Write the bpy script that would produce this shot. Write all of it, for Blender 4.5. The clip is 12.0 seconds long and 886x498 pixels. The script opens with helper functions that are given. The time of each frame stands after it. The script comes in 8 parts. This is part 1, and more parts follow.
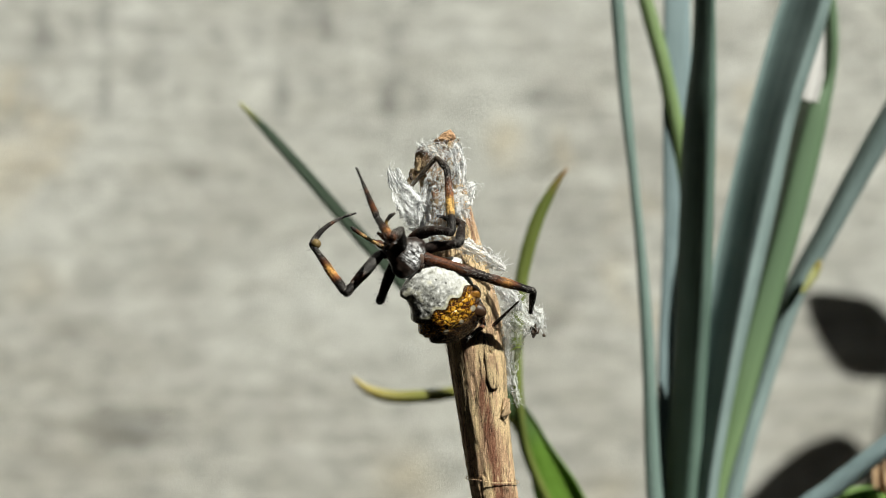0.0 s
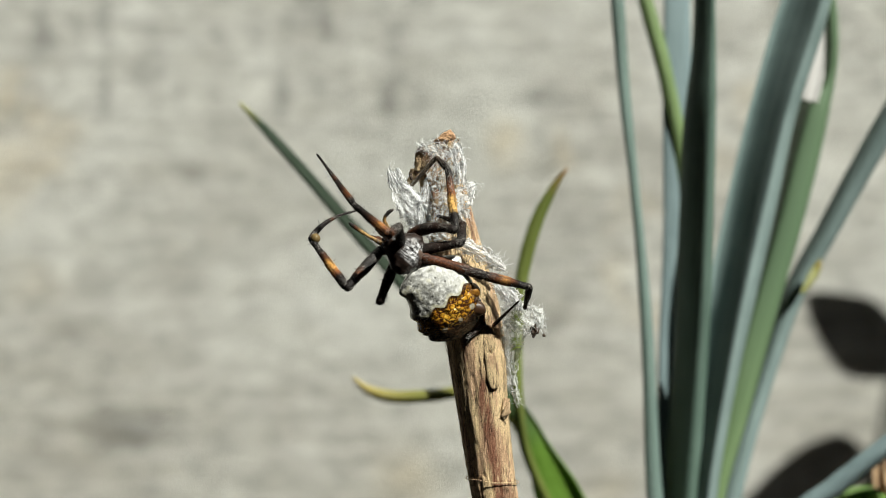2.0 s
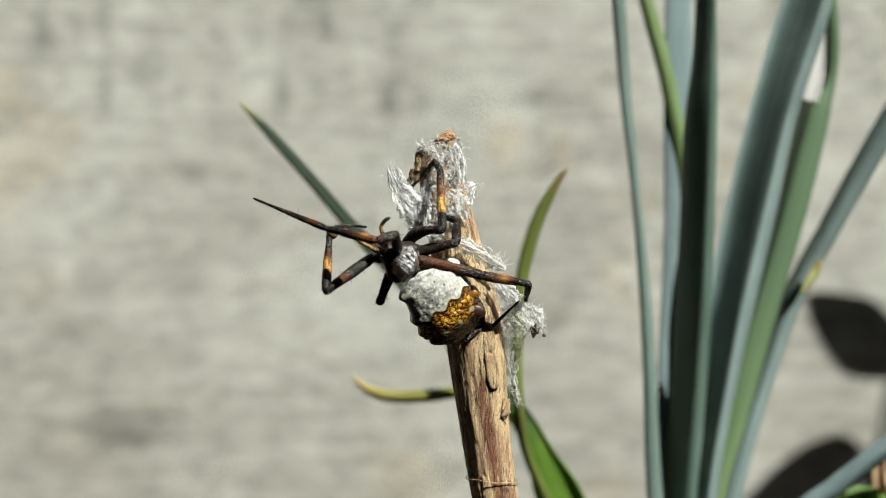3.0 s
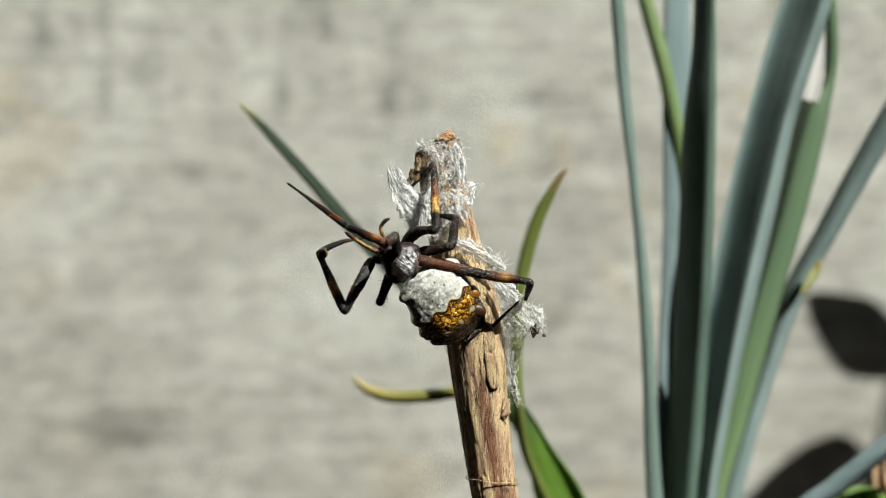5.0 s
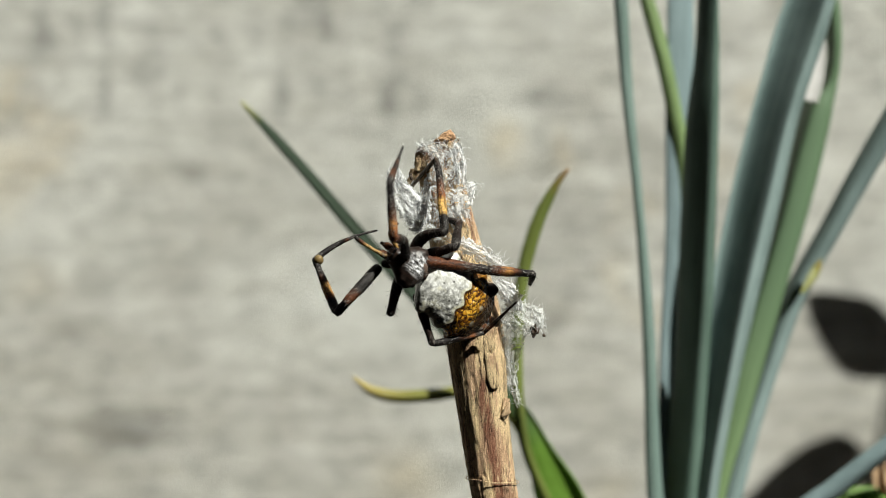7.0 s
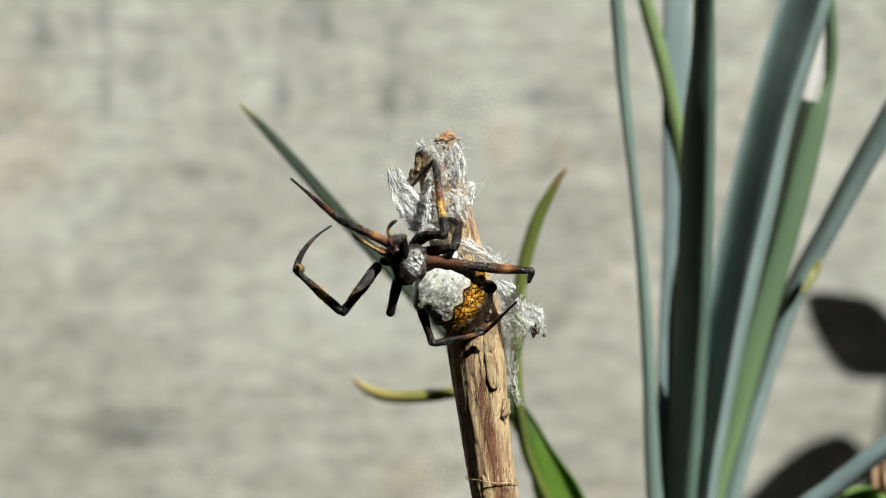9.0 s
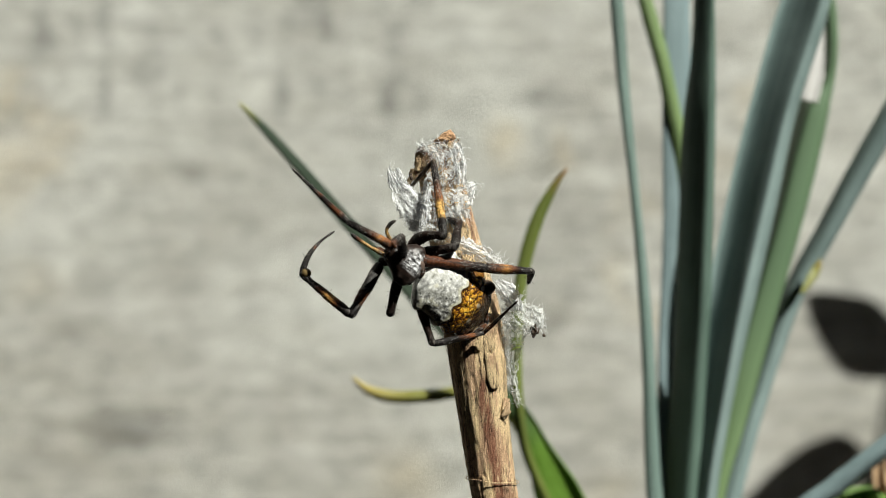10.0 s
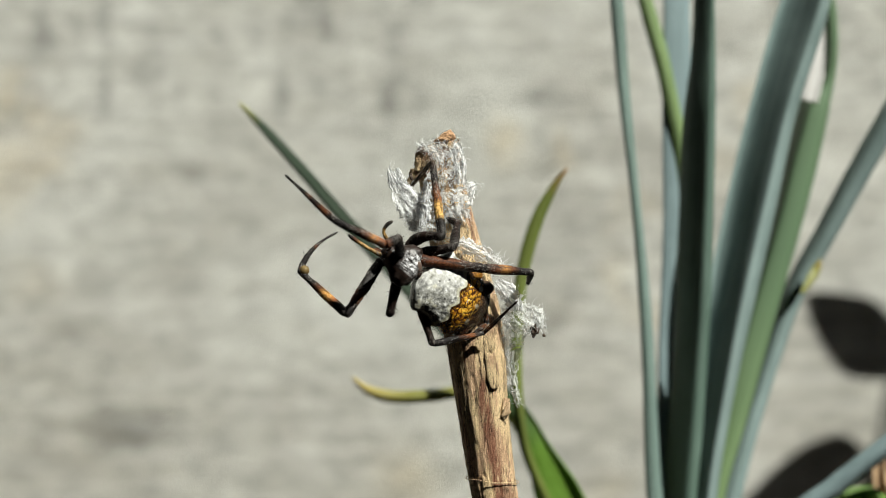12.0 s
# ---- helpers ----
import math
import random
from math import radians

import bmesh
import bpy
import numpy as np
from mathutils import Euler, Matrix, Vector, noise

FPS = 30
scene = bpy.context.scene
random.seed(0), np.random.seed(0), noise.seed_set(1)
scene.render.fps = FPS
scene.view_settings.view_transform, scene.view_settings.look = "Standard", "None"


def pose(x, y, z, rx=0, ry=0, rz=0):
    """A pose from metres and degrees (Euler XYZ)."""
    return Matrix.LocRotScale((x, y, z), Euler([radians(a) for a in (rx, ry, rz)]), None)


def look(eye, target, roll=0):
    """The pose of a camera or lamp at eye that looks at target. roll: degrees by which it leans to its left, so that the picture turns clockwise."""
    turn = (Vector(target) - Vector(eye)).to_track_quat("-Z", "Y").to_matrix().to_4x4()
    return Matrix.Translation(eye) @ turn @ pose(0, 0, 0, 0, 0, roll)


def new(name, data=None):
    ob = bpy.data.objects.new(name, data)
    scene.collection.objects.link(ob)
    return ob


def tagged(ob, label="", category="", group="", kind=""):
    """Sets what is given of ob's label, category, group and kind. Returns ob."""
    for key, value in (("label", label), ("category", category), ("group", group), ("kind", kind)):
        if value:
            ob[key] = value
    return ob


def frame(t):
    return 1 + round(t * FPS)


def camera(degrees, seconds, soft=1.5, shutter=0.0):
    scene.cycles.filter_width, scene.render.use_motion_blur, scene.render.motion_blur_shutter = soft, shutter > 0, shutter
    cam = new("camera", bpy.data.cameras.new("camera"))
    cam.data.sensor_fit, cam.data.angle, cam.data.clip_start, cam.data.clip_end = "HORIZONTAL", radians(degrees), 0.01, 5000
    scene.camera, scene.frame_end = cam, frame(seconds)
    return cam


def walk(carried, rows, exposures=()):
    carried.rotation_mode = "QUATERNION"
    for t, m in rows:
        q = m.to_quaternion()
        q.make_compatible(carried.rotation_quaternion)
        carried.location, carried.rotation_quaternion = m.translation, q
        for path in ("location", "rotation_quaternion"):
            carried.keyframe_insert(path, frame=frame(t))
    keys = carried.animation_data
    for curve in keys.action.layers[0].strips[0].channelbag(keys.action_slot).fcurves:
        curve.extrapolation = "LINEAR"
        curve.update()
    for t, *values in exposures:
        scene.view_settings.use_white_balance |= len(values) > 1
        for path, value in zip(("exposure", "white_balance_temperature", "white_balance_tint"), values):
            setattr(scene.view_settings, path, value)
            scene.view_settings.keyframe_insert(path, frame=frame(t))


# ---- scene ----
cam = camera(36, 12.0, soft=0.5, shutter=0.25)
cam.data.dof.use_dof = True
cam.data.dof.focus_distance = 0.1565
cam.data.dof.aperture_fstop = 17.5
still = pose(0, 0, 0.15, 90, 0, 0)
walk(cam, [(0, still), (12, still)], exposures=[(0, 0.57), (12, 0.57)])

# ---- light: clear sky and a high sun from the right, behind the camera ----
SUN_WAY = Vector((0.55, -0.48, 0.78)).normalized()
world = bpy.data.worlds.new("sky")
scene.world = world
world.use_nodes = True
sky = world.node_tree.nodes.new("ShaderNodeTexSky")
sky.sky_type = "NISHITA"
sky.sun_disc = False
sky.air_density, sky.dust_density = 0.3, 0.05
sky.sun_elevation = math.asin(SUN_WAY.z)
sky.sun_rotation = math.atan2(SUN_WAY.x, SUN_WAY.y)
world.node_tree.links.new(sky.outputs[0], world.node_tree.nodes["Background"].inputs[0])
world.node_tree.nodes["Background"].inputs[1].default_value = 0.05
sun_data = bpy.data.lights.new("sun", "SUN")
sun_data.energy, sun_data.angle, sun_data.color = 5.0, radians(0.53), (0.985, 0.98, 0.885)
sun = new("sun", sun_data)
sun.matrix_world = look(SUN_WAY * 5, (0, 0, 0))


# ---- materials ----
class Shade:
    """A node material with short ways to wire it."""

    def __init__(self, name, roughness=0.6, specular=0.5, metal=0.0):
        self.mat = bpy.data.materials.new(name)
        self.mat.use_nodes = True
        self.tree = self.mat.node_tree
        self.bsdf = self.tree.nodes["Principled BSDF"]
        self.bsdf.inputs["Roughness"].default_value = roughness
        self.bsdf.inputs["Specular IOR Level"].default_value = specular
        self.bsdf.inputs["Metallic"].default_value = metal

    def node(self, kind, **values):
        n = self.tree.nodes.new(kind)
        for key, value in values.items():
            n.inputs[key.replace("_", " ")].default_value = value
        return n

    def link(self, a, b):
        self.tree.links.new(a, b)

    def coords(self, which="Object", scale=(1, 1, 1), shift=(0, 0, 0)):
        tex = self.node("ShaderNodeTexCoord")
        m = self.node("ShaderNodeMapping", Scale=scale, Location=shift)
        self.link(tex.outputs[which], m.inputs["Vector"])
        return m.outputs[0]

    def noise(self, vector, scale, detail=4.0, rough=0.55, distort=0.0):
        n = self.node("ShaderNodeTexNoise", Scale=scale, Detail=detail, Roughness=rough, Distortion=distort)
        self.link(vector, n.inputs["Vector"])
        return n.outputs["Fac"]

    def voronoi(self, vector, scale, feature="F1", random_=1.0):
        n = self.node("ShaderNodeTexVoronoi", Scale=scale, Randomness=random_)
        n.feature = feature
        self.link(vector, n.inputs["Vector"])
        return n.outputs["Distance"]

    def ramp(self, fac, *stops):
        n = self.node("ShaderNodeValToRGB")
        e = n.color_ramp.elements
        while len(e) < len(stops):
            e.new(0.5)
        for slot, (p, c) in zip(e, stops):
            slot.position = p
            slot.color = (c, c, c, 1) if isinstance(c, (int, float)) else (*c, 1)
        self.link(fac, n.inputs[0])
        return n.outputs[0]

    def mix(self, fac, a, b, blend="MIX"):
        n = self.node("ShaderNodeMix")
        n.data_type = "RGBA"
        n.blend_type = blend
        for value, slot in ((fac, 0), (a, 6), (b, 7)):
            if isinstance(value, (int, float)):
                n.inputs[slot].default_value = value
            elif isinstance(value, tuple):
                n.inputs[slot].default_value = (*value, 1)
            else:
                self.link(value, n.inputs[slot])
        return n.outputs[2]

    def math(self, op, a, b=0.0):
        n = self.node("ShaderNodeMath")
        n.operation = op
        for i, value in enumerate((a, b)):
            if isinstance(value, (int, float)):
                n.inputs[i].default_value = value
            else:
                self.link(value, n.inputs[i])
        return n.outputs[0]

    def spots(self, vector, places, soft=0.35):
        """How far a place lies inside any of the oval marks (x, y, z, reach x, reach y, reach z, strength); reach 0 leaves that axis out."""
        total = 0.0
        for x, y, z, rx, ry, rz, strength in places:
            m = self.node("ShaderNodeMapping", Scale=[1 / r if r else 0.0 for r in (rx, ry, rz)])
            m.inputs["Location"].default_value = [-c / r if r else 0.0 for c, r in ((x, rx), (y, ry), (z, rz))]
            self.link(vector, m.inputs["Vector"])
            n = self.node("ShaderNodeVectorMath")
            n.operation = "LENGTH"
            self.link(m.outputs[0], n.inputs[0])
            fac = self.math("MULTIPLY", self.ramp(n.outputs["Value"], (soft, 1.0), (1.0, 0.0)), strength)
            total = self.math("MAXIMUM", fac, total)
        return total

    def colour(self, value):
        if isinstance(value, tuple):
            self.bsdf.inputs["Base Color"].default_value = (*value, 1)
        else:
            self.link(value, self.bsdf.inputs["Base Color"])
        return self

    def bump(self, height, strength, distance):
        n = self.node("ShaderNodeBump", Strength=strength, Distance=distance)
        self.link(height, n.inputs["Height"])
        self.link(n.outputs[0], self.bsdf.inputs["Normal"])
        return self

    def through_light(self, share, colour):
        """Lets some light through a thin sheet."""
        t = self.node("ShaderNodeBsdfTranslucent")
        if isinstance(colour, tuple):
            t.inputs[0].default_value = (*colour, 1)
        else:
            self.link(colour, t.inputs[0])
        m = self.node("ShaderNodeMixShader")
        m.inputs[0].default_value = share
        self.link(self.bsdf.outputs[0], m.inputs[1])
        self.link(t.outputs[0], m.inputs[2])
        self.link(m.outputs[0], self.tree.nodes["Material Output"].inputs["Surface"])
        return self


# weather marks on the garden wall: x, y, z, reach in x, y, z, strength
WALL_STAINS = ((-0.148, 0, 0.2321, 0.0037, 0, 0.0135, 0.58),
             (-0.1241, 0, 0.231, 0.0026, 0, 0.0186, 0.58),
             (-0.1241, 0, 0.2082, 0.0023, 0, 0.0166, 0.69),
             (-0.1107, 0, 0.2186, 0.003, 0, 0.007, 0.46),
             (-0.0966, 0, 0.2072, 0.003, 0, 0.0091, 0.58),
             (-0.0816, 0, 0.229, 0.003, 0, 0.0046, 0.63),
             (-0.0682, 0, 0.229, 0.004, 0, 0.0099, 0.46),
             (-0.0589, 0, 0.2103, 0.0037, 0, 0.0186, 0.58),
             (-0.0433, 0, 0.2331, 0.004, 0, 0.0145, 0.63),
             (-0.0195, 0, 0.203, 0.0043, 0, 0.0155, 0.63),
             (-0.0102, 0, 0.2414, 0.005, 0, 0.0041, 0.85),
             (-0.0174, 0, 0.229, 0.003, 0, 0.0104, 0.46),
             (-0.1127, 0, 0.0835, 0.023, 0, 0.012, 0.8),
             (-0.1075, 0, 0.0619, 0.0056, 0, 0.0037, 0.75),
             (-0.0899, 0, 0.0704, 0.003, 0, 0.0066, 0.46),
             (0.0354, 0, 0.2057, 0.0124, 0, 0.0033, 0.69),
             (0.0448, 0, 0.2045, 0.005, 0, 0.0029, 0.58),
             (0.0991, 0, 0.1581, 0.0026, 0, 0.0041, 0.69),
             (0.1598, 0, 0.2103, 0.003, 0, 0.0046, 0.58),
             (-0.0806, 0, 0.0787, 0.0099, 0, 0.0041, 0.4),
             (-0.0941, 0, 0.1792, 0.0099, 0, 0.0062, 0.23),
             (-0.0464, 0, 0.2093, 0.0026, 0, 0.0083, 0.46),
             (-0.0319, 0, 0.1968, 0.0066, 0, 0.0033, 0.4),
             (0.0448, 0, 0.1668, 0.0099, 0, 0.0021, 0.4),
             (-0.15, 0, 0.0715, 0.0083, 0, 0.0062, 0.26))
WALL_OCHRE = ((0.022, 0, 0.1896, 0.0093, 0, 0.0155, 0.6),
             (0.0437, 0, 0.1854, 0.0054, 0, 0.0104, 0.55),
             (-0.1608, 0, 0.2072, 0.0066, 0, 0.0155, 0.6),
             (-0.148, 0, 0.1834, 0.0124, 0, 0.0093, 0.35),
             (-0.0133, 0, 0.0652, 0.0166, 0, 0.0155, 0.45),
             (0.0613, 0, 0.0611, 0.0145, 0, 0.0104, 0.3),
             (-0.15, 0, 0.1378, 0.0145, 0, 0.0124, 0.25))
# the first two are broad ovals of paler tone high on the wall
WALL_PALE = ((0.03, 0, 0.232, 0.055, 0, 0.03, 0.35),
             (0.15, 0, 0.205, 0.04, 0, 0.045, 0.45),
             (-0.1127, 0, 0.2352, 0.0083, 0, 0.0083, 0.6),
             (-0.0671, 0, 0.2186, 0.0124, 0, 0.0145, 0.6),
             (-0.034, 0, 0.231, 0.0104, 0, 0.0083, 0.72),
             (-0.0941, 0, 0.2248, 0.0083, 0, 0.0104, 0.48),
             (-0.0257, 0, 0.2186, 0.0104, 0, 0.0083, 0.48),
             (0.0157, 0, 0.229, 0.0124, 0, 0.0104, 0.6),
             (0.0448, 0, 0.229, 0.0104, 0, 0.0166, 0.6),
             (0.0157, 0, 0.173, 0.0124, 0, 0.0083, 0.42),
             (0.1484, 0, 0.2207, 0.0124, 0, 0.0124, 0.6),
             (-0.063, 0, 0.1295, 0.0166, 0, 0.0104, 0.36),
             (-0.0464, 0, 0.0756, 0.0166, 0, 0.0104, 0.42),
             (0.0489, 0, 0.1088, 0.0166, 0, 0.0124, 0.36),
             (-0.1438, 0, 0.2103, 0.0124, 0, 0.0083, 0.3))


# broad ovals of darker, browner tone low on the wall
WALL_LOW_TONE = ((-0.13, 0, 0.075, 0.085, 0, 0.05, 0.9),
             (-0.03, 0, 0.068, 0.055, 0, 0.035, 0.5),
             (0.05, 0, 0.09, 0.05, 0, 0.05, 0.55),
             (0.135, 0, 0.08, 0.055, 0, 0.04, 0.7))


def concrete():
    s = Shade("weathered_concrete", 0.92, 0.15)
    v = s.coords()
    big = s.noise(v, 14.0, 6.0, 0.66)
    base = s.ramp(big, (0.33, (0.42, 0.41, 0.37)), (0.5, (0.54, 0.54, 0.497)), (0.68, (0.64, 0.645, 0.605)))
    band = s.noise(s.coords(scale=(0.3, 1, 1)), 92.0, 5.0, 0.65, 0.5)
    base = s.mix(s.ramp(band, (0.52, 0.0), (0.68, 0.55)), base, (0.38, 0.37, 0.32))
    pale = s.noise(s.coords(scale=(0.5, 1, 1), shift=(0.7, 0, 0.3)), 74.0, 5.0, 0.65)
    base = s.mix(s.ramp(pale, (0.53, 0.0), (0.66, 0.75)), base, (0.72, 0.725, 0.67))
    height = s.node("ShaderNodeSeparateXYZ")
    s.link(v, height.inputs[0])
    upper = s.ramp(s.math("MULTIPLY", height.outputs[2], 2.0), (0.30, 0.12), (0.5, 1.0))
    streak = s.noise(s.coords(scale=(1, 1, 0.25)), 64.0, 4.0, 0.65, 0.6)
    base = s.mix(s.math("MULTIPLY", s.ramp(streak, (0.55, 0.0), (0.68, 0.5)), upper), base, (0.25, 0.25, 0.235))
    ochre = s.noise(s.coords(shift=(0.31, 0, 0.12)), 17.0, 3.0, 0.55)
    base = s.mix(s.ramp(ochre, (0.60, 0.0), (0.74, 0.5)), base, (0.62, 0.50, 0.30))
    jitter = s.node("ShaderNodeTexNoise", Scale=90.0, Detail=6.0, Roughness=0.65)
    s.link(v, jitter.inputs["Vector"])
    shift = s.node("ShaderNodeVectorMath")
    shift.operation = "MULTIPLY_ADD"
    s.link(jitter.outputs["Color"], shift.inputs[0])
    shift.inputs[1].default_value = (0.016, 0.0, 0.016)
    s.link(v, shift.inputs[2])
    place = s.node("ShaderNodeVectorMath")
    place.operation = "ADD"
    s.link(shift.outputs[0], place.inputs[0])
    place.inputs[1].default_value = (-0.008, 0.0, -0.008)
    w = place.outputs[0]
    stains = s.spots(w, WALL_STAINS, 0.1)
    base = s.mix(s.spots(w, WALL_PALE, 0.0), base, (0.74, 0.745, 0.70))
    base = s.mix(s.spots(w, WALL_LOW_TONE, 0.0), base, (0.40, 0.385, 0.335))
    base = s.mix(s.spots(w, WALL_OCHRE, 0.0), base, (0.62, 0.53, 0.36))
    base = s.mix(stains, base, (0.13, 0.13, 0.12))
    mid = s.noise(s.coords(scale=(0.4, 1, 1)), 230.0, 5.0, 0.75)
    base = s.mix(0.66, base, s.ramp(mid, (0.32, 0.32), (0.58, 1.13)), "MULTIPLY")
    pits = s.voronoi(v, 110.0)
    base = s.mix(s.ramp(pits, (0.06, 0.75), (0.2, 0.0)), base, (0.24, 0.235, 0.21))
    lines = s.noise(s.coords(scale=(0.1, 1, 1), shift=(0.2, 0, 0.5)), 240.0, 4.0, 0.7, 0.3)
    base = s.mix(s.ramp(lines, (0.50, 0.0), (0.62, 0.4)), base, (0.76, 0.76, 0.72))
    base = s.mix(s.ramp(lines, (0.36, 0.3), (0.46, 0.0)), base, (0.36, 0.35, 0.31))
    fine = s.noise(v, 600.0, 4.0, 0.7)
    return s.colour(base).bump(s.math("ADD", fine, mid), 0.6, 0.002).mat


def soil():
    s = Shade("damp_garden_soil", 0.95, 0.15)
    v = s.coords()
    n = s.noise(v, 38.0, 8.0, 0.65)
    c = s.ramp(n, (0.3, (0.012, 0.010, 0.008)), (0.55, (0.024, 0.020, 0.016)), (0.8, (0.055, 0.046, 0.036)))
    return s.colour(c).bump(n, 0.8, 0.02).mat


def leaf_skin(name, dark, light, clear=0.0, *dry):
    """Waxy leaf with veins along its length (U across, V along); dry: where along it other tones set in."""
    s = Shade(name, 0.42, 0.45)
    veins = s.noise(s.coords("UV", (46, 1.2, 1)), 1.0, 2.0, 0.6)
    bloom = s.noise(s.coords("UV", (2.0, 9, 1)), 1.0, 4.0, 0.6)
    c = s.mix(s.ramp(veins, (0.38, 0.0), (0.62, 1.0)), dark, light)
    c = s.mix(s.ramp(bloom, (0.4, 0.0), (0.75, 0.5)), c, tuple(min(1, x * 1.5 + 0.02) for x in light))
    for start, end, tone in dry:
        tip = s.node("ShaderNodeSeparateXYZ")
        s.link(s.coords("UV"), tip.inputs[0])
        c = s.mix(s.ramp(tip.outputs[1], (start, 0.0), (end, 1.0)), c, tone)
    s.colour(c).bump(veins, 0.25, 0.0004)
    if clear:
        s.through_light(clear, c)
    return s.mat


# bare reddish stripe down the dead stem: x, y, z from its foot, reach, strength
STRIPE_FOOT = Vector((38.67, 162, -5.02))
BARE_STRIPE = [(*((Vector(p) - STRIPE_FOOT) / 1000), 0.0008, 0.003, 0.0042, 1.0) for p in ((4.63, 159.5, 132.88), (5.16, 159.5, 129.9), (5.68, 159.5, 126.93), (6.21, 159.5, 123.96), (6.61, 159.5, 120.98))]


def bark(name="dry_stem_bark", tone=1.6, warm=1.09, stripe=()):
    """Weathered thin bark: tan fibres, greyish bloom, reddish bare strips, dark flecks."""
    s = Shade(name, 0.82, 0.2)
    v = s.coords()
    grain = s.noise(s.coords(scale=(1, 1, 0.10)), 2400.0, 6.0, 0.75, 0.6)
    strip = s.noise(s.coords(scale=(1, 1, 0.07), shift=(0.0016, 0, 0)), 640.0, 3.0, 0.6, 0.3)
    pale = s.noise(s.coords(scale=(1, 1, 0.28), shift=(0.4, 0, 0)), 480.0, 6.0, 0.65)
    fine = s.noise(v, 5200.0, 4.0, 0.8)
    fleck = s.noise(s.coords(scale=(1, 1, 0.4)), 1700.0, 6.0, 0.8, 0.4)
    peel = s.noise(s.coords(scale=(1, 1, 0.14), shift=(0.9, 0, 0)), 420.0, 5.0, 0.65)
    rim = s.math("ABSOLUTE", s.math("SUBTRACT", peel, 0.54))
    c = s.ramp(grain, (0.22, (0.13 * tone, 0.085 * tone, 0.05 * tone)), (0.38, (0.30 * tone * warm, 0.21 * tone, 0.125 * tone)), (0.58, (0.42 * tone * warm, 0.31 * tone, 0.195 * tone)), (0.76, (0.54 * tone * warm, 0.43 * tone, 0.29 * tone)))
    c = s.mix(s.ramp(pale, (0.46, 0.0), (0.51, 0.85)), c, (0.53 * tone, 0.405 * tone, 0.235 * tone))
    c = s.mix(s.ramp(s.noise(s.coords(scale=(1, 1, 0.35), shift=(0.13, 0, 0)), 300.0, 6.0, 0.7), (0.53, 0.0), (0.57, 0.45)), c, (0.22, 0.14, 0.08))
    c = s.mix(s.ramp(strip, (0.58, 0.0), (0.62, 0.6)), c, s.ramp(grain, (0.35, (0.14, 0.055, 0.035)), (0.65, (0.33, 0.16, 0.105))))
    if stripe:
        worn = s.math("MULTIPLY", s.spots(s.coords(), stripe, 0.45), s.ramp(s.noise(s.coords(scale=(1, 1, 0.3)), 1500.0, 5.0, 0.7), (0.34, 0.25), (0.48, 1.0)))
        c = s.mix(worn, c, s.ramp(grain, (0.35, (0.15, 0.055, 0.035)), (0.65, (0.40, 0.20, 0.12))))
    c = s.mix(s.ramp(fleck, (0.575, 0.0), (0.63, 0.8)), c, (0.085, 0.05, 0.03))
    c = s.mix(s.ramp(rim, (0.003, 0.7), (0.010, 0.0)), c, (0.05, 0.032, 0.02))
    c = s.mix(0.6, c, s.ramp(fine, (0.34, 0.5), (0.58, 1.08)), "MULTIPLY")
    h = s.math("ADD", s.math("ADD", grain, fine), s.ramp(peel, (0.53, 0.0), (0.55, 1.0)))
    return s.colour(c).bump(h, 0.8, 0.0004).mat


def plain(name, a, b, scale, roughness=0.7, bump=0.4, depth=0.0003, specular=0.4):
    s = Shade(name, roughness, specular)
    n = s.noise(s.coords(), scale, 5.0, 0.65)
    return s.colour(s.ramp(n, (0.3, a), (0.7, b))).bump(n, bump, depth).mat


def tinted(name, roughness, scale, specular=0.45, strength=0.45):
    """Colour from the mesh's own bands, streaked along the limb and dusted with pale down."""
    s = Shade(name, roughness, specular)
    a = s.node("ShaderNodeAttribute")
    a.attribute_name = "tint"
    n = s.noise(s.coords(), scale, 4.0, 0.7)
    streak = s.noise(s.coords(scale=(1, 1, 0.12)), 3600.0, 4.0, 0.7, 0.3)
    down = s.noise(s.coords(scale=(1, 1, 0.35), shift=(0.2, 0, 0)), 8000.0, 2.0, 0.8)
    patch = s.noise(s.coords(shift=(0.5, 0, 0)), 700.0, 3.0, 0.6)
    c = s.mix(0.85, a.outputs["Color"], s.ramp(n, (0.38, 0.25), (0.60, 1.2)), "MULTIPLY")
    c = s.mix(s.ramp(streak, (0.40, 0.7), (0.50, 0.0)), c, (0.008, 0.006, 0.005))
    c = s.mix(s.math("MULTIPLY", s.ramp(down, (0.54, 0.0), (0.59, 0.6)), s.ramp(patch, (0.46, 0.0), (0.58, 1.0))), c, (0.27, 0.25, 0.225))
    return s.colour(c).bump(s.math("ADD", n, streak), strength, 0.00015).mat


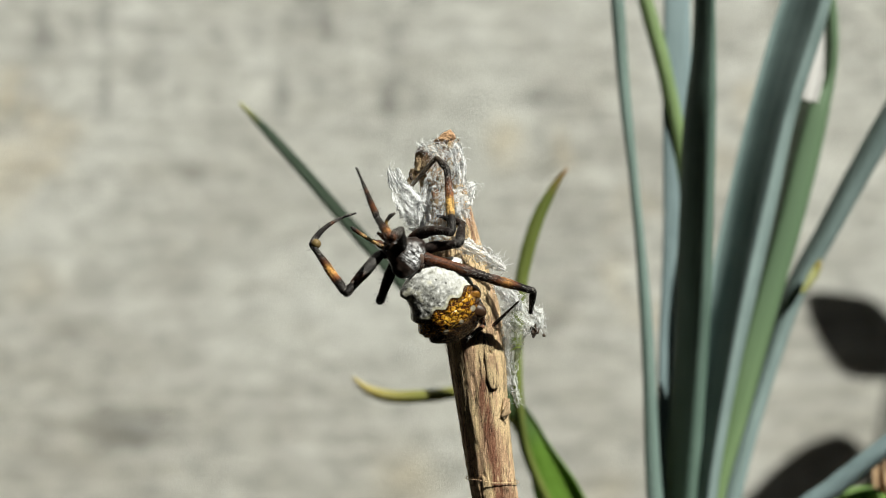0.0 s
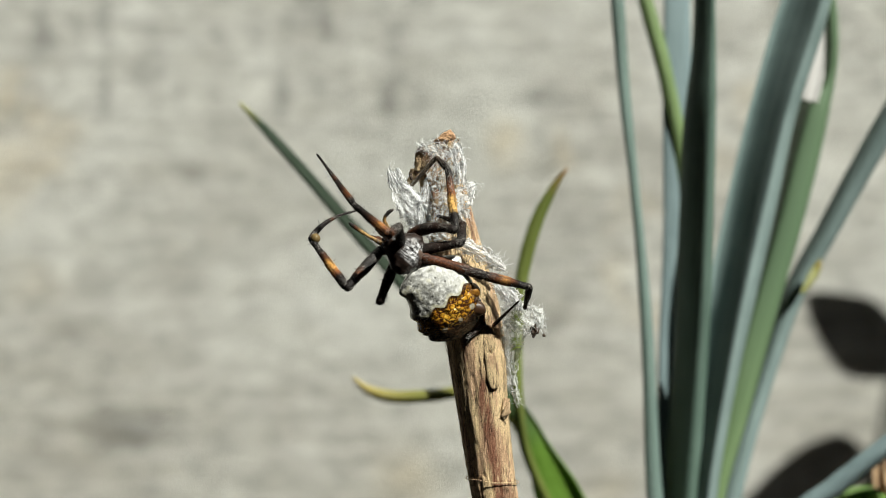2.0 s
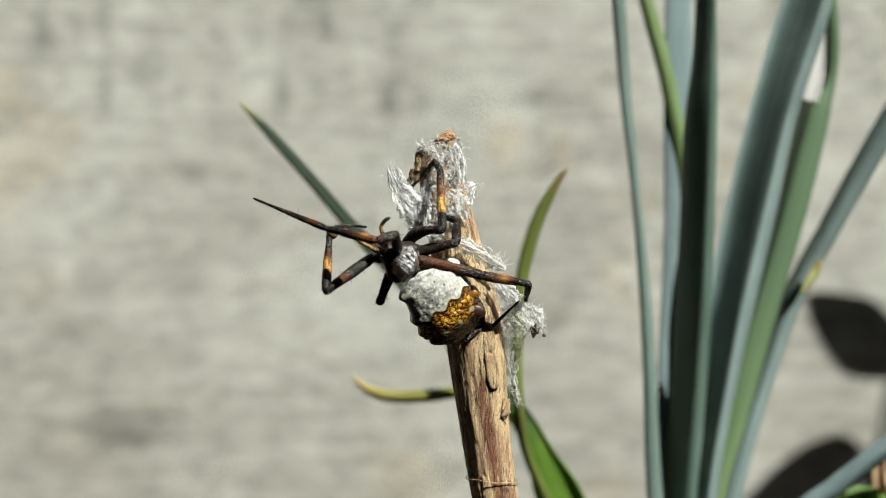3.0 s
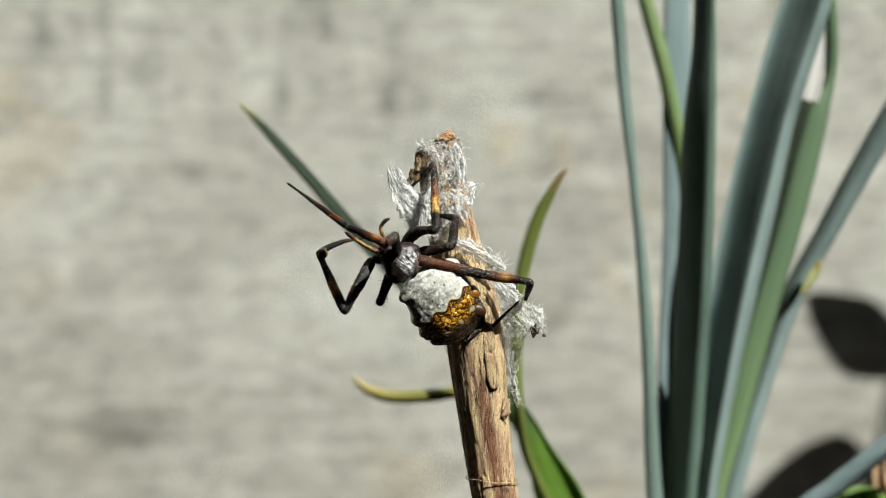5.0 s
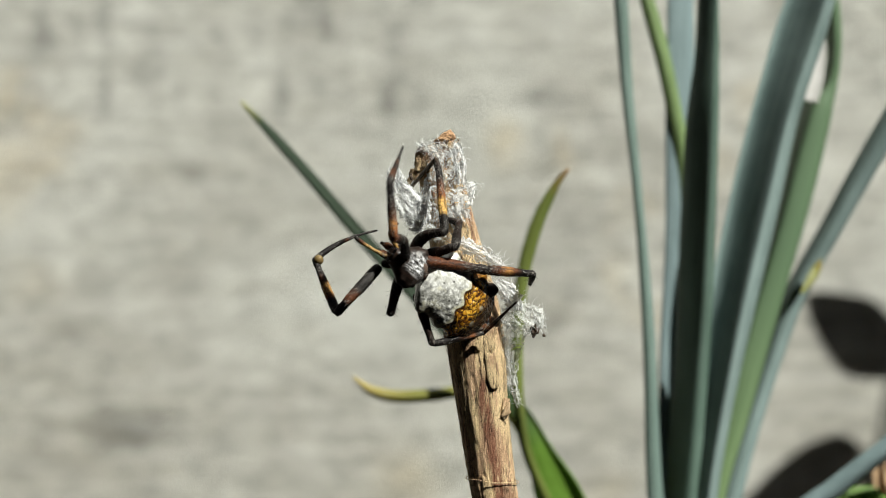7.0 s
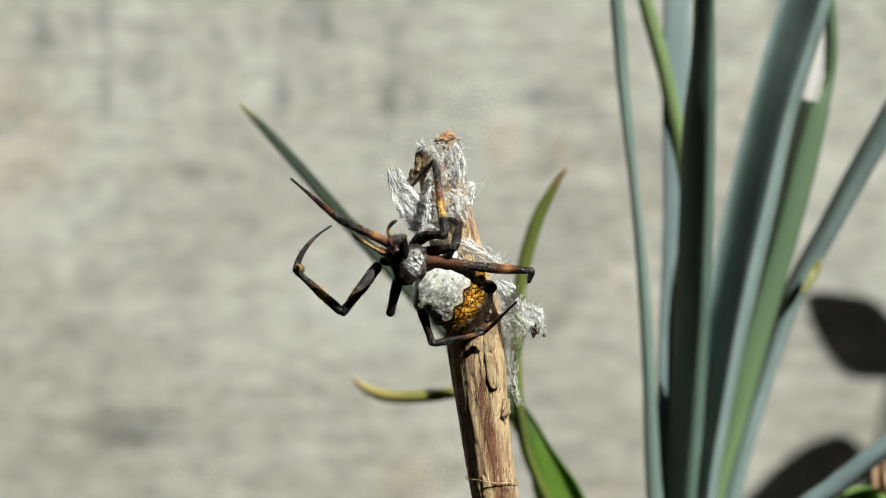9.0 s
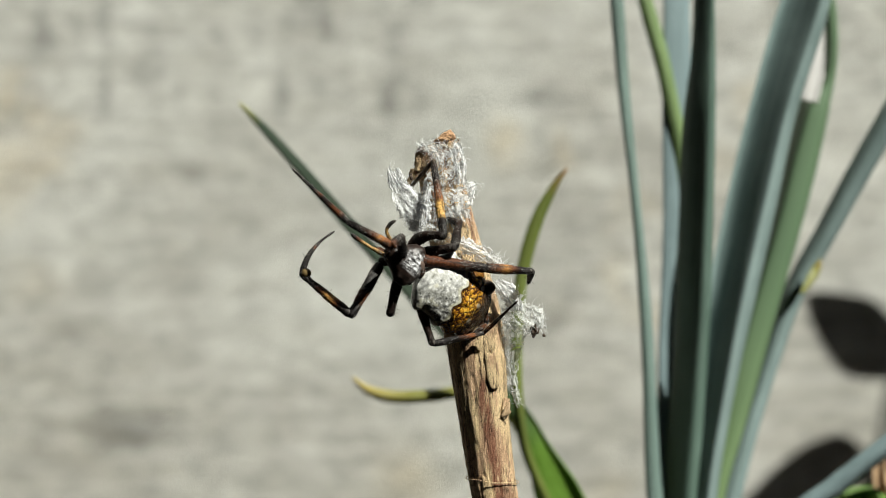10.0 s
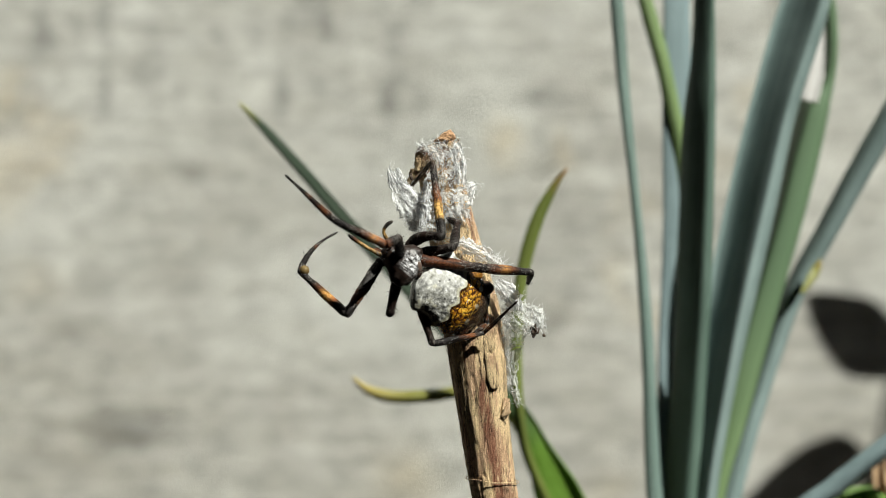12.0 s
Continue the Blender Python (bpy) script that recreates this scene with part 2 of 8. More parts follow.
def silk_skin(name, low, high, gaps=None, thin=0.0):
    """Silk drawn into fibres along V; gaps: where it is torn open, thin: how much shows through the rest."""
    s = Shade(name, 0.45, 0.35)
    strand = s.noise(s.coords("UV", (7, 1.4, 1)), 1.0, 6.0, 0.75, 1.5)
    fine = s.noise(s.coords("UV", (26, 5.0, 1)), 1.0, 4.0, 0.75, 1.6)
    clump = s.noise(s.coords(), 1150.0, 5.0, 0.7, 1.4)
    body = s.math("MULTIPLY", s.math("ADD", s.math("ADD", strand, fine), clump), 0.333)
    c = s.ramp(body, (0.36, low), (0.52, high))
    s.colour(c).bump(s.math("ADD", strand, fine), 0.45, 0.00015).through_light(0.35, c)
    if gaps is not None:
        t = s.node("ShaderNodeBsdfTransparent")
        k = s.node("ShaderNodeMixShader")
        out = s.tree.nodes["Material Output"].inputs["Surface"]
        was = out.links[0].from_socket
        hole = s.math("ADD", s.math("MULTIPLY", clump, 0.7), s.math("ADD", s.math("MULTIPLY", strand, 0.2), s.math("MULTIPLY", fine, 0.1)))
        s.link(s.ramp(hole, (gaps, 1.0), (gaps + 0.07, thin)), k.inputs[0])
        s.link(was, k.inputs[1])
        s.link(t.outputs[0], k.inputs[2])
        s.link(k.outputs[0], out)
    return s.mat


def abdomen_skin():
    """Silver front shield with a wavy hem; amber rear with a dark net; brown flanks."""
    s = Shade("spider_abdomen", 0.27, 0.75)
    tex = s.node("ShaderNodeTexCoord")
    p = s.node("ShaderNodeSeparateXYZ")
    s.link(tex.outputs["Object"], p.inputs[0])
    x, y, z = p.outputs
    v = tex.outputs["Object"]
    speck = s.noise(v, 2600.0, 4.0, 0.7)
    blotch = s.noise(v, 700.0, 3.0, 0.6)
    grey = s.ramp(speck, (0.37, (0.04, 0.04, 0.04)), (0.46, (0.18, 0.18, 0.165)), (0.55, (0.39, 0.39, 0.365)), (0.65, (0.78, 0.78, 0.76)))
    # own speckle, with the sunlit and shaded sides put into the silver's colour
    lean = s.math("ADD", s.math("MULTIPLY", s.math("ADD", s.math("MULTIPLY", x, 1.4), y), 80.0), 0.5)
    silver = s.mix(s.ramp(s.math("MULTIPLY", s.math("ADD", lean, blotch), 0.5), (0.30, 0.0), (0.54, 1.0)), s.ramp(s.math("MULTIPLY", s.math("ADD", s.math("MULTIPLY", blotch, 3.0), speck), 0.25), (0.37, (0.22, 0.22, 0.19)), (0.455, (0.52, 0.52, 0.48)), (0.555, (0.83, 0.835, 0.81))), grey)
    silver = s.mix(s.ramp(s.noise(v, 380.0, 3.0), (0.60, 0.0), (0.68, 0.6)), silver, (0.80, 0.77, 0.58))
    pore = s.voronoi(v, 900.0)
    silver = s.mix(s.ramp(pore, (0.09, 0.85), (0.14, 0.0)), silver, (0.12, 0.12, 0.11))
    warp = s.node("ShaderNodeVectorMath")
    warp.operation = "ADD"
    jit = s.node("ShaderNodeTexNoise", Scale=1500.0)
    s.link(v, jit.inputs["Vector"])
    small = s.node("ShaderNodeVectorMath")
    small.operation = "SCALE"
    s.link(jit.outputs["Color"], small.inputs[0])
    small.inputs["Scale"].default_value = 0.0009
    s.link(v, warp.inputs[0])
    s.link(small.outputs[0], warp.inputs[1])
    cells = s.node("ShaderNodeMapping", Scale=(0.75, 1.15, 1))
    s.link(warp.outputs[0], cells.inputs["Vector"])
    edge = s.voronoi(cells.outputs[0], 1650.0, "DISTANCE_TO_EDGE")
    cell = s.noise(v, 800.0, 2.0)
    amber = s.ramp(s.math("MULTIPLY", s.math("ADD", cell, s.noise(v, 2900.0, 2.0)), 0.5), (0.36, (0.24, 0.085, 0.006)), (0.46, (0.52, 0.23, 0.016)), (0.56, (0.68, 0.38, 0.04)), (0.70, (0.82, 0.60, 0.17)))
    rear = s.mix(s.ramp(s.math("ADD", edge, s.math("MULTIPLY", s.noise(v, 1900.0, 4.0), 0.42)), (0.25, 0.0), (0.38, 1.0)), (0.055, 0.018, 0.005), amber)
    dots = s.spots(v, ((-0.00233, 0.00224, 0, 0.00042, 0.00042, 0, 0.9), (-0.00037, 0.0028, 0, 0.00034, 0.00034, 0, 0.9), (0.00168, 0.0029, 0, 0.00042, 0.00034, 0, 0.8), (0.0024, 0.0037, 0, 0.0004, 0.0004, 0, 0.7)), 0.6)
    rear = s.mix(dots, rear, (0.52, 0.48, 0.36))
    flank = s.ramp(s.noise(v, 1100.0, 4.0), (0.40, (0.010, 0.007, 0.006)), (0.64, (0.04, 0.022, 0.012)), (0.78, (0.22, 0.12, 0.045)))
    wave = s.math("MULTIPLY", s.math("SINE", s.math("MULTIPLY", x, 2900.0)), 0.00030)
    hem = s.math("ADD", s.math("SUBTRACT", y, wave), s.math("MULTIPLY", x, -0.10))
    is_rear = s.ramp(s.math("ADD", s.math("MULTIPLY", hem, 2500.0), 0.05), (0.0, 0.0), (0.16, 1.0))
    rim = s.ramp(s.math("ADD", s.math("MULTIPLY", hem, 900.0), 0.5), (0.02, 0.0), (0.4, 0.5), (0.5, 0.0))
    silver = s.mix(rim, silver, (0.74, 0.70, 0.45))
    seam = s.ramp(s.math("ADD", s.math("MULTIPLY", hem, 1500.0), 0.2), (0.20, 0.0), (0.26, 0.9), (0.55, 0.85), (0.9, 0.0))
    c = s.mix(is_rear, silver, s.mix(seam, rear, (0.03, 0.011, 0.004)))
    low = s.math("ADD", s.math("MULTIPLY", z, -700.0), s.math("MULTIPLY", cell, 0.35))
    c = s.mix(s.ramp(low, (0.0, 0.0), (0.5, 1.0)), c, flank)
    lobes = s.math("MULTIPLY", s.math("ADD", s.math("MULTIPLY", x, -1.0), -0.0026), 1300.0)
    rearward = s.ramp(s.math("ADD", s.math("MULTIPLY", y, 1000.0), 0.5), (0.35, 0.0), (0.65, 1.0))
    c = s.mix(s.math("MULTIPLY", s.ramp(lobes, (0.15, 0.0), (0.6, 0.95)), rearward), c, s.mix(s.ramp(s.math("MULTIPLY", y, 400.0), (0.25, 0.0), (0.6, 1.0)), s.ramp(cell, (0.40, (0.05, 0.02, 0.008)), (0.60, (0.32, 0.14, 0.035))), (0.035, 0.016, 0.008)))
    tail = s.ramp(s.math("ADD", s.math("MULTIPLY", y, 600.0), -1.15), (0.0, 0.0), (0.8, 0.97))
    c = s.mix(tail, c, flank)
    lumps = s.math("ADD", s.noise(v, 560.0, 1.0, 0.4), s.math("ADD", s.math("MULTIPLY", s.noise(v, 1700.0, 2.0, 0.5), 0.28), s.math("MULTIPLY", s.ramp(pore, (0.05, 0.0), (0.16, 1.0)), 0.12)))
    return s.colour(c).bump(s.mix(is_rear, lumps, s.math("MULTIPLY", edge, 0.8)), 0.6, 0.0005).mat


def carapace_skin():
    """Black-brown shell; silvery hairs on the middle and rear."""
    s = Shade("spider_carapace", 0.36, 0.32)
    v = s.coords()
    p = s.node("ShaderNodeSeparateXYZ")
    s.link(v, p.inputs[0])
    n = s.noise(s.coords(scale=(1, 0.3, 1)), 3600.0, 5.0, 0.75)
    big = s.noise(v, 560.0, 3.0)
    hair = s.ramp(n, (0.42, (0.02, 0.018, 0.017)), (0.50, (0.22, 0.22, 0.225)), (0.60, (0.88, 0.89, 0.91)))
    rear = s.ramp(s.math("ADD", s.math("MULTIPLY", p.outputs[1], 250.0), 0.45), (0.30, 0.0), (0.52, 1.0), (0.88, 1.0), (0.98, 0.1))
    middle = s.ramp(s.math("ABSOLUTE", s.math("MULTIPLY", s.math("ADD", p.outputs[0], 0.0004), 500.0)), (0.45, 1.0), (0.75, 0.02))
    where = s.math("MULTIPLY", s.math("MULTIPLY", rear, middle), s.ramp(big, (0.40, 0.05), (0.50, 1.0)))
    c = s.mix(where, s.ramp(n, (0.4, (0.007, 0.005, 0.004)), (0.7, (0.035, 0.017, 0.011))), hair)
    return s.colour(c).bump(n, 0.25, 0.00015).mat


MAT = {
    "concrete": concrete(),
    "soil": soil(),
    # near-black coat of the unseen walls, so they bounce little light
    "blocker_coat": plain("dark_blocker", (0.018, 0.017, 0.016), (0.035, 0.033, 0.031), 30.0, 0.9, 0.5, 0.004),
    "blue_leaf": leaf_skin("blue_green_leaf", (0.14, 0.20, 0.21), (0.225, 0.30, 0.315), 0.08),
    "thin_leaf": leaf_skin("thin_green_leaf", (0.10, 0.155, 0.13), (0.17, 0.235, 0.215), 0.05),
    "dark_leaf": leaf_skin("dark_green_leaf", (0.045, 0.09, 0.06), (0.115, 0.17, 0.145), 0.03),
    "green_leaf": leaf_skin("fresh_green_leaf", (0.095, 0.17, 0.065), (0.145, 0.235, 0.10), 0.2),
    "mid_leaf": leaf_skin("grey_green_leaf", (0.135, 0.195, 0.185), (0.24, 0.315, 0.31), 0.06),
    "bright_leaf": leaf_skin("green_leaf_lime_at_the_base", (0.13, 0.21, 0.085), (0.20, 0.29, 0.14), 0.06, (0.08, 0.34, (0.115, 0.185, 0.105))),
    "pale_leaf": leaf_skin("pale_green_leaf", (0.14, 0.215, 0.08), (0.21, 0.30, 0.125), 0.2),
    "lime_leaf": leaf_skin("lime_green_leaf", (0.10, 0.20, 0.03), (0.17, 0.31, 0.055), 0.35),
    "tip_leaf": leaf_skin("green_leaf_with_dry_tip", (0.12, 0.155, 0.03), (0.19, 0.235, 0.06), 0.3, (0.84, 0.99, (0.30, 0.16, 0.05))),
    "lance_leaf": leaf_skin("long_leaf_green_at_the_base", (0.13, 0.26, 0.03), (0.20, 0.37, 0.06), 0.3, (0.24, 0.40, (0.105, 0.15, 0.105)), (0.90, 0.99, (0.42, 0.42, 0.12))),
    "yellow_leaf": leaf_skin("yellowing_leaf", (0.16, 0.175, 0.03), (0.25, 0.25, 0.055), 0.25, (0.62, 0.95, (0.45, 0.35, 0.09))),
    "broad_leaf": leaf_skin("broad_leaf", (0.05, 0.10, 0.025), (0.10, 0.17, 0.045), 0.02),
    "membrane": leaf_skin("papery_white_membrane", (0.76, 0.74, 0.72), (0.92, 0.91, 0.90), 0.3),
    "bark": bark(stripe=BARE_STRIPE),
    "husk": plain("dry_husk", (0.26, 0.17, 0.09), (0.48, 0.35, 0.22), 1500.0, 0.8),
    "wood": plain("broken_wood", (0.36, 0.19, 0.09), (0.66, 0.42, 0.24), 6000.0, 0.85, 0.9, 0.0004),
    "straw": plain("straw_fibre", (0.24, 0.155, 0.08), (0.60, 0.46, 0.30), 700.0, 0.8, 0.2),
    "torn_bark": bark("torn_bark", 1.35),
    "red_bark": bark("reddish_torn_bark", 0.75, 1.5),
    "flake": bark("bark_flake", 1.55),
    "dry_leaf": plain("dry_leaf", (0.22, 0.12, 0.06), (0.50, 0.36, 0.22), 400.0, 0.85),
    "silk": plain("white_silk_thread", (0.78, 0.79, 0.80), (0.92, 0.93, 0.94), 1500.0, 0.45, 0.1),
    "sheet": silk_skin("white_silk", (0.48, 0.49, 0.51), (0.93, 0.94, 0.95), 0.42, 0.06),
    "strand": silk_skin("silk_strand", (0.70, 0.71, 0.72), (0.92, 0.93, 0.94)),
    "veil": silk_skin("silk_veil", (0.60, 0.61, 0.61), (0.92, 0.93, 0.93), 0.475, 0.2),
    "gauze": silk_skin("silk_gauze", (0.70, 0.72, 0.70), (0.90, 0.92, 0.90), 0.44, 0.26),
    "chaff": plain("dark_debris", (0.015, 0.011, 0.008), (0.09, 0.06, 0.042), 1500.0, 0.85),
    "abdomen": abdomen_skin(),
    "carapace": carapace_skin(),
    "amber_hump": plain("amber_hump", (0.07, 0.027, 0.006), (0.48, 0.22, 0.035), 1300.0, 0.35, 0.4),
    "hip": plain("spider_hip", (0.05, 0.032, 0.025), (0.17, 0.12, 0.095), 900.0, 0.4, 0.3),
    "dark_hump": plain("dark_hump", (0.016, 0.009, 0.006), (0.08, 0.038, 0.017), 1100.0, 0.35, 0.4),
    "limb": tinted("spider_limb", 0.52, 4200.0, 0.16),
    "eye": plain("spider_eye", (0.006, 0.005, 0.005), (0.012, 0.010, 0.010), 900.0, 0.12, 0.0),
    "bead": plain("amber_bead", (0.09, 0.06, 0.025), (0.20, 0.14, 0.06), 900.0, 0.15, 0.05),
}


# ---- building helpers ----
def mm(p):
    return Vector(p) / 1000.0


def part(name, bm, material, parent=None, label="", smooth=True):
    """Links a bmesh as one mesh object under a thing or a part."""
    me = bpy.data.meshes.new(name)
    bmesh.ops.recalc_face_normals(bm, faces=bm.faces[:])
    bm.to_mesh(me)
    bm.free()
    me.materials.append(material)
    if smooth:
        me.polygons.foreach_set("use_smooth", [True] * len(me.polygons))
    ob = new(name, me)
    if parent is not None:
        ob.parent = parent
    if label:
        ob["label"] = label
    return ob


def thing(name, label, category, at=(0, 0, 0), group="", kind=""):
    ob = new(name)
    ob.empty_display_size = 0.005
    ob.location = at
    return tagged(ob, label, category, group, kind)


def smooth_path(points, n):
    """Evenly counted stations on a smooth curve through points of any width."""
    pts = [np.array(p, float) for p in points]
    pts = [2 * pts[0] - pts[1], *pts, 2 * pts[-1] - pts[-2]]
    out = []
    for k in range(n):
        f = k / (n - 1) * (len(pts) - 3)
        i = min(int(f), len(pts) - 4)
        u = f - i
        a, b, c, d = pts[i:i + 4]
        out.append(0.5 * (2 * b + (c - a) * u + (2 * a - 5 * b + 4 * c - d) * u * u + (3 * b - a - 3 * c + d) * u ** 3))
    return out


def tube(bm, pts, radii, sides=10, tints=None, squash=1.0, cap=True, rough=0.0):
    """A round limb through pts; tints colours it station by station."""
    layer = None
    if tints is not None:
        layer = bm.verts.layers.float_color.get("tint") or bm.verts.layers.float_color.new("tint")
    pts = [Vector(p) for p in pts]
    side = None
    rings = []
    for i, p in enumerate(pts):
        way = (pts[min(i + 1, len(pts) - 1)] - pts[max(i - 1, 0)]).normalized()
        if side is None:
            side = way.orthogonal()
        side = (side - way * side.dot(way)).normalized()
        up = way.cross(side)
        ring = []
        for k in range(sides):
            a = 2 * math.pi * k / sides
            r = radii[i] * (1 + (rough * noise.noise((p + side * math.cos(a) * radii[i]) * 2500) if rough else 0))
            v = bm.verts.new(p + side * (math.cos(a) * r) + up * (math.sin(a) * r * squash))
            if layer is not None:
                v[layer] = (*tints[i], 1)
            ring.append(v)
        rings.append(ring)
    for a, b in zip(rings, rings[1:]):
        for k in range(sides):
            bm.faces.new((a[k], a[(k + 1) % sides], b[(k + 1) % sides], b[k]))
    if cap:
        bm.faces.new(rings[0])
        bm.faces.new(rings[-1])
    return rings


def blade(name, stations, profile, material, parent=None, label="", thick=0.5, facing=(0, -1, 0), wave=0.0, seed=0, n=44, tip=None):
    """A long leaf. stations: x, y, z, half width in mm; profile: (place across, rise towards facing) in half widths; tip: the profile at the far end."""
    bm = bmesh.new()
    uv = bm.loops.layers.uv.new("UVMap")
    path = smooth_path(stations, n)
    cross, last = smooth_path(profile, 17), smooth_path(tip or profile, 17)
    face = Vector(facing)
    grid, back = [], []
    for i, s in enumerate(path):
        c, w = mm(s[:3]), max(s[3], 0.12) / 1000
        way = (mm(path[min(i + 1, n - 1)][:3]) - mm(path[max(i - 1, 0)][:3])).normalized()
        right = way.cross(face).normalized()
        out = right.cross(way).normalized()
        row, low = [], []
        for a, b in zip(cross, last):
            q = a + (b - a) * (i / (n - 1))
            wob = 1 + wave * noise.noise((i * 0.16, q[0] * 0.7, seed))
            p = c + right * (q[0] * w * wob) + out * (q[1] * w)
            edge = 1 - 0.75 * min(1, abs(q[0])) ** 4
            row.append(bm.verts.new(p + out * (thick * 0.0005 * edge)))
            low.append(bm.verts.new(p - out * (thick * 0.0005 * edge)))
        grid.append(row)
        back.append(low)
    m = len(cross)
    where = {}
    for i in range(n):
        for k in range(m):
            where[grid[i][k]] = where[back[i][k]] = (k / (m - 1), i / (n - 1))
    for i in range(n - 1):
        for k in range(m - 1):
            bm.faces.new((grid[i][k], grid[i][k + 1], grid[i + 1][k + 1], grid[i + 1][k]))
            bm.faces.new((back[i][k + 1], back[i][k], back[i + 1][k], back[i + 1][k + 1]))
        bm.faces.new((grid[i][0], grid[i + 1][0], back[i + 1][0], back[i][0]))
        bm.faces.new((grid[i + 1][m - 1], grid[i][m - 1], back[i][m - 1], back[i + 1][m - 1]))
    for e in (0, n - 1):
        for k in range(m - 1):
            bm.faces.new((grid[e][k], grid[e][k + 1], back[e][k + 1], back[e][k]))
    for f in bm.faces:
        for loop in f.loops:
            loop[uv].uv = where[loop.vert]
    return part(name, bm, material, parent, label)


# ---- ground and wall ----
def build_ground():
    bm = bmesh.new()
    marks = [-400, -60, -10, -3] + [-1 + 0.05 * i for i in range(41)] + [3, 10, 60, 400]
    grid = []
    for y in marks:
        row = []
        for x in marks:
            near = max(0.0, 1 - max(abs(x), abs(y)))
            z = 0.012 * near * noise.fractal((x * 6, y * 6, 0), 1.0, 2.0, 4)
            row.append(bm.verts.new((x, y, z)))
        grid.append(row)
    for a, b in zip(grid, grid[1:]):
        for k in range(len(marks) - 1):
            bm.faces.new((a[k], a[k + 1], b[k + 1], b[k]))
    tagged(part("ground", bm, MAT["soil"]), "dark damp garden soil of a planting bed", "ground", kind="structure")


def build_wall():
    bm = bmesh.new()
    xs = [-4 + 8 * i / 60 for i in range(61)]
    zs = [-0.1 + 3.7 * i / 24 for i in range(25)]
    front = [[bm.verts.new((x, WALL_Y + 0.003 * noise.noise((x * 5, z * 5, 2)), z)) for x in xs] for z in zs]
    rear = [[bm.verts.new((x, WALL_Y + 0.15, z)) for x in xs] for z in zs]
    for g in (front, rear):
        for a, b in zip(g, g[1:]):
            for k in range(len(xs) - 1):
                bm.faces.new((a[k], a[k + 1], b[k + 1], b[k]))
    for i in range(len(xs) - 1):
        for j in (0, -1):
            bm.faces.new((front[j][i], front[j][i + 1], rear[j][i + 1], rear[j][i]))
    for j in range(len(zs) - 1):
        for i in (0, -1):
            bm.faces.new((front[j][i], front[j + 1][i], rear[j + 1][i], rear[j][i]))
    tagged(part("wall_garden", bm, MAT["concrete"]), "weathered pale grey concrete wall with dark streaks", "wall", kind="structure")


def unseen_wall(name, x0, x1, y0, y1, height):
    bm = bmesh.new()
    bmesh.ops.create_cube(bm, size=1)
    for v in bm.verts:
        v.co = ((x0 + x1) / 2 + v.co.x * (x1 - x0), (y0 + y1) / 2 + v.co.y * (y1 - y0), -0.1 + (v.co.z + 0.5) * (height + 0.1))
    bmesh.ops.bevel(bm, geom=bm.edges[:], offset=0.01, segments=2, affect="EDGES")
    tagged(part(name, bm, MAT["blocker_coat"], smooth=False), "unseen dark wall added to block skylight", "wall", kind="structure")


WALL_Y = 0.50
build_ground()
build_wall()
# out of view: walls added to shut out skylight and deepen the shade
unseen_wall("unseen_wall_opposite", -4.0, 4.0, -1.45, -1.3, 2.4)
unseen_wall("unseen_wall_west", -0.60, -0.45, -1.3, 0.50, 5.0)
unseen_wall("unseen_wall_east", 1.6, 1.75, -1.3, 0.50, 1.9)


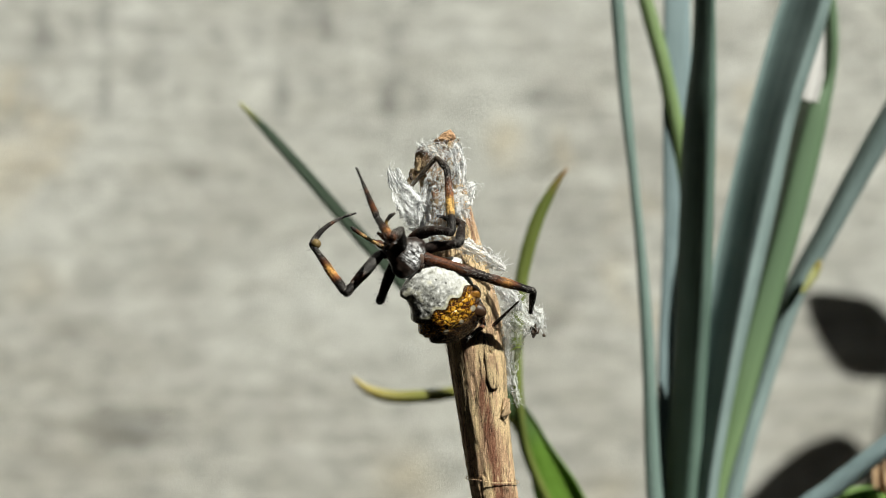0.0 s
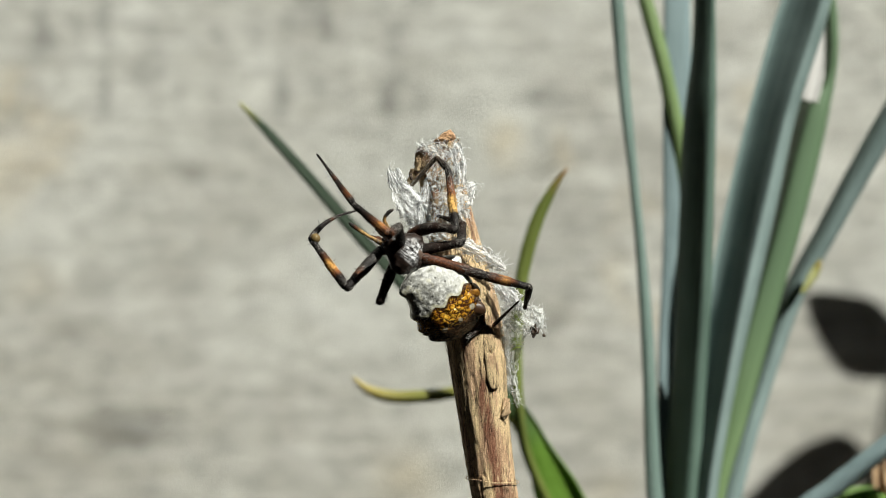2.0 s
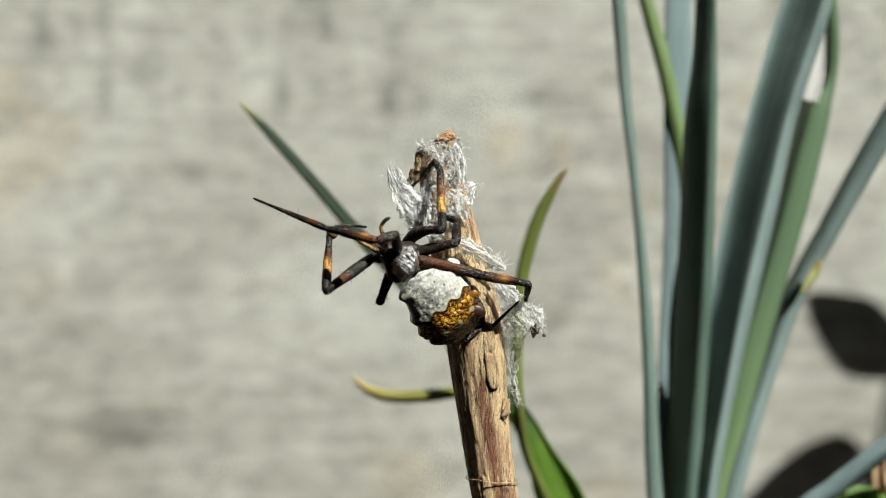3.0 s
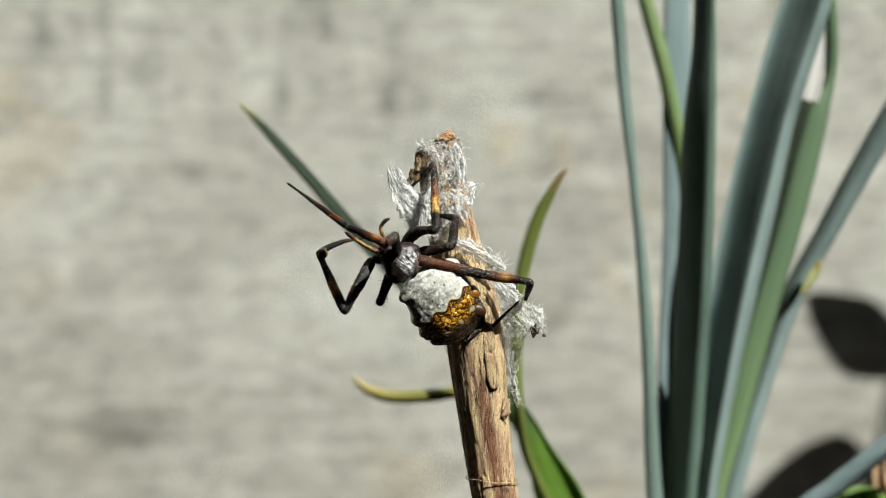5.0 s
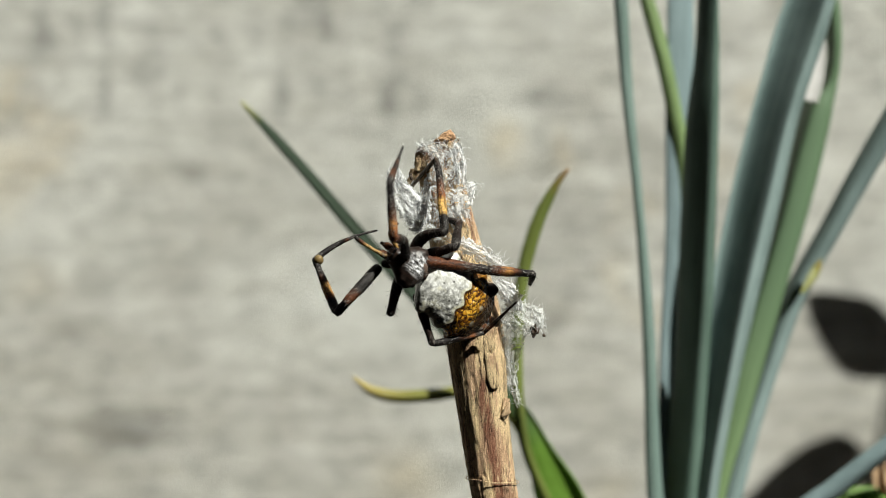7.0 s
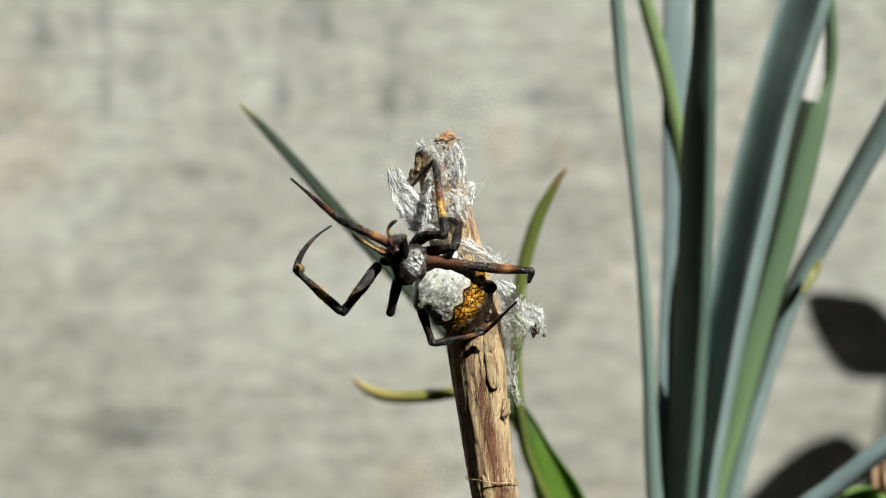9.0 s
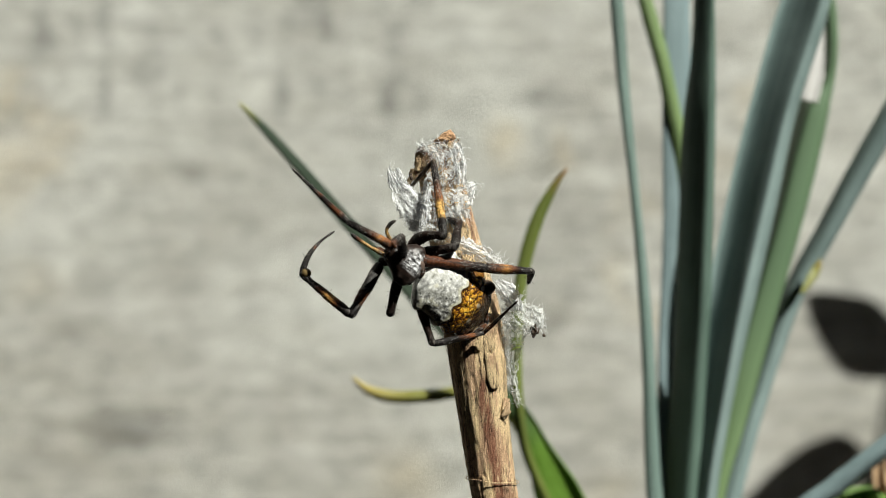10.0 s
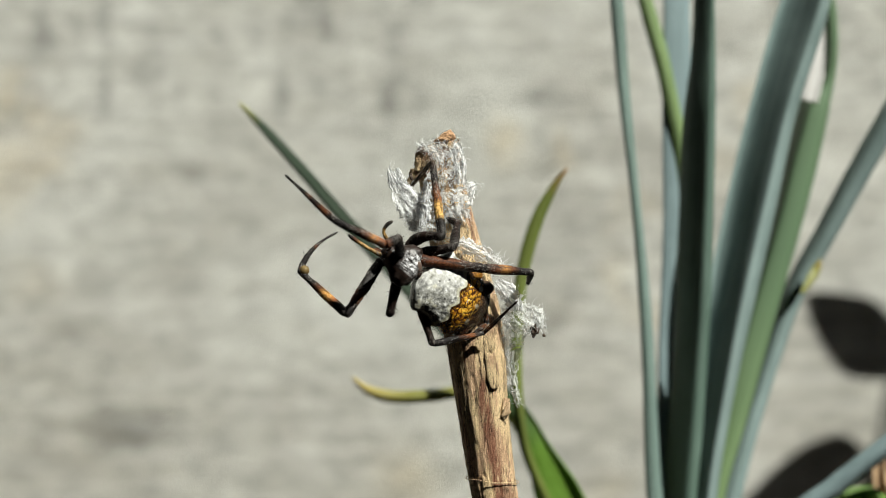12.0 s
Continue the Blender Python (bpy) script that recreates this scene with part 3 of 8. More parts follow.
# ---- plants ----
def build_leek():
    plant = thing("leek_plant", "tall blue-green leek with folded upright leaves", "plant", mm((39.12, 219, 53.88)))
    base = plant.location
    made = {}

    def leaf(key, stations, profile, skin, label="", wave=0.12, thick=0.6, tip=None):
        foot = mm(stations[0][:3])
        rows = [(*(Vector(s[:3]) - Vector(stations[0][:3])), s[3]) for s in stations]
        ob = blade("leaf", rows, profile, MAT[skin], plant, label, thick, wave=wave, seed=len(made), tip=tip)
        ob.location = foot - base
        made[key] = ob

    stalk = bmesh.new()
    pts = smooth_path([(39.12, 219, -14.19), (39.03, 219, 44.81), (39.21, 219, 85.65), (39.57, 219, 102.89)], 16)
    tube(stalk, [mm(p) - base for p in pts], [0.0075 - 0.0002 * i for i in range(16)], 20, rough=0.02)
    part("stalk", stalk, MAT["green_leaf"], plant, "pale green leek shank")
    leaf("thin", [(34.49, 207, 96.9, 1.37), (32.26, 207, 112.17, 1.37), (31.31, 207, 132.93, 1.12), (30.37, 207, 146.65, 0.86), (29, 207, 161.24, 0.77), (27.59, 208, 175.95, 1.03), (26.42, 207, 189.55, 1.12), (25.65, 207, 201.56, 0.77), (25.14, 207, 213.57, 0.17)],
         [(-1, 0.02), (-0.5, 0.12), (0, 0.12), (0.4, -0.25), (1, -1.1)], "thin_leaf")
    leaf("back", [(36.38, 211, 95.87, 1.92), (35.5, 212, 111.25, 2.46), (35.84, 213, 127.14, 2.47), (36.45, 214.5, 139.42, 2.31), (36.85, 215.3, 150.09, 2.32), (37.15, 216, 166.2, 2.33), (37.32, 217, 189.66, 2.16), (37.03, 219, 208.18, 1.63), (37.34, 223, 229.57, 0.28)],
         [(-1, 0.12), (-0.5, 0.12), (0, 0.08), (0.5, -0.06), (1, -0.3)], "blue_leaf")
    leaf("pale", [(39.11, 213.5, 139.47, 0.35), (38.67, 214, 150.09, 0.71), (38.28, 215.3, 159.01, 0.98), (37.2, 215.3, 167.93, 1.16), (34.9, 215.3, 178.64, 1.25), (32.2, 215.3, 188.46, 1.16), (30.9, 215.3, 193.81, 0.71), (31.05, 215.3, 196.49, 0.18)],
         [(-1, -0.08), (-0.4, 0.14), (0, 0.2), (0.5, 0.08), (1, -0.35)], "pale_leaf")
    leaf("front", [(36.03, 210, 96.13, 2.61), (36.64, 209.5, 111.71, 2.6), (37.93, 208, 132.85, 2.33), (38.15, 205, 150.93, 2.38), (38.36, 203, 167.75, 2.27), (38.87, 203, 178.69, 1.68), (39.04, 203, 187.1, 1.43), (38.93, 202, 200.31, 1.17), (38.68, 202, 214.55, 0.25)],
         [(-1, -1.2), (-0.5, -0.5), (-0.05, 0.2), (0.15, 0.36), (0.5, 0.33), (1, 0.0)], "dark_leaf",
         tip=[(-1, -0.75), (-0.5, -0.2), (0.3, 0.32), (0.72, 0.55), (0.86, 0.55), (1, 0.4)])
    leaf("broad", [(38.99, 210, 96.13, 1.91), (39.77, 209.5, 113.62, 2.43), (42.62, 209, 134.5, 3.29), (45.99, 209, 151.82, 3.72), (49.63, 209, 168.28, 3.72), (53.1, 209, 180.4, 3.64), (55.78, 209, 189.06, 3.55), (59.85, 209, 203.79, 2.77), (63.75, 209, 221.11, 0.35)],
         [(-1, 0.05), (-0.88, -0.25), (-0.76, -0.46), (-0.66, -0.5), (-0.15, 0.1), (0.18, 0.56), (0.33, 0.62), (0.6, 0.48), (1, 0.05)], "mid_leaf",
         tip=[(-1, 0.05), (-0.92, -0.12), (-0.84, -0.26), (-0.76, -0.3), (-0.1, 0.32), (0.44, 0.98), (0.62, 1.06), (0.8, 0.9), (1, 0.6)])
    leaf("bright", [(40.25, 213, 95.36, 1.77), (41.84, 213, 110.36, 2.12), (44.95, 213.5, 122.66, 2.57), (48.42, 214, 135.9, 2.93), (53.82, 215, 153.65, 2.85), (57.29, 216, 166.2, 2.78), (59.22, 216.5, 172.52, 2.51), (61.15, 217, 176.17, 1.26), (61.96, 217, 180.67, 0.99), (61.78, 217, 186.06, 1.17), (61.06, 217, 192.36, 1.08), (59, 217, 204.05, 0.36)],
         [(-1, -1.7), (-0.7, -1.1), (-0.40, -0.05), (0.05, 0.14), (0.58, 0.1), (1, -0.25)], "bright_leaf")
    leaf("outer", [(42.04, 214, 95.1, 1.6), (45.83, 216, 111.6, 1.88), (51.14, 218, 128.41, 1.63), (55.83, 218, 141.96, 1.63), (61.87, 217, 153.69, 1.71), (69.14, 215, 167.91, 1.78), (75.56, 213, 180.1, 1.59), (81.85, 211, 193.81, 0.26)],
         [(-1, -0.9), (-0.6, -0.15), (-0.1, 0.2), (0.5, 0.15), (1, -0.3)], "mid_leaf")
    leaf("low", [(41.62, 211, 87.13, 1.22), (53.36, 209, 107.64, 1.56), (60, 208, 113.71, 1.64), (67.86, 207, 120.32, 1.63), (78.58, 207, 127.78, 1.37), (87.16, 207, 132.07, 0.26)],
         [(-1, -0.2), (-0.3, 0.2), (0, 0.3), (0.4, 0.1), (1, -0.4)], "blue_leaf")
    leaf("membrane", [(57.56, 215, 173.26, 1.51), (58.1, 215, 175.93, 1.6), (58.81, 215, 179.49, 1.25), (59.43, 215, 183.06, 0.71), (59.88, 215, 185.73, 0.18)],
         [(-1, 0), (-0.3, 0.2), (0.4, 0.1), (1, 0.3)], "membrane", "torn papery white leaf membrane", thick=0.2)
    leaf("tatter", [(55.97, 213, 143.03, 0.26), (57.47, 214, 144.94, 0.62), (58.81, 215, 146.7, 0.71), (59.52, 215, 148.31, 0.18)], [(-1, 0), (0, 0.2), (1, 0)], "yellow_leaf", "small yellow torn leaf tatter", thick=0.2)
    return plant, made


def build_young_leek():
    plant = thing("young_leek", "young leek with narrow leaves, one curled and yellow", "plant", mm((25.45, 211, 57.39)))
    base = plant.location
    made = []

    def leaf(stations, profile, skin, label="", wave=0.1):
        foot = mm(stations[0][:3])
        rows = [(*(Vector(s[:3]) - Vector(stations[0][:3])), s[3]) for s in stations]
        ob = blade("leaf", rows, profile, MAT[skin], plant, label, 0.5, wave=wave, seed=9 + len(made))
        ob.location = foot - base
        made.append(ob)

    stalk = bmesh.new()
    pts = smooth_path([(26.32, 211, -30.05), (25.88, 211, 48.65), (25.45, 211, 88), (24.83, 211, 102.43)], 14)
    tube(stalk, [mm(p) - base for p in pts], [0.0042 - 0.00012 * i for i in range(14)], 16, rough=0.02)
    part("stalk", stalk, MAT["green_leaf"], plant, "pale green shank")
    leaf([(23.7, 211, 101.12, 3.15), (18.1, 211, 111.44, 3.67), (15.22, 211, 118.08, 2.01), (11.72, 211, 124.73, 1.4), (2.45, 211, 135.05, 1.14), (-5.42, 211, 143.79, 1.09), (-14.08, 211, 153.41, 1.05), (-22.04, 211, 162.5, 0.87), (-27.63, 211, 168.63, 0.7), (-31.48, 211, 172.65, 0.17)],
         [(-1, -0.1), (-0.3, 0.02), (0.4, 0.06), (0.65, 0.12), (1, 0.42)], "lance_leaf")
    leaf([(22.81, 215.0, 99.3, 0.8), (16.7, 211.0, 109.86, 0.79), (12.7, 207.0, 119.2, 0.77), (11.19, 203.0, 127.37, 0.84), (10.93, 203.0, 136.62, 0.93), (11.77, 203.0, 145.87, 1.01), (13.79, 203.0, 153.45, 1.01), (16.32, 203.0, 158.92, 0.67), (18.59, 203.0, 162.03, 0.17)],
         [(-1, -0.05), (-0.3, 0.12), (0.1, 0.14), (1, -0.3)], "tip_leaf")
    leaf([(20.14, 215, 99.3, 1.07), (15.68, 215, 114.45, 0.98), (10.34, 215, 124.25, 0.89), (4.99, 215, 127.46, 0.89), (-1.25, 215, 126.92, 0.98), (-7.48, 215, 126.65, 0.98), (-11.49, 215, 127.63, 0.71), (-14.26, 215, 129.77, 0.18)],
         [(-1, -0.3), (-0.3, 0.2), (0.3, 0.2), (1, -0.3)], "yellow_leaf", "curled leaf with yellow tip")
    return plant, made


def broad_leaf(parent, foot, tip, half, facing, name="leaf"):
    """A pointed oval leaf on a short stalk."""
    a, b = Vector(foot), Vector(tip)
    rows = []
    for f, w in ((0, 0.06), (0.1, 0.08), (0.2, 0.5), (0.38, 0.95), (0.55, 1.0), (0.72, 0.8), (0.88, 0.42), (1, 0.03)):
        p = a.lerp(b, f)
        rows.append((p.x, p.y, p.z, half * w))
    return blade(name, rows, [(-1, 0.14), (-0.4, 0.02), (0, -0.06), (0.4, 0.02), (1, 0.14)], MAT["broad_leaf"], parent, "", 0.4, facing, 0.1, len(foot))


def on_sun_ray(px, back):
    return Vector(px) + SUN_WAY * back


def build_shrub():
    plant = thing("leafy_shrub", "small shrub with dark oval leaves beside the wall", "shrub", (0.30, 0.36, 0.0))
    base = Vector(plant.location) * 1000
    stem = bmesh.new()
    pts = smooth_path([(0, 0, -5), (-6, 8, 60), (-14, 14, 120), (-20, 20, 190)], 18)
    tube(stem, [mm(p) for p in pts], [0.0032 - 0.0001 * i for i in range(18)], 10, rough=0.1)
    part("stem", stem, MAT["bark"], plant)
    shadows = (((173.65, 500, 102.13), (132.62, 500, 133.22), 6.3), ((159.97, 500, 76.44), (110.24, 500, 57.79), 7.8), ((189.81, 500, 76.64), (144.22, 500, 51.78), 12.0))
    for foot, tip, half in shadows:
        a, b = on_sun_ray(foot, 150) - base, on_sun_ray(tip, 150) - base
        broad_leaf(plant, a, b, half, SUN_WAY)
        twig = bmesh.new()
        z = a.z + 6
        c = Vector((-6 - z * 0.07, 8 + z * 0.06, z))
        row = smooth_path([c, c.lerp(a, 0.5) + Vector((0, 0, 4)), a], 8)
        tube(twig, [mm(p) for p in row], [0.0008] * 8, 6)
        part("twig", twig, MAT["bark"], plant)
    # unseen leaves added along the wall, to screen skylight from its shadows
    rng = random.Random(31)
    made = 0
    while made < 46:
        p = Vector((rng.uniform(190, 330), rng.uniform(385, 488), rng.uniform(50, 330)))
        if p.x - 1.146 * (500 - p.y) < 196 or p.x < 0.345 * p.y + 28:
            continue
        d = Vector((rng.gauss(0.2, 1), rng.gauss(0, 0.5), rng.gauss(0.1, 0.7))).normalized() * rng.uniform(15, 21)
        broad_leaf(plant, p - d - base, p + d - base, rng.uniform(7, 10), Vector((rng.gauss(0, 0.5), -1, rng.gauss(0.7, 0.5))).normalized())
        a = p - d - base
        z = max(5.0, min(a.z, 185.0))
        c = Vector((-z * 0.105, z * 0.105 + 2, z))
        twig = bmesh.new()
        row = smooth_path([c, c.lerp(a, 0.5) + Vector((0, 0, 4)), a], 8)
        tube(twig, [mm(q) for q in row], [0.0008] * 8, 6)
        part("twig", twig, MAT["bark"], plant)
        made += 1


def build_low_plant():
    plant = thing("low_plant", "low lime green leaf and brown withered leaf", "plant", mm((77.69, 219, 17.58)))
    base = plant.location
    for stations, skin, label in (
            ([(77.69, 219, 17.58, 0.45), (78.6, 219, 90.19, 0.73), (74.52, 219, 103.8, 1.09), (70.43, 219, 109.25, 1.36), (65.44, 219, 110.52, 1.36), (60.45, 219, 109.07, 0.27)], "lime_leaf", "lime green leaf"),
            ([(79.11, 223, 15.16, 0.46), (80.96, 223, 89.1, 0.65), (75.23, 223, 102.03, 1.11), (73.2, 223, 107.58, 2.22), (71.72, 223, 112.2, 2.03), (71.9, 223, 116.08, 0.55)], "dry_leaf", "brown withered leaf")):
        rows = [(*(Vector(s[:3]) - base * 1000), s[3]) for s in stations]
        blade("leaf", rows, [(-1, 0.3), (-0.2, -0.25), (0.3, 0.2), (1, -0.2)], MAT[skin], plant, label, 0.4, wave=0.5, seed=4)


leek, leek_leaves = build_leek()
young, young_leaves = build_young_leek()
build_shrub()
build_low_plant()


# ---- the dead stem ----
STEM = smooth_path([(38.67, 162, -5.02, 2.95), (25.24, 162, 52.04, 2.89), (11.15, 162, 102.4, 2.89), (6.78, 162, 117.84, 2.75)], 24)[:-1]
STEM += smooth_path([(6.78, 162, 117.84, 2.75), (5.98, 162, 121.87, 2.75), (5.1, 162, 127.91, 2.89), (4.43, 162, 133.28, 3.16), (4.05, 162, 137.31, 3.42), (3.05, 162, 143.35, 3.5), (1.6, 162, 150.07, 3.05), (0.27, 162, 156.11, 2.69), (-0.4, 162, 159.8, 2.55), (-0.07, 162, 162.02, 2.01)], 240)


# long splits in the bark: height in mm and the turn round the stem
CRACKS = (((140.15, 5.25), (137.84, 5.13), (135.39, 5.05), (133.67, 5.21)),
          ((132.88, 5.58), (130.7, 5.46), (128.05, 5.68), (125.94, 5.77), (122.3, 5.6), (119.66, 5.42)),
          ((134.73, 4.5), (132.22, 4.45), (130.5, 4.32)))


def build_stem():
    stick = thing("dead_stem", "dry broken plant stem with peeling brown bark", "stem", mm(STEM[0][:3]))
    base = stick.location.copy()
    bm = bmesh.new()
    sides = 110
    rings = []
    for i, s in enumerate(STEM):
        c, r = mm(s[:3]) - base, s[3] / 1000
        ring = []
        for k in range(sides):
            a = 2 * math.pi * k / sides
            d = Vector((math.cos(a), math.sin(a), 0))
            q = Vector((d.x * 2.2, d.y * 2.2, c.z * 40))
            groove = noise.fractal(q, 1.0, 2.0, 3) * 0.022
            ridge = noise.noise((d.x * 9, d.y * 9, c.z * 160)) * 0.016 + noise.noise((d.x * 24, d.y * 24, c.z * 420)) * 0.012
            peel = noise.noise((d.x * 2.6 + 5, d.y * 2.6, c.z * 120)) + 0.4 * noise.noise((d.x * 11, d.y * 11, c.z * 520))
            step = 0.019 if peel > 0.16 else 0.0
            for line in CRACKS:
                if line[0][0] > s[2] > line[-1][0]:
                    at = float(np.interp(-s[2], [-q[0] for q in line], [q[1] for q in line])) + 0.05 * noise.noise((0, 0, s[2] * 1.4))
                    off = (a - at + math.pi) % (2 * math.pi) - math.pi
                    ridge -= 0.05 * math.exp(-(off / 0.045) ** 2) - (0.025 * math.exp(-(off / 0.25) ** 2) if off < 0 else 0)
            if i > 200:
                ridge += noise.noise((d.x * 6, d.y * 6, c.z * 900)) * 0.10 * (i - 200) / 60
            ring.append(bm.verts.new(c + d * r * (1 + groove + ridge + step)))
        rings.append(ring)
    for j in range(1, 15):
        share = (15 - j) / 14
        for k in range(sides):
            a = 2 * math.pi * k / sides
            lift = 0.9 * math.cos(a - 0.2) + 1.3 * noise.noise((math.cos(a) * 2.5, math.sin(a) * 2.5, 3)) + 0.7 * noise.noise((math.cos(a) * 9, math.sin(a) * 9, 5))
            rings[-j][k].co.z += lift * share / 1000
    for a, b in zip(rings, rings[1:]):
        for k in range(sides):
            bm.faces.new((a[k], a[(k + 1) % sides], b[(k + 1) % sides], b[k]))
    bm.faces.new(rings[0])
    bm.faces.new(rings[-1])
    part("bark", bm, MAT["bark"], stick)
    # crumbling broken tip
    bm = bmesh.new()
    bmesh.ops.create_icosphere(bm, subdivisions=5, radius=1)
    for v in bm.verts:
        p = v.co.copy()
        k = 1 + 0.30 * noise.fractal(p * 1.7, 1.0, 2.0, 4) + 0.10 * noise.noise(Vector((p.x * 3, p.y * 9, p.z * 12))) - 0.16 * abs(noise.noise(Vector((p.x * 4, p.y * 7, p.z * 7 + 3))))
        v.co = Vector((p.x * 1.32, p.y * 1.0, p.z * 0.66 * (1 + 0.35 * p.x))) * k / 1000
    tip = part("broken_tip", bm, MAT["wood"], stick, "ragged orange-tan broken wood")
    tip.matrix_local = Matrix.Translation(mm((0.27, 160.2, 163.01)) - base) @ pose(0, 0, 0, 0, -20, 12)
    # curled scraps of bark on the upper end
    for x, y, z, wide, high, lean, red in ((5.87, 158.75, 135.89, 0.8, 2.3, -8, 0), (5.65, 158.95, 139.4, 0.65, 1.4, -6, 0), (7.35, 159.9, 131.2, 0.55, 1.2, 16, 0), (-2.71, 159.3, 161.16, 0.59, 0.86, 12, 1), (-2.11, 158.9, 160.27, 0.59, 0.92, 20, 1), (-2.97, 159.2, 159.83, 0.53, 0.79, 8, 0), (-3.64, 159.6, 158.8, 0.46, 0.66, 15, 0), (-3.97, 159.8, 158.01, 0.33, 0.46, 30, 0), (-3.17, 159.4, 158.52, 0.46, 0.59, -10, 1), (-1.45, 158.7, 159.27, 0.53, 0.86, 14, 1), (0.99, 158.9, 159.94, 0.53, 0.86, -8, 0), (-1.19, 159.3, 161.82, 0.59, 0.53, 0, 0), (1.06, 159.3, 162.08, 0.66, 0.46, 10, 0), (0.13, 158.6, 158.28, 0.59, 1.05, 4, 0), (0.53, 158.5, 155.98, 0.53, 1.18, 8, 0), (-0.79, 158.6, 155.85, 0.46, 0.92, 2, 1), (2.51, 159.4, 152.38, 0.53, 1.45, -14, 0), (1.45, 158.8, 153.22, 0.46, 1.05, -10, 0)):
        bm = bmesh.new()
        front, back = [], []
        for j in range(9):
            v = j / 4 - 1
            row, low = [], []
            for k in range(9):
                u = k / 4 - 1
                rim = 1 + 0.35 * noise.noise((u * 1.3, v * 1.3, x * 3)) + 0.25 * noise.noise((u * 4, v * 4, z))
                p = Vector((u * wide * math.sqrt(1 - 0.4 * v * v) * rim, 0.25 * u * u * wide - 0.18 * wide * noise.noise((u * 2, v * 2, z * 2)), v * high * math.sqrt(1 - 0.4 * u * u) * rim))
                row.append(bm.verts.new(p / 1000))
                low.append(bm.verts.new((p + Vector((0, 0.16, 0))) / 1000))
            front.append(row)
            back.append(low)
        for j in range(8):
            for k in range(8):
                bm.faces.new((front[j][k], front[j][k + 1], front[j + 1][k + 1], front[j + 1][k]))
                bm.faces.new((back[j][k + 1], back[j][k], back[j + 1][k], back[j + 1][k + 1]))
            for k in (0, 8):
                bm.faces.new((front[j][k], front[j + 1][k], back[j + 1][k], back[j][k]))
        for k in range(8):
            for j in (0, 8):
                bm.faces.new((front[j][k], front[j][k + 1], back[j][k + 1], back[j][k]))
        scrap = part("bark_scrap", bm, MAT["red_bark" if red else "torn_bark"], stick)
        scrap.matrix_local = Matrix.Translation(mm((x, y, z)) - base) @ pose(0, 0, 0, 0, lean, x * (8 if z > 145 else 5.4))
    # lifted plates of bark on the visible face
    rng = random.Random(12)
    for _ in range(9):
        i = rng.randrange(28, 225)
        s = STEM[i]
        c, r = mm(s[:3]) - base, s[3] / 1000
        turn = rng.uniform(math.pi, 2 * math.pi)
        high, wide, lift = rng.uniform(2.0, 5.0) / 1000, rng.uniform(0.3, 0.6), rng.uniform(0.0, 0.008)
        bm = bmesh.new()
        grid = []
        for j in range(9):
            v = j / 8
            row = []
            for k in range(7):
                u = k / 6
                jag = 1 + 0.35 * noise.noise((u * 3, v * 4, i * 0.7 + turn))
                a = turn + (u - 0.5) * wide * jag * (1 - 0.5 * abs(v - 0.4))
                rr = r * (1.022 + lift * (v ** 4) * (0.3 + u) + 0.012 * noise.noise((u * 4, v * 6, turn)))
                z = (v - 0.5) * high * (1 + 0.3 * noise.noise((u * 5, turn, i)))
                row.append(Vector((c.x - z * 0.16 + math.cos(a) * rr, c.y + math.sin(a) * rr, c.z + z)))
            grid.append(row)
        outer = [[bm.verts.new(p) for p in row] for row in grid]
        mid = Vector((c.x, c.y, 0))
        inner = [[bm.verts.new(p + (mid - Vector((p.x, p.y, 0))) * 0.04) for p in row] for row in grid]
        for j in range(8):
            for k in range(6):
                bm.faces.new((outer[j][k], outer[j][k + 1], outer[j + 1][k + 1], outer[j + 1][k]))
                bm.faces.new((inner[j][k + 1], inner[j][k], inner[j + 1][k], inner[j + 1][k + 1]))
            for k in (0, 6):
                bm.faces.new((outer[j][k], outer[j + 1][k], inner[j + 1][k], inner[j][k]))
        for k in range(6):
            for j in (0, 8):
                bm.faces.new((outer[j][k], outer[j][k + 1], inner[j][k + 1], inner[j][k]))
        part("bark_plate", bm, MAT["flake"] if rng.random() < 0.45 else MAT["bark"], stick)
    # frayed fibres of bark that lie along the upper stem
    bm = bmesh.new()
    for _ in range(260):
        i = rng.randrange(105, 250)
        turn = rng.uniform(math.pi * 0.95, 2.05 * math.pi)
        r = rng.choice((0.012, 0.018, 0.025, 0.035)) / 1000
        drift, lift, pts = rng.gauss(0, 0.012), rng.uniform(0.99, 1.05), []
        for k in range(8):
            s = STEM[min(i + k * 2, len(STEM) - 1)]
            turn += drift + rng.gauss(0, 0.02)
            pts.append(mm(s[:3]) - base + Vector((math.cos(turn), math.sin(turn), 0)) * (s[3] / 1000 * (lift + (0.02 * rng.random() if k in (0, 7) else 0))))
        tube(bm, pts, [r * q for q in (0.3, 0.8, 1, 1, 1, 0.9, 0.7, 0.2)], 4, cap=False, squash=0.6)
    tagged(part("frayed_bark", bm, MAT["straw"], stick, "fine straw-coloured bark fibres"), kind="stuff")
    # small dry bud scale on the flank
    bm = bmesh.new()
    pts = smooth_path([mm((7.24, 160.2, 130.02)) - base, mm((7.42, 159.8, 130.99)) - base, mm((7.82, 160, 132.03)) - base], 9)
    tube(bm, pts, [0.0002, 0.0005, 0.0007, 0.00075, 0.0007, 0.00055, 0.0004, 0.00025, 0.0001], 14, rough=0.9, squash=0.3)
    part("bud_scale", bm, MAT["husk"], stick, "dry tan bud scale")
    return stick


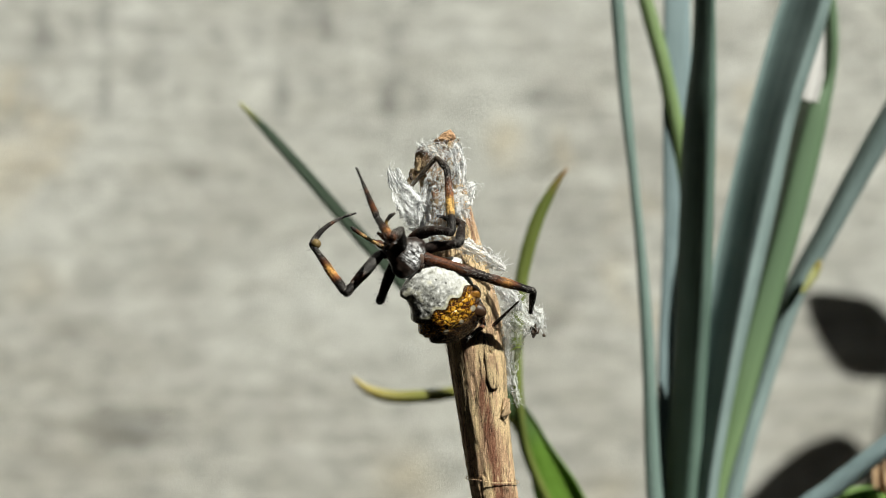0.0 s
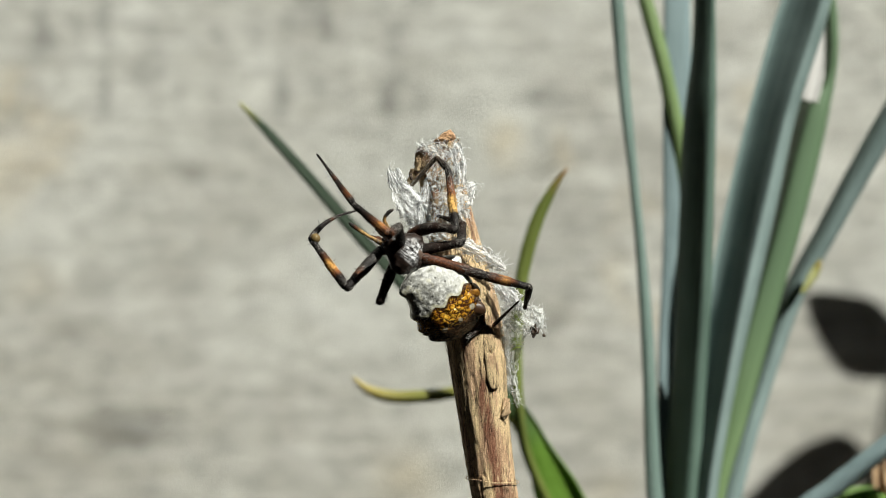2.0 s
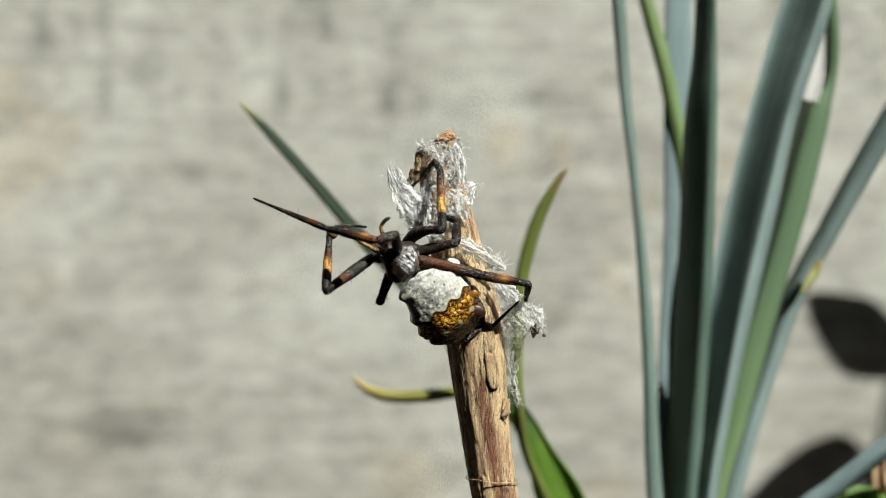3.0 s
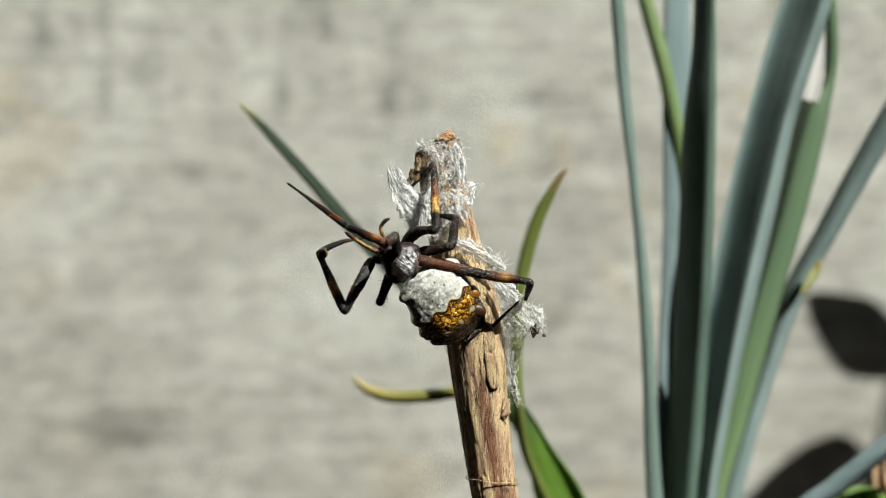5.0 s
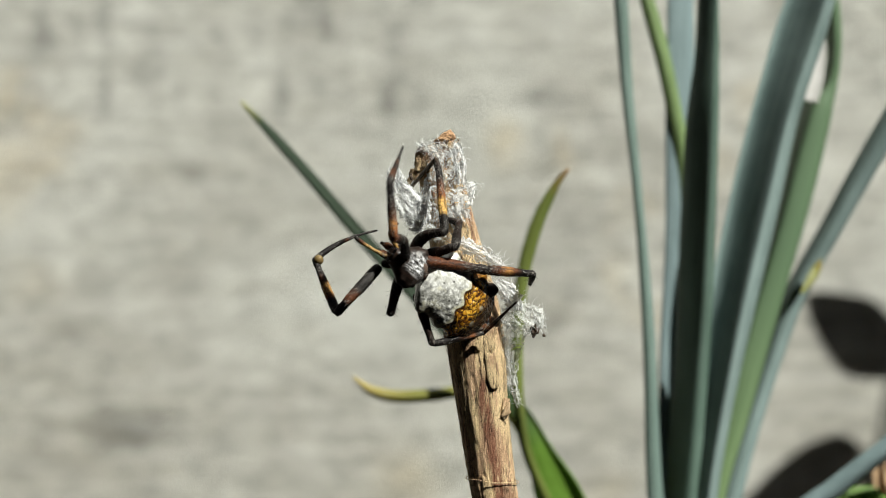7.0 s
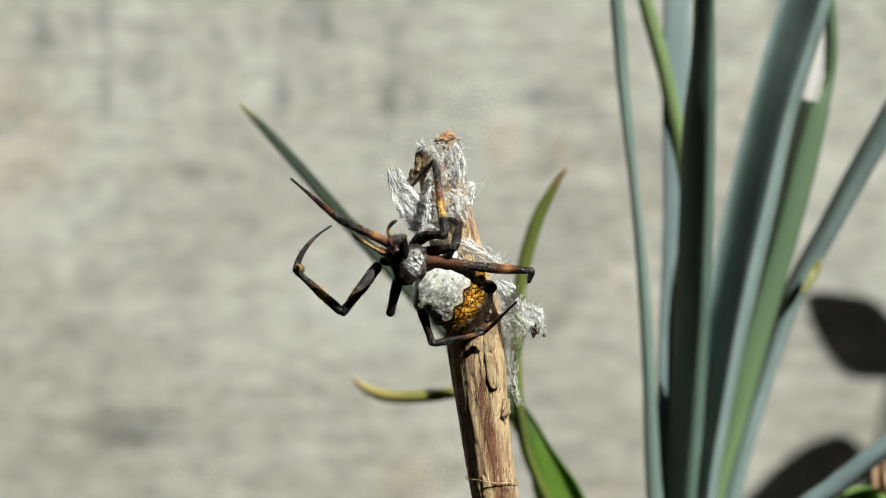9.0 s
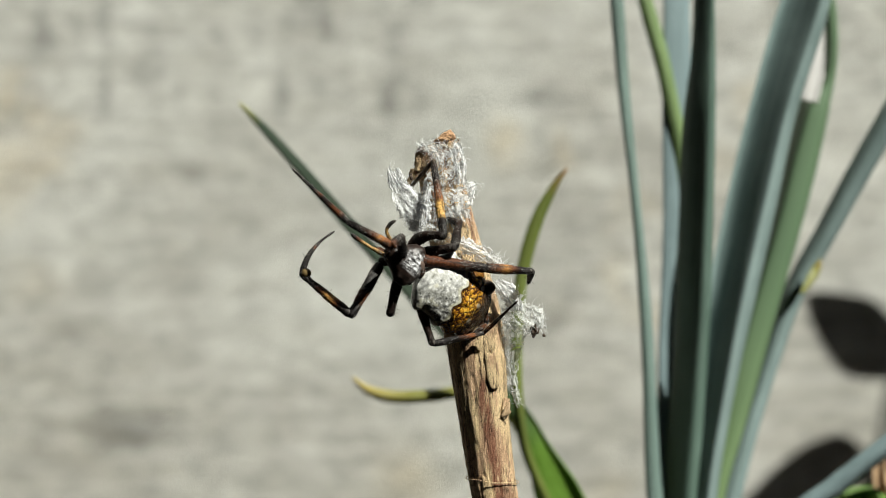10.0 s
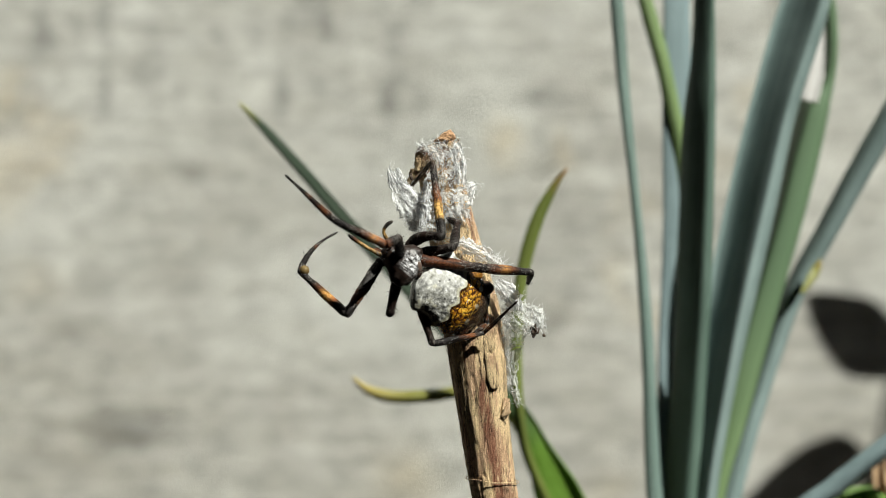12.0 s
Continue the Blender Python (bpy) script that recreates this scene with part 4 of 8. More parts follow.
def build_thread():
    """A fine thread tied round the stem."""
    i = min(range(len(STEM)), key=lambda k: abs(STEM[k][2] - 122.54))
    s = STEM[i]
    bm = bmesh.new()
    pts = []
    for k in range(49):
        a = 2 * math.pi * k / 48
        pts.append(mm((s[0] + math.cos(a) * s[3] * 1.13, s[1] + math.sin(a) * s[3] * 1.13, s[2] + 0.35 * math.cos(a + 2.4) + 0.06 * math.sin(5 * a))))
    tube(bm, pts, [0.00006] * 49, 6, cap=False)
    tagged(part("thread", bm, MAT["flake"]), "fine pale thread tied round the dead stem", "thread")


build_thread()
stem = build_stem()


# ---- silk ----
def silk_sheet(bm, base, rows, fold, ragged, seed, n=70, m=34):
    """A torn, wrinkled sheet of silk along rows of x, y, z, half width in mm, with frayed rims."""
    uv = bm.loops.layers.uv.get("UVMap") or bm.loops.layers.uv.new("UVMap")
    path = smooth_path(rows, n)
    long = sum((Vector(a[:3]) - Vector(b[:3])).length for a, b in zip(path, path[1:]))
    grid, where = [], {}
    for i, s in enumerate(path):
        f = i / (n - 1)
        line = []
        for k in range(m):
            u = 2 * k / (m - 1) - 1
            # torn ends: each strand of the sheet stops at its own length
            tear = 0.10 * noise.noise((u * 4.5, seed * 3.1, 0)) + 0.10 * noise.noise((u * 13, seed * 3.1, 4))
            g = max(0.0, min(1.0, f + tear * (2 * f - 1)))
            j = min(int(g * (n - 1)), n - 2)
            q = [a + (b - a) * (g * (n - 1) - j) for a, b in zip(path[j], path[j + 1])]
            way = (Vector(path[j + 1][:3]) - Vector(path[j][:3])).normalized()
            right = way.cross(Vector((0, 1, 0))).normalized()
            edge = 1 + ragged * (noise.noise((g * long * 0.9, math.copysign(2, u), seed)) + 0.7 * noise.noise((g * long * 3.1, math.copysign(5, u), seed)))
            w = max(0.06, q[3]) * (1 + (edge - 1) * abs(u) ** 2)
            crease = abs(noise.noise((u * 2.6 + 0.4 * g, g * long * 0.35, seed * 5))) + 0.5 * abs(noise.noise((u * 6.5, g * long * 0.8, seed * 5 + 9)))
            bow = 0.5 * (1 - u * u)
            crimp = noise.fractal((u * 1.7 + 0.4 * g, g * long * 0.55, seed * 7), 0.8, 2.2, 4)
            lift = fold * (0.9 * crease + bow + 0.8 * crimp) + 0.04 * noise.noise((u * 11, g * long * 2.2, seed))
            side = u + 0.10 * noise.noise((u * 5, g * long * 0.7, seed + 30))
            v = bm.verts.new((Vector(q[:3]) + right * (side * w) + Vector((0, -1, 0)) * lift) / 1000 - base)
            where[v] = ((u + 1) * max(0.4, q[3]), g * long)
            line.append(v)
        grid.append(line)
    for a, b in zip(grid, grid[1:]):
        for k in range(m - 1):
            f = bm.faces.new((a[k], a[k + 1], b[k + 1], b[k]))
            for loop in f.loops:
                loop[uv].uv = where[loop.vert]


def silk_strands(base, rows, fold, count, rng):
    """Narrow torn strands, twisted flat ribbons that lie over a sheet and fray past its rims."""
    bm = bmesh.new()
    uv = bm.loops.layers.uv.new("UVMap")
    path = smooth_path(rows, 40)
    for _ in range(count):
        i = rng.randrange(1, 38)
        s = path[i]
        way = (Vector(path[i + 1][:3]) - Vector(path[i - 1][:3])).normalized()
        right = way.cross(Vector((0, 1, 0))).normalized()
        off = rng.uniform(-0.95, 0.95)
        q = Vector(s[:3]) + right * (off * s[3]) + Vector((0, -1, 0)) * (fold * (1.1 - 0.5 * off * off) * rng.uniform(0.7, 1.3))
        d = (way * rng.choice((-1, 1)) + right * (rng.gauss(0, 0.5) + 0.2 * off)).normalized()
        size, wide = rng.uniform(0.8, 2.0) * (1.0 if abs(off) < 0.55 else 0.5), rng.choice((0.014, 0.02, 0.03, 0.04))
        bend, twist, roll = rng.gauss(0, 0.3), rng.gauss(0, 0.5), rng.uniform(0, 3)
        last = None
        for k in range(9):
            f = k / 8
            side = (Matrix.Rotation(roll + twist * k, 3, d) @ d.orthogonal()).normalized() * wide * (0.25 + 3 * f * (1 - f))
            row = [bm.verts.new((q - side) / 1000 - base), bm.verts.new((q + side) / 1000 - base)]
            if last:
                face = bm.faces.new((last[0], last[1], row[1], row[0]))
                for loop, (a, b) in zip(face.loops, ((0, 0), (1, 0), (1, 1), (0, 1))):
                    loop[uv].uv = (a * 0.3 + off, (f + b * 0.12) * size)
            last = row
            d = (Matrix.Rotation(bend + rng.gauss(0, 0.16), 3, "Y") @ d + Vector((0, rng.gauss(0, 0.10), 0))).normalized()
            q = q + d * size / 8
    return bm


def silk_threads(base, rows, fold, count, rng):
    """Fine threads drawn over a sheet, most along it, some looped, some fraying past its rim."""
    bm = bmesh.new()
    path = smooth_path(rows, 40)
    for _ in range(count):
        i = rng.randrange(1, 38)
        s = path[i]
        way = (Vector(path[i + 1][:3]) - Vector(path[i - 1][:3])).normalized()
        right = way.cross(Vector((0, 1, 0))).normalized()
        off = max(-0.95, min(0.95, rng.gauss(0, 0.6)))
        c = Vector(s[:3]) + right * (off * s[3]) + Vector((0, -1, 0)) * (fold * (0.5 + 0.9 * rng.random()) * max(0.2, 1.1 - off * off))
        kind = rng.random()
        size = rng.uniform(0.8, 2.2) if kind < 0.6 else rng.uniform(0.9, 1.8)
        size *= 1.0 if abs(off) < 0.55 else 0.5
        d = (way * rng.choice((-1, 1)) + right * rng.gauss(0, 0.6 if kind < 0.6 else 1.4)).normalized()
        bend = rng.gauss(0, 0.18) if kind < 0.6 else rng.choice((-1, 1)) * rng.uniform(0.15, 0.4)
        r = rng.choice((0.006, 0.008, 0.010, 0.014, 0.020))
        pts, q = [], c - d * size * 0.5
        for _ in range(10):
            pts.append(q / 1000 - base)
            d = (Matrix.Rotation(bend + rng.gauss(0, 0.12), 3, "Y") @ d + Vector((0, rng.gauss(0, 0.06), 0))).normalized()
            q = q + d * size / 10
        tube(bm, pts, [x * r / 1000 for x in (0.4, 0.8, 1, 1, 1, 1, 1, 0.9, 0.7, 0.3)], 3, cap=False)
    return bm


def build_silk():
    web = thing("silk_retreat", "torn white silk wrapped around the dead stem", "spider web", mm((5.04, 160, 147.41)))
    base = web.location.copy()
    rng = random.Random(4)
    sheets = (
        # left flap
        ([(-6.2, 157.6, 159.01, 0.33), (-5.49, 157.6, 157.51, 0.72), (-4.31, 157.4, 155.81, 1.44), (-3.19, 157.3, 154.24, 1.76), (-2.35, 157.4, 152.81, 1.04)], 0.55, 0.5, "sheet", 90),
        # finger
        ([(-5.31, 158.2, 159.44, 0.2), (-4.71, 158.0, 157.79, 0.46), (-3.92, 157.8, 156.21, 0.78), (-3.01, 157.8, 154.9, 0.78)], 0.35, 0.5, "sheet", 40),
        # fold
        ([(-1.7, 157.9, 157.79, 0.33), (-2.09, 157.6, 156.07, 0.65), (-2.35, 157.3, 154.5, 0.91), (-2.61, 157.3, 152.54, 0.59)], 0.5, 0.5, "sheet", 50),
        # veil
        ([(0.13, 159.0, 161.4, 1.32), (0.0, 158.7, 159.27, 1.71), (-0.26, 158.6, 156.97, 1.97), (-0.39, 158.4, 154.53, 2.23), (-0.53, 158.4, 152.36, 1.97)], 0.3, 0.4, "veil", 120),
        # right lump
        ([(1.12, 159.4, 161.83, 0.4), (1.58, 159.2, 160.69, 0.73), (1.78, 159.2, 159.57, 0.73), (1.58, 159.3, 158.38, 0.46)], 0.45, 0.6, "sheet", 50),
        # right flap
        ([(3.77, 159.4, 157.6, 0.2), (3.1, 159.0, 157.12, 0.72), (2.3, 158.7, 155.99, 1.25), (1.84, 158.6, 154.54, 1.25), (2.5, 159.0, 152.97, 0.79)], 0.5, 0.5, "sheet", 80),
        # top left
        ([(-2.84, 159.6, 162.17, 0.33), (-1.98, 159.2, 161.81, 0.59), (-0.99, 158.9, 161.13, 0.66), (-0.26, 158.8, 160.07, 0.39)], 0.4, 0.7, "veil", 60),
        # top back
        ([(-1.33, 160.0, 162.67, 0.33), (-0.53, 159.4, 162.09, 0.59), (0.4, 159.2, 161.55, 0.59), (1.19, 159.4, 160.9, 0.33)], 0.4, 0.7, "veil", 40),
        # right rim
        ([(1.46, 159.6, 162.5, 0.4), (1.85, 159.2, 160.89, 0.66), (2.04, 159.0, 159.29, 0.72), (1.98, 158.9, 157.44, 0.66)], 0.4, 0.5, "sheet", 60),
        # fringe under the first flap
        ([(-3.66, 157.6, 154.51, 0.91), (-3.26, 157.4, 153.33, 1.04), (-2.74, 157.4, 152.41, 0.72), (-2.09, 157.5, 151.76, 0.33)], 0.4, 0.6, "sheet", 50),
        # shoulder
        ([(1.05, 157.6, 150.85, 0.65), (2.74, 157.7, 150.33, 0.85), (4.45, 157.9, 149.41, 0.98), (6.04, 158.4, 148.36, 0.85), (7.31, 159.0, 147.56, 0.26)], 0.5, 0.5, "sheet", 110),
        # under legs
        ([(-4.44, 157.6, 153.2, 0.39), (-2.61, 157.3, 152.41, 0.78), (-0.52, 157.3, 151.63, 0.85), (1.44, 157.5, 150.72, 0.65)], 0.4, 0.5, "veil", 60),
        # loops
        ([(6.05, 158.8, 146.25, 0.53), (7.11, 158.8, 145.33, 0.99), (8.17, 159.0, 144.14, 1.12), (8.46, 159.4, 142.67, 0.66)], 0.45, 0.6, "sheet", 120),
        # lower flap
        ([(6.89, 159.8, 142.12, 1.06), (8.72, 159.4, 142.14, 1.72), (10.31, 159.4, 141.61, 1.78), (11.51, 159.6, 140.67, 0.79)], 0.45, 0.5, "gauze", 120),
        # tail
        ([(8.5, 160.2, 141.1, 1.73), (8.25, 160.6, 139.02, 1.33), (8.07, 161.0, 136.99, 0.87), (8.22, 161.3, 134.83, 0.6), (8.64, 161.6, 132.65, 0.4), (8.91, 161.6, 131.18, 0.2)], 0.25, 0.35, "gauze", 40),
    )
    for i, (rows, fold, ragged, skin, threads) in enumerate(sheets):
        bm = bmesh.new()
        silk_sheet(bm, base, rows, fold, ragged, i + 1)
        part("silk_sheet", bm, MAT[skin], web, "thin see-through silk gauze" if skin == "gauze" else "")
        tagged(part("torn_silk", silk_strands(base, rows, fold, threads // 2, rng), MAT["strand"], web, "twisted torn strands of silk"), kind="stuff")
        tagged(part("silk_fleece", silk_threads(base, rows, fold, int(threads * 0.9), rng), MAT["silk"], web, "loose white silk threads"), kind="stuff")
    # long frayed wisps
    for start, ways in (((-5.11, 158, 157.6), ((-14, 26), (-6, 30), (-18, 14), (-11, 22), (-3, 25), (-16, 20))), ((3.17, 159.5, 156.81), ((10, 12), (8, 4), (12, 7), (6, 14))), ((10.64, 159.5, 142.13), ((16, 4), (12, 18), (20, -8), (18, -24), (9, 22), (14, -30), (22, -16))), ((6.31, 158.5, 148.75), ((14, 10), (18, 4), (10, 14)))):
        bm = bmesh.new()
        a = Vector(start)
        for dx, dz in ways:
            for _ in range(3):
                d = Vector((dx * 0.066 + rng.gauss(0, 0.2), rng.gauss(0, 0.25), dz * 0.066 + rng.gauss(0, 0.2)))
                foot = a + Vector((rng.gauss(0, 0.35), rng.gauss(0, 0.2), rng.gauss(0, 0.35)))
                bend = Vector((rng.gauss(0, 0.25), 0, rng.gauss(0, 0.25)))
                pts = [(foot + d * f + bend * (4 * f * (1 - f))) / 1000 - base for f in (0, 0.25, 0.5, 0.75, 1)]
                tube(bm, pts, [0.00003, 0.00003, 0.000025, 0.00002, 0.000008], 3, cap=False)
        part("silk_wisp", bm, MAT["silk"], web)
    # dark crumb caught in the flap
    for at, size in (((10.69, 159.2, 140.43), 0.62), ((11.76, 159.4, 140.02), 0.28), ((-3.69, 159, 158.5), 0.4)):
        bm = bmesh.new()
        bmesh.ops.create_icosphere(bm, subdivisions=3, radius=size / 1000)
        for v in bm.verts:
            v.co *= 1 + 0.9 * noise.noise(v.co * 2600 + Vector((size, 0, 0)))
            v.co.y *= 0.6
            v.co.x *= 0.75
        part("crumb", bm, MAT["chaff"], web, "dark crumb of plant litter", smooth=False).location = mm(at) - base


build_silk()


# ---- the spider ----
BLACK, DARK, BROWN = (0.008, 0.006, 0.006), (0.026, 0.013, 0.009), (0.11, 0.038, 0.015)
AMBER, GREY, TAN = (0.58, 0.30, 0.085), (0.028, 0.024, 0.022), (0.42, 0.27, 0.12)


def band(bands, f):
    """Colour at the share f of a limb's length; bands: (share, colour) in order."""
    for (f0, c0), (f1, c1) in zip(bands, bands[1:]):
        if f <= f1:
            u = (f - f0) / max(f1 - f0, 1e-6)
            return tuple(a + (b - a) * u for a, b in zip(c0, c1))
    return bands[-1][1]


def limb(name, length, thick, bands, parent, bristles=40, bow=0.0, seed=1, label=""):
    """A limb segment along +Z from its joint, with bristles. length and thick (start, middle, end) in mm."""
    rng = random.Random(seed)
    bm = bmesh.new()
    n = 30
    fs = [i / (n - 1) for i in range(n)]
    length *= 1.03
    radii = [float(np.interp(f, (0, 0.03, 0.12, 0.45, 0.8, 0.95, 1), (thick[0] * 0.6, thick[0] * 0.9, thick[0], thick[1] * 1.1, thick[2] * 0.95, thick[2], thick[2] * 0.7))) / 2000 for f in fs]
    pts = [Vector((bow * 4 * f * (1 - f) / 1000, 0, f * length / 1000)) for f in fs]
    tube(bm, pts, radii, 12, [band(bands, f) for f in fs], rough=0.14)
    for _ in range(bristles):
        f = rng.uniform(0.04, 0.98)
        a = rng.uniform(0, 2 * math.pi)
        r = float(np.interp(f, fs, radii))
        out = Vector((math.cos(a), math.sin(a), 0))
        foot = Vector((bow * 4 * f * (1 - f) / 1000, 0, f * length / 1000)) + out * r * 0.8
        long = (rng.choice((0.12, 0.16, 0.2, 0.2, 0.25, 0.3)) if rng.random() < 0.93 else rng.uniform(0.45, 0.8)) / 1000
        tip = foot + (out + Vector((0, 0, rng.uniform(0.4, 0.9) if long > 0.0004 else rng.uniform(1.0, 2.5)))).normalized() * long
        c = band(bands, f)
        c = tuple(0.6 * x + 0.02 for x in c) if long > 0.0005 or rng.random() < 0.4 else (0.44, 0.43, 0.41)
        tube(bm, [foot, foot.lerp(tip, 0.5), tip], [0.000026, 0.00002, 0.000008], 3, [c] * 3, cap=False)
    return part(name, bm, MAT["limb"], parent, label)


def frame_from(rear, dorsal):
    """Axes of a body: Y to the rear, Z to the back's side."""
    y = Vector(rear).normalized()
    z = Vector(dorsal)
    z = (z - y * z.dot(y)).normalized()
    x = y.cross(z)
    return Matrix((x, y, z)).transposed().to_4x4()


def build_carapace(body):
    bm = bmesh.new()
    n, sides = 36, 40
    rings = []
    for i in range(n):
        f = -1 + 2 * i / (n - 1)
        w = float(np.interp(f, (-1, -0.9, -0.6, -0.3, 0.1, 0.5, 0.85, 1), (0.25, 0.95, 1.25, 1.7, 2.45, 2.55, 1.75, 0.4)))
        h = float(np.interp(f, (-1, -0.9, -0.6, -0.2, 0.2, 0.6, 0.9, 1), (0.3, 0.95, 1.3, 1.35, 1.3, 1.1, 0.7, 0.2)))
        ring = []
        for k in range(sides):
            a = 2 * math.pi * k / sides
            x, z = math.cos(a) * w, math.sin(a) * h * (1.0 if math.sin(a) > 0 else 0.75)
            if math.sin(a) > 0:
                z -= 0.30 * math.exp(-((x / 0.3) ** 2)) * math.exp(-(((f - 0.25) / 0.22) ** 2))
                z += 0.10 * math.cos(5 * math.atan2(x, f * 2.6 - 0.6)) * min(1, abs(x))
            p = Vector((x, f * 2.5, z))
            p *= 1 + 0.05 * noise.noise(p * 2.4)
            ring.append(bm.verts.new(p / 1000))
        rings.append(ring)
    for a, b in zip(rings, rings[1:]):
        for k in range(sides):
            bm.faces.new((a[k], a[(k + 1) % sides], b[(k + 1) % sides], b[k]))
    bm.faces.new(rings[0])
    bm.faces.new(rings[-1])
    shell = part("carapace", bm, MAT["carapace"], body, "dark carapace with silvery hairs")
    shell.matrix_local = frame_from((0.80, 0.22, -0.55), (0.05, -1, 0.25))
    for x, y, z, r in ((-0.3, -2.45, 0.75, 0.17), (0.3, -2.45, 0.75, 0.17), (-0.32, -2.1, 1.15, 0.18), (0.32, -2.1, 1.15, 0.18), (-0.85, -2.2, 0.6, 0.15), (0.85, -2.2, 0.6, 0.15), (-1.0, -1.9, 0.7, 0.15), (1.0, -1.9, 0.7, 0.15)):
        bm = bmesh.new()
        bmesh.ops.create_uvsphere(bm, u_segments=12, v_segments=8, radius=r / 1000)
        part("eye", bm, MAT["eye"], shell).location = mm((x, y, z))
    for x in (-0.5, 0.5):
        fang = limb("chelicera", 1.5, (0.85, 0.8, 0.4), [(0, DARK), (0.5, BROWN), (1, BLACK)], shell, 12, seed=3)
        fang.matrix_local = Matrix.Translation(mm((x, -2.2, -0.1))) @ pose(0, 0, 0, 115, 0, 0)
    return shell


def build_abdomen(body):
    bm = bmesh.new()
    n, sides = 72, 72
    rings = []
    for i in range(n):
        f = -1 + 2 * i / (n - 1)
        w = float(np.interp(f, (-1, -0.95, -0.8, -0.4, 0.0, 0.4, 0.7, 0.9, 1), (0.5, 1.9, 3.15, 3.75, 4.0, 3.9, 3.4, 2.2, 0.4)))
        h = float(np.interp(f, (-1, -0.9, -0.6, -0.1, 0.3, 0.7, 0.92, 1), (0.4, 1.4, 2.1, 2.5, 2.5, 2.0, 1.2, 0.3)))
        ring = []
        for k in range(sides):
            a = 2 * math.pi * k / sides
            x, z = math.cos(a), math.sin(a)
            side = abs(x) ** (6 if x > 0 else 3.5)
            bulge = sum((h * (1.0 if c < 0 else 0.55) if x > 0 else h * (1.0 if c < 0 else 0.5)) * math.exp(-(((f - c) / s) ** 2)) for c, s, h in ((-0.66, 0.14, 0.75), (0.02, 0.13, 0.75), (0.42, 0.13, 0.95), (0.75, 0.11, 0.9))) * side
            trim = 0.94 if x > 0 else 1.0 if f < -0.2 else 1 - 0.16 * min(1, (f + 0.2) / 0.3)
            p = Vector((x * (w * trim + bulge), f * 4.7 + 1.5 * max(0.0, f - 0.6), math.copysign(abs(z) ** 0.8, z) * h + (0.25 if x > 0 else 0.7) * side))
            dent = 0.10 * noise.noise(p * 1.1) + 0.05 * noise.noise(p * 3.0)
            for dx, dy in ((-0.8, -2.2), (0.8, -2.2), (-0.9, -0.6), (0.9, -0.6), (-0.7, 1.2), (0.7, 1.2)):
                if z > 0:
                    dent -= 0.16 * math.exp(-((p.x - dx) ** 2 + (p.y - dy) ** 2) / 0.05)
            p.z += dent if z > 0 else 0
            ring.append(bm.verts.new(p / 1000))
        rings.append(ring)
    for a, b in zip(rings, rings[1:]):
        for k in range(sides):
            bm.faces.new((a[k], a[(k + 1) % sides], b[(k + 1) % sides], b[k]))
    bm.faces.new(rings[0])
    bm.faces.new(rings[-1])
    belly = part("abdomen", bm, MAT["abdomen"], body, "abdomen with silver shield and amber black-netted rear")
    # rounded humps on the flank
    for at, size, tilt, skin, label in (((-3.1, 1.0, 0.8), (1.25, 1.0, 0.95), 20, "amber_hump", "rounded amber hump"), ((-2.6, 2.95, 0.95), (1.35, 0.95, 0.9), 35, "dark_hump", "dark brown hump"),
                                        ((3.1, 2.3, 0.6), (0.9, 0.6, 0.6), -25, "amber_hump", "rounded amber hump")):
        bm = bmesh.new()
        bmesh.ops.create_icosphere(bm, subdivisions=4, radius=1)
        for v in bm.verts:
            p = v.co * (1 + 0.12 * noise.noise(v.co * 1.5 + Vector(at)) + 0.03 * noise.noise(v.co * 6))
            v.co = Vector((p.x * size[0], p.y * size[1], p.z * size[2])) / 1000
        hump = part("hump", bm, MAT[skin], belly, label)
        hump.matrix_local = Matrix.Translation(mm(at)) @ pose(0, 0, 0, 0, 20, -tilt)
    for x in (-0.35, 0.35):
        nub = limb("spinneret", 0.9, (0.5, 0.45, 0.25), [(0, BROWN), (1, DARK)], belly, 8, seed=5)
        nub.matrix_local = Matrix.Translation(mm((x, 3.9, -0.9))) @ pose(0, 0, 0, -100, 0, 0)
    return belly


LEGS = {}


def build_leg(key, body, lengths, thick, tones, seed, bow=0.0):
    """femur > tibia, metatarsus, tarsus; lengths in mm."""
    names = ("leg", "patella", "tibia", "metatarsus") if key == "left_first" else ("leg", "tibia", "metatarsus", "tarsus")
    pieces = []
    for i, size in enumerate(lengths):
        t0, t1 = thick[i], thick[i + 1]
        ob = limb(names[i], size, (t0, (t0 + t1) / 2 + (0.06 if i < 2 else 0), t1), tones[i], body if i == 0 else pieces[0], 230 if i < 2 else 110, bow=bow if i == (0 if len(lengths) == 4 else 2) else 0.0, seed=seed * 7 + i)
        pieces.append(ob)
    LEGS[key] = pieces


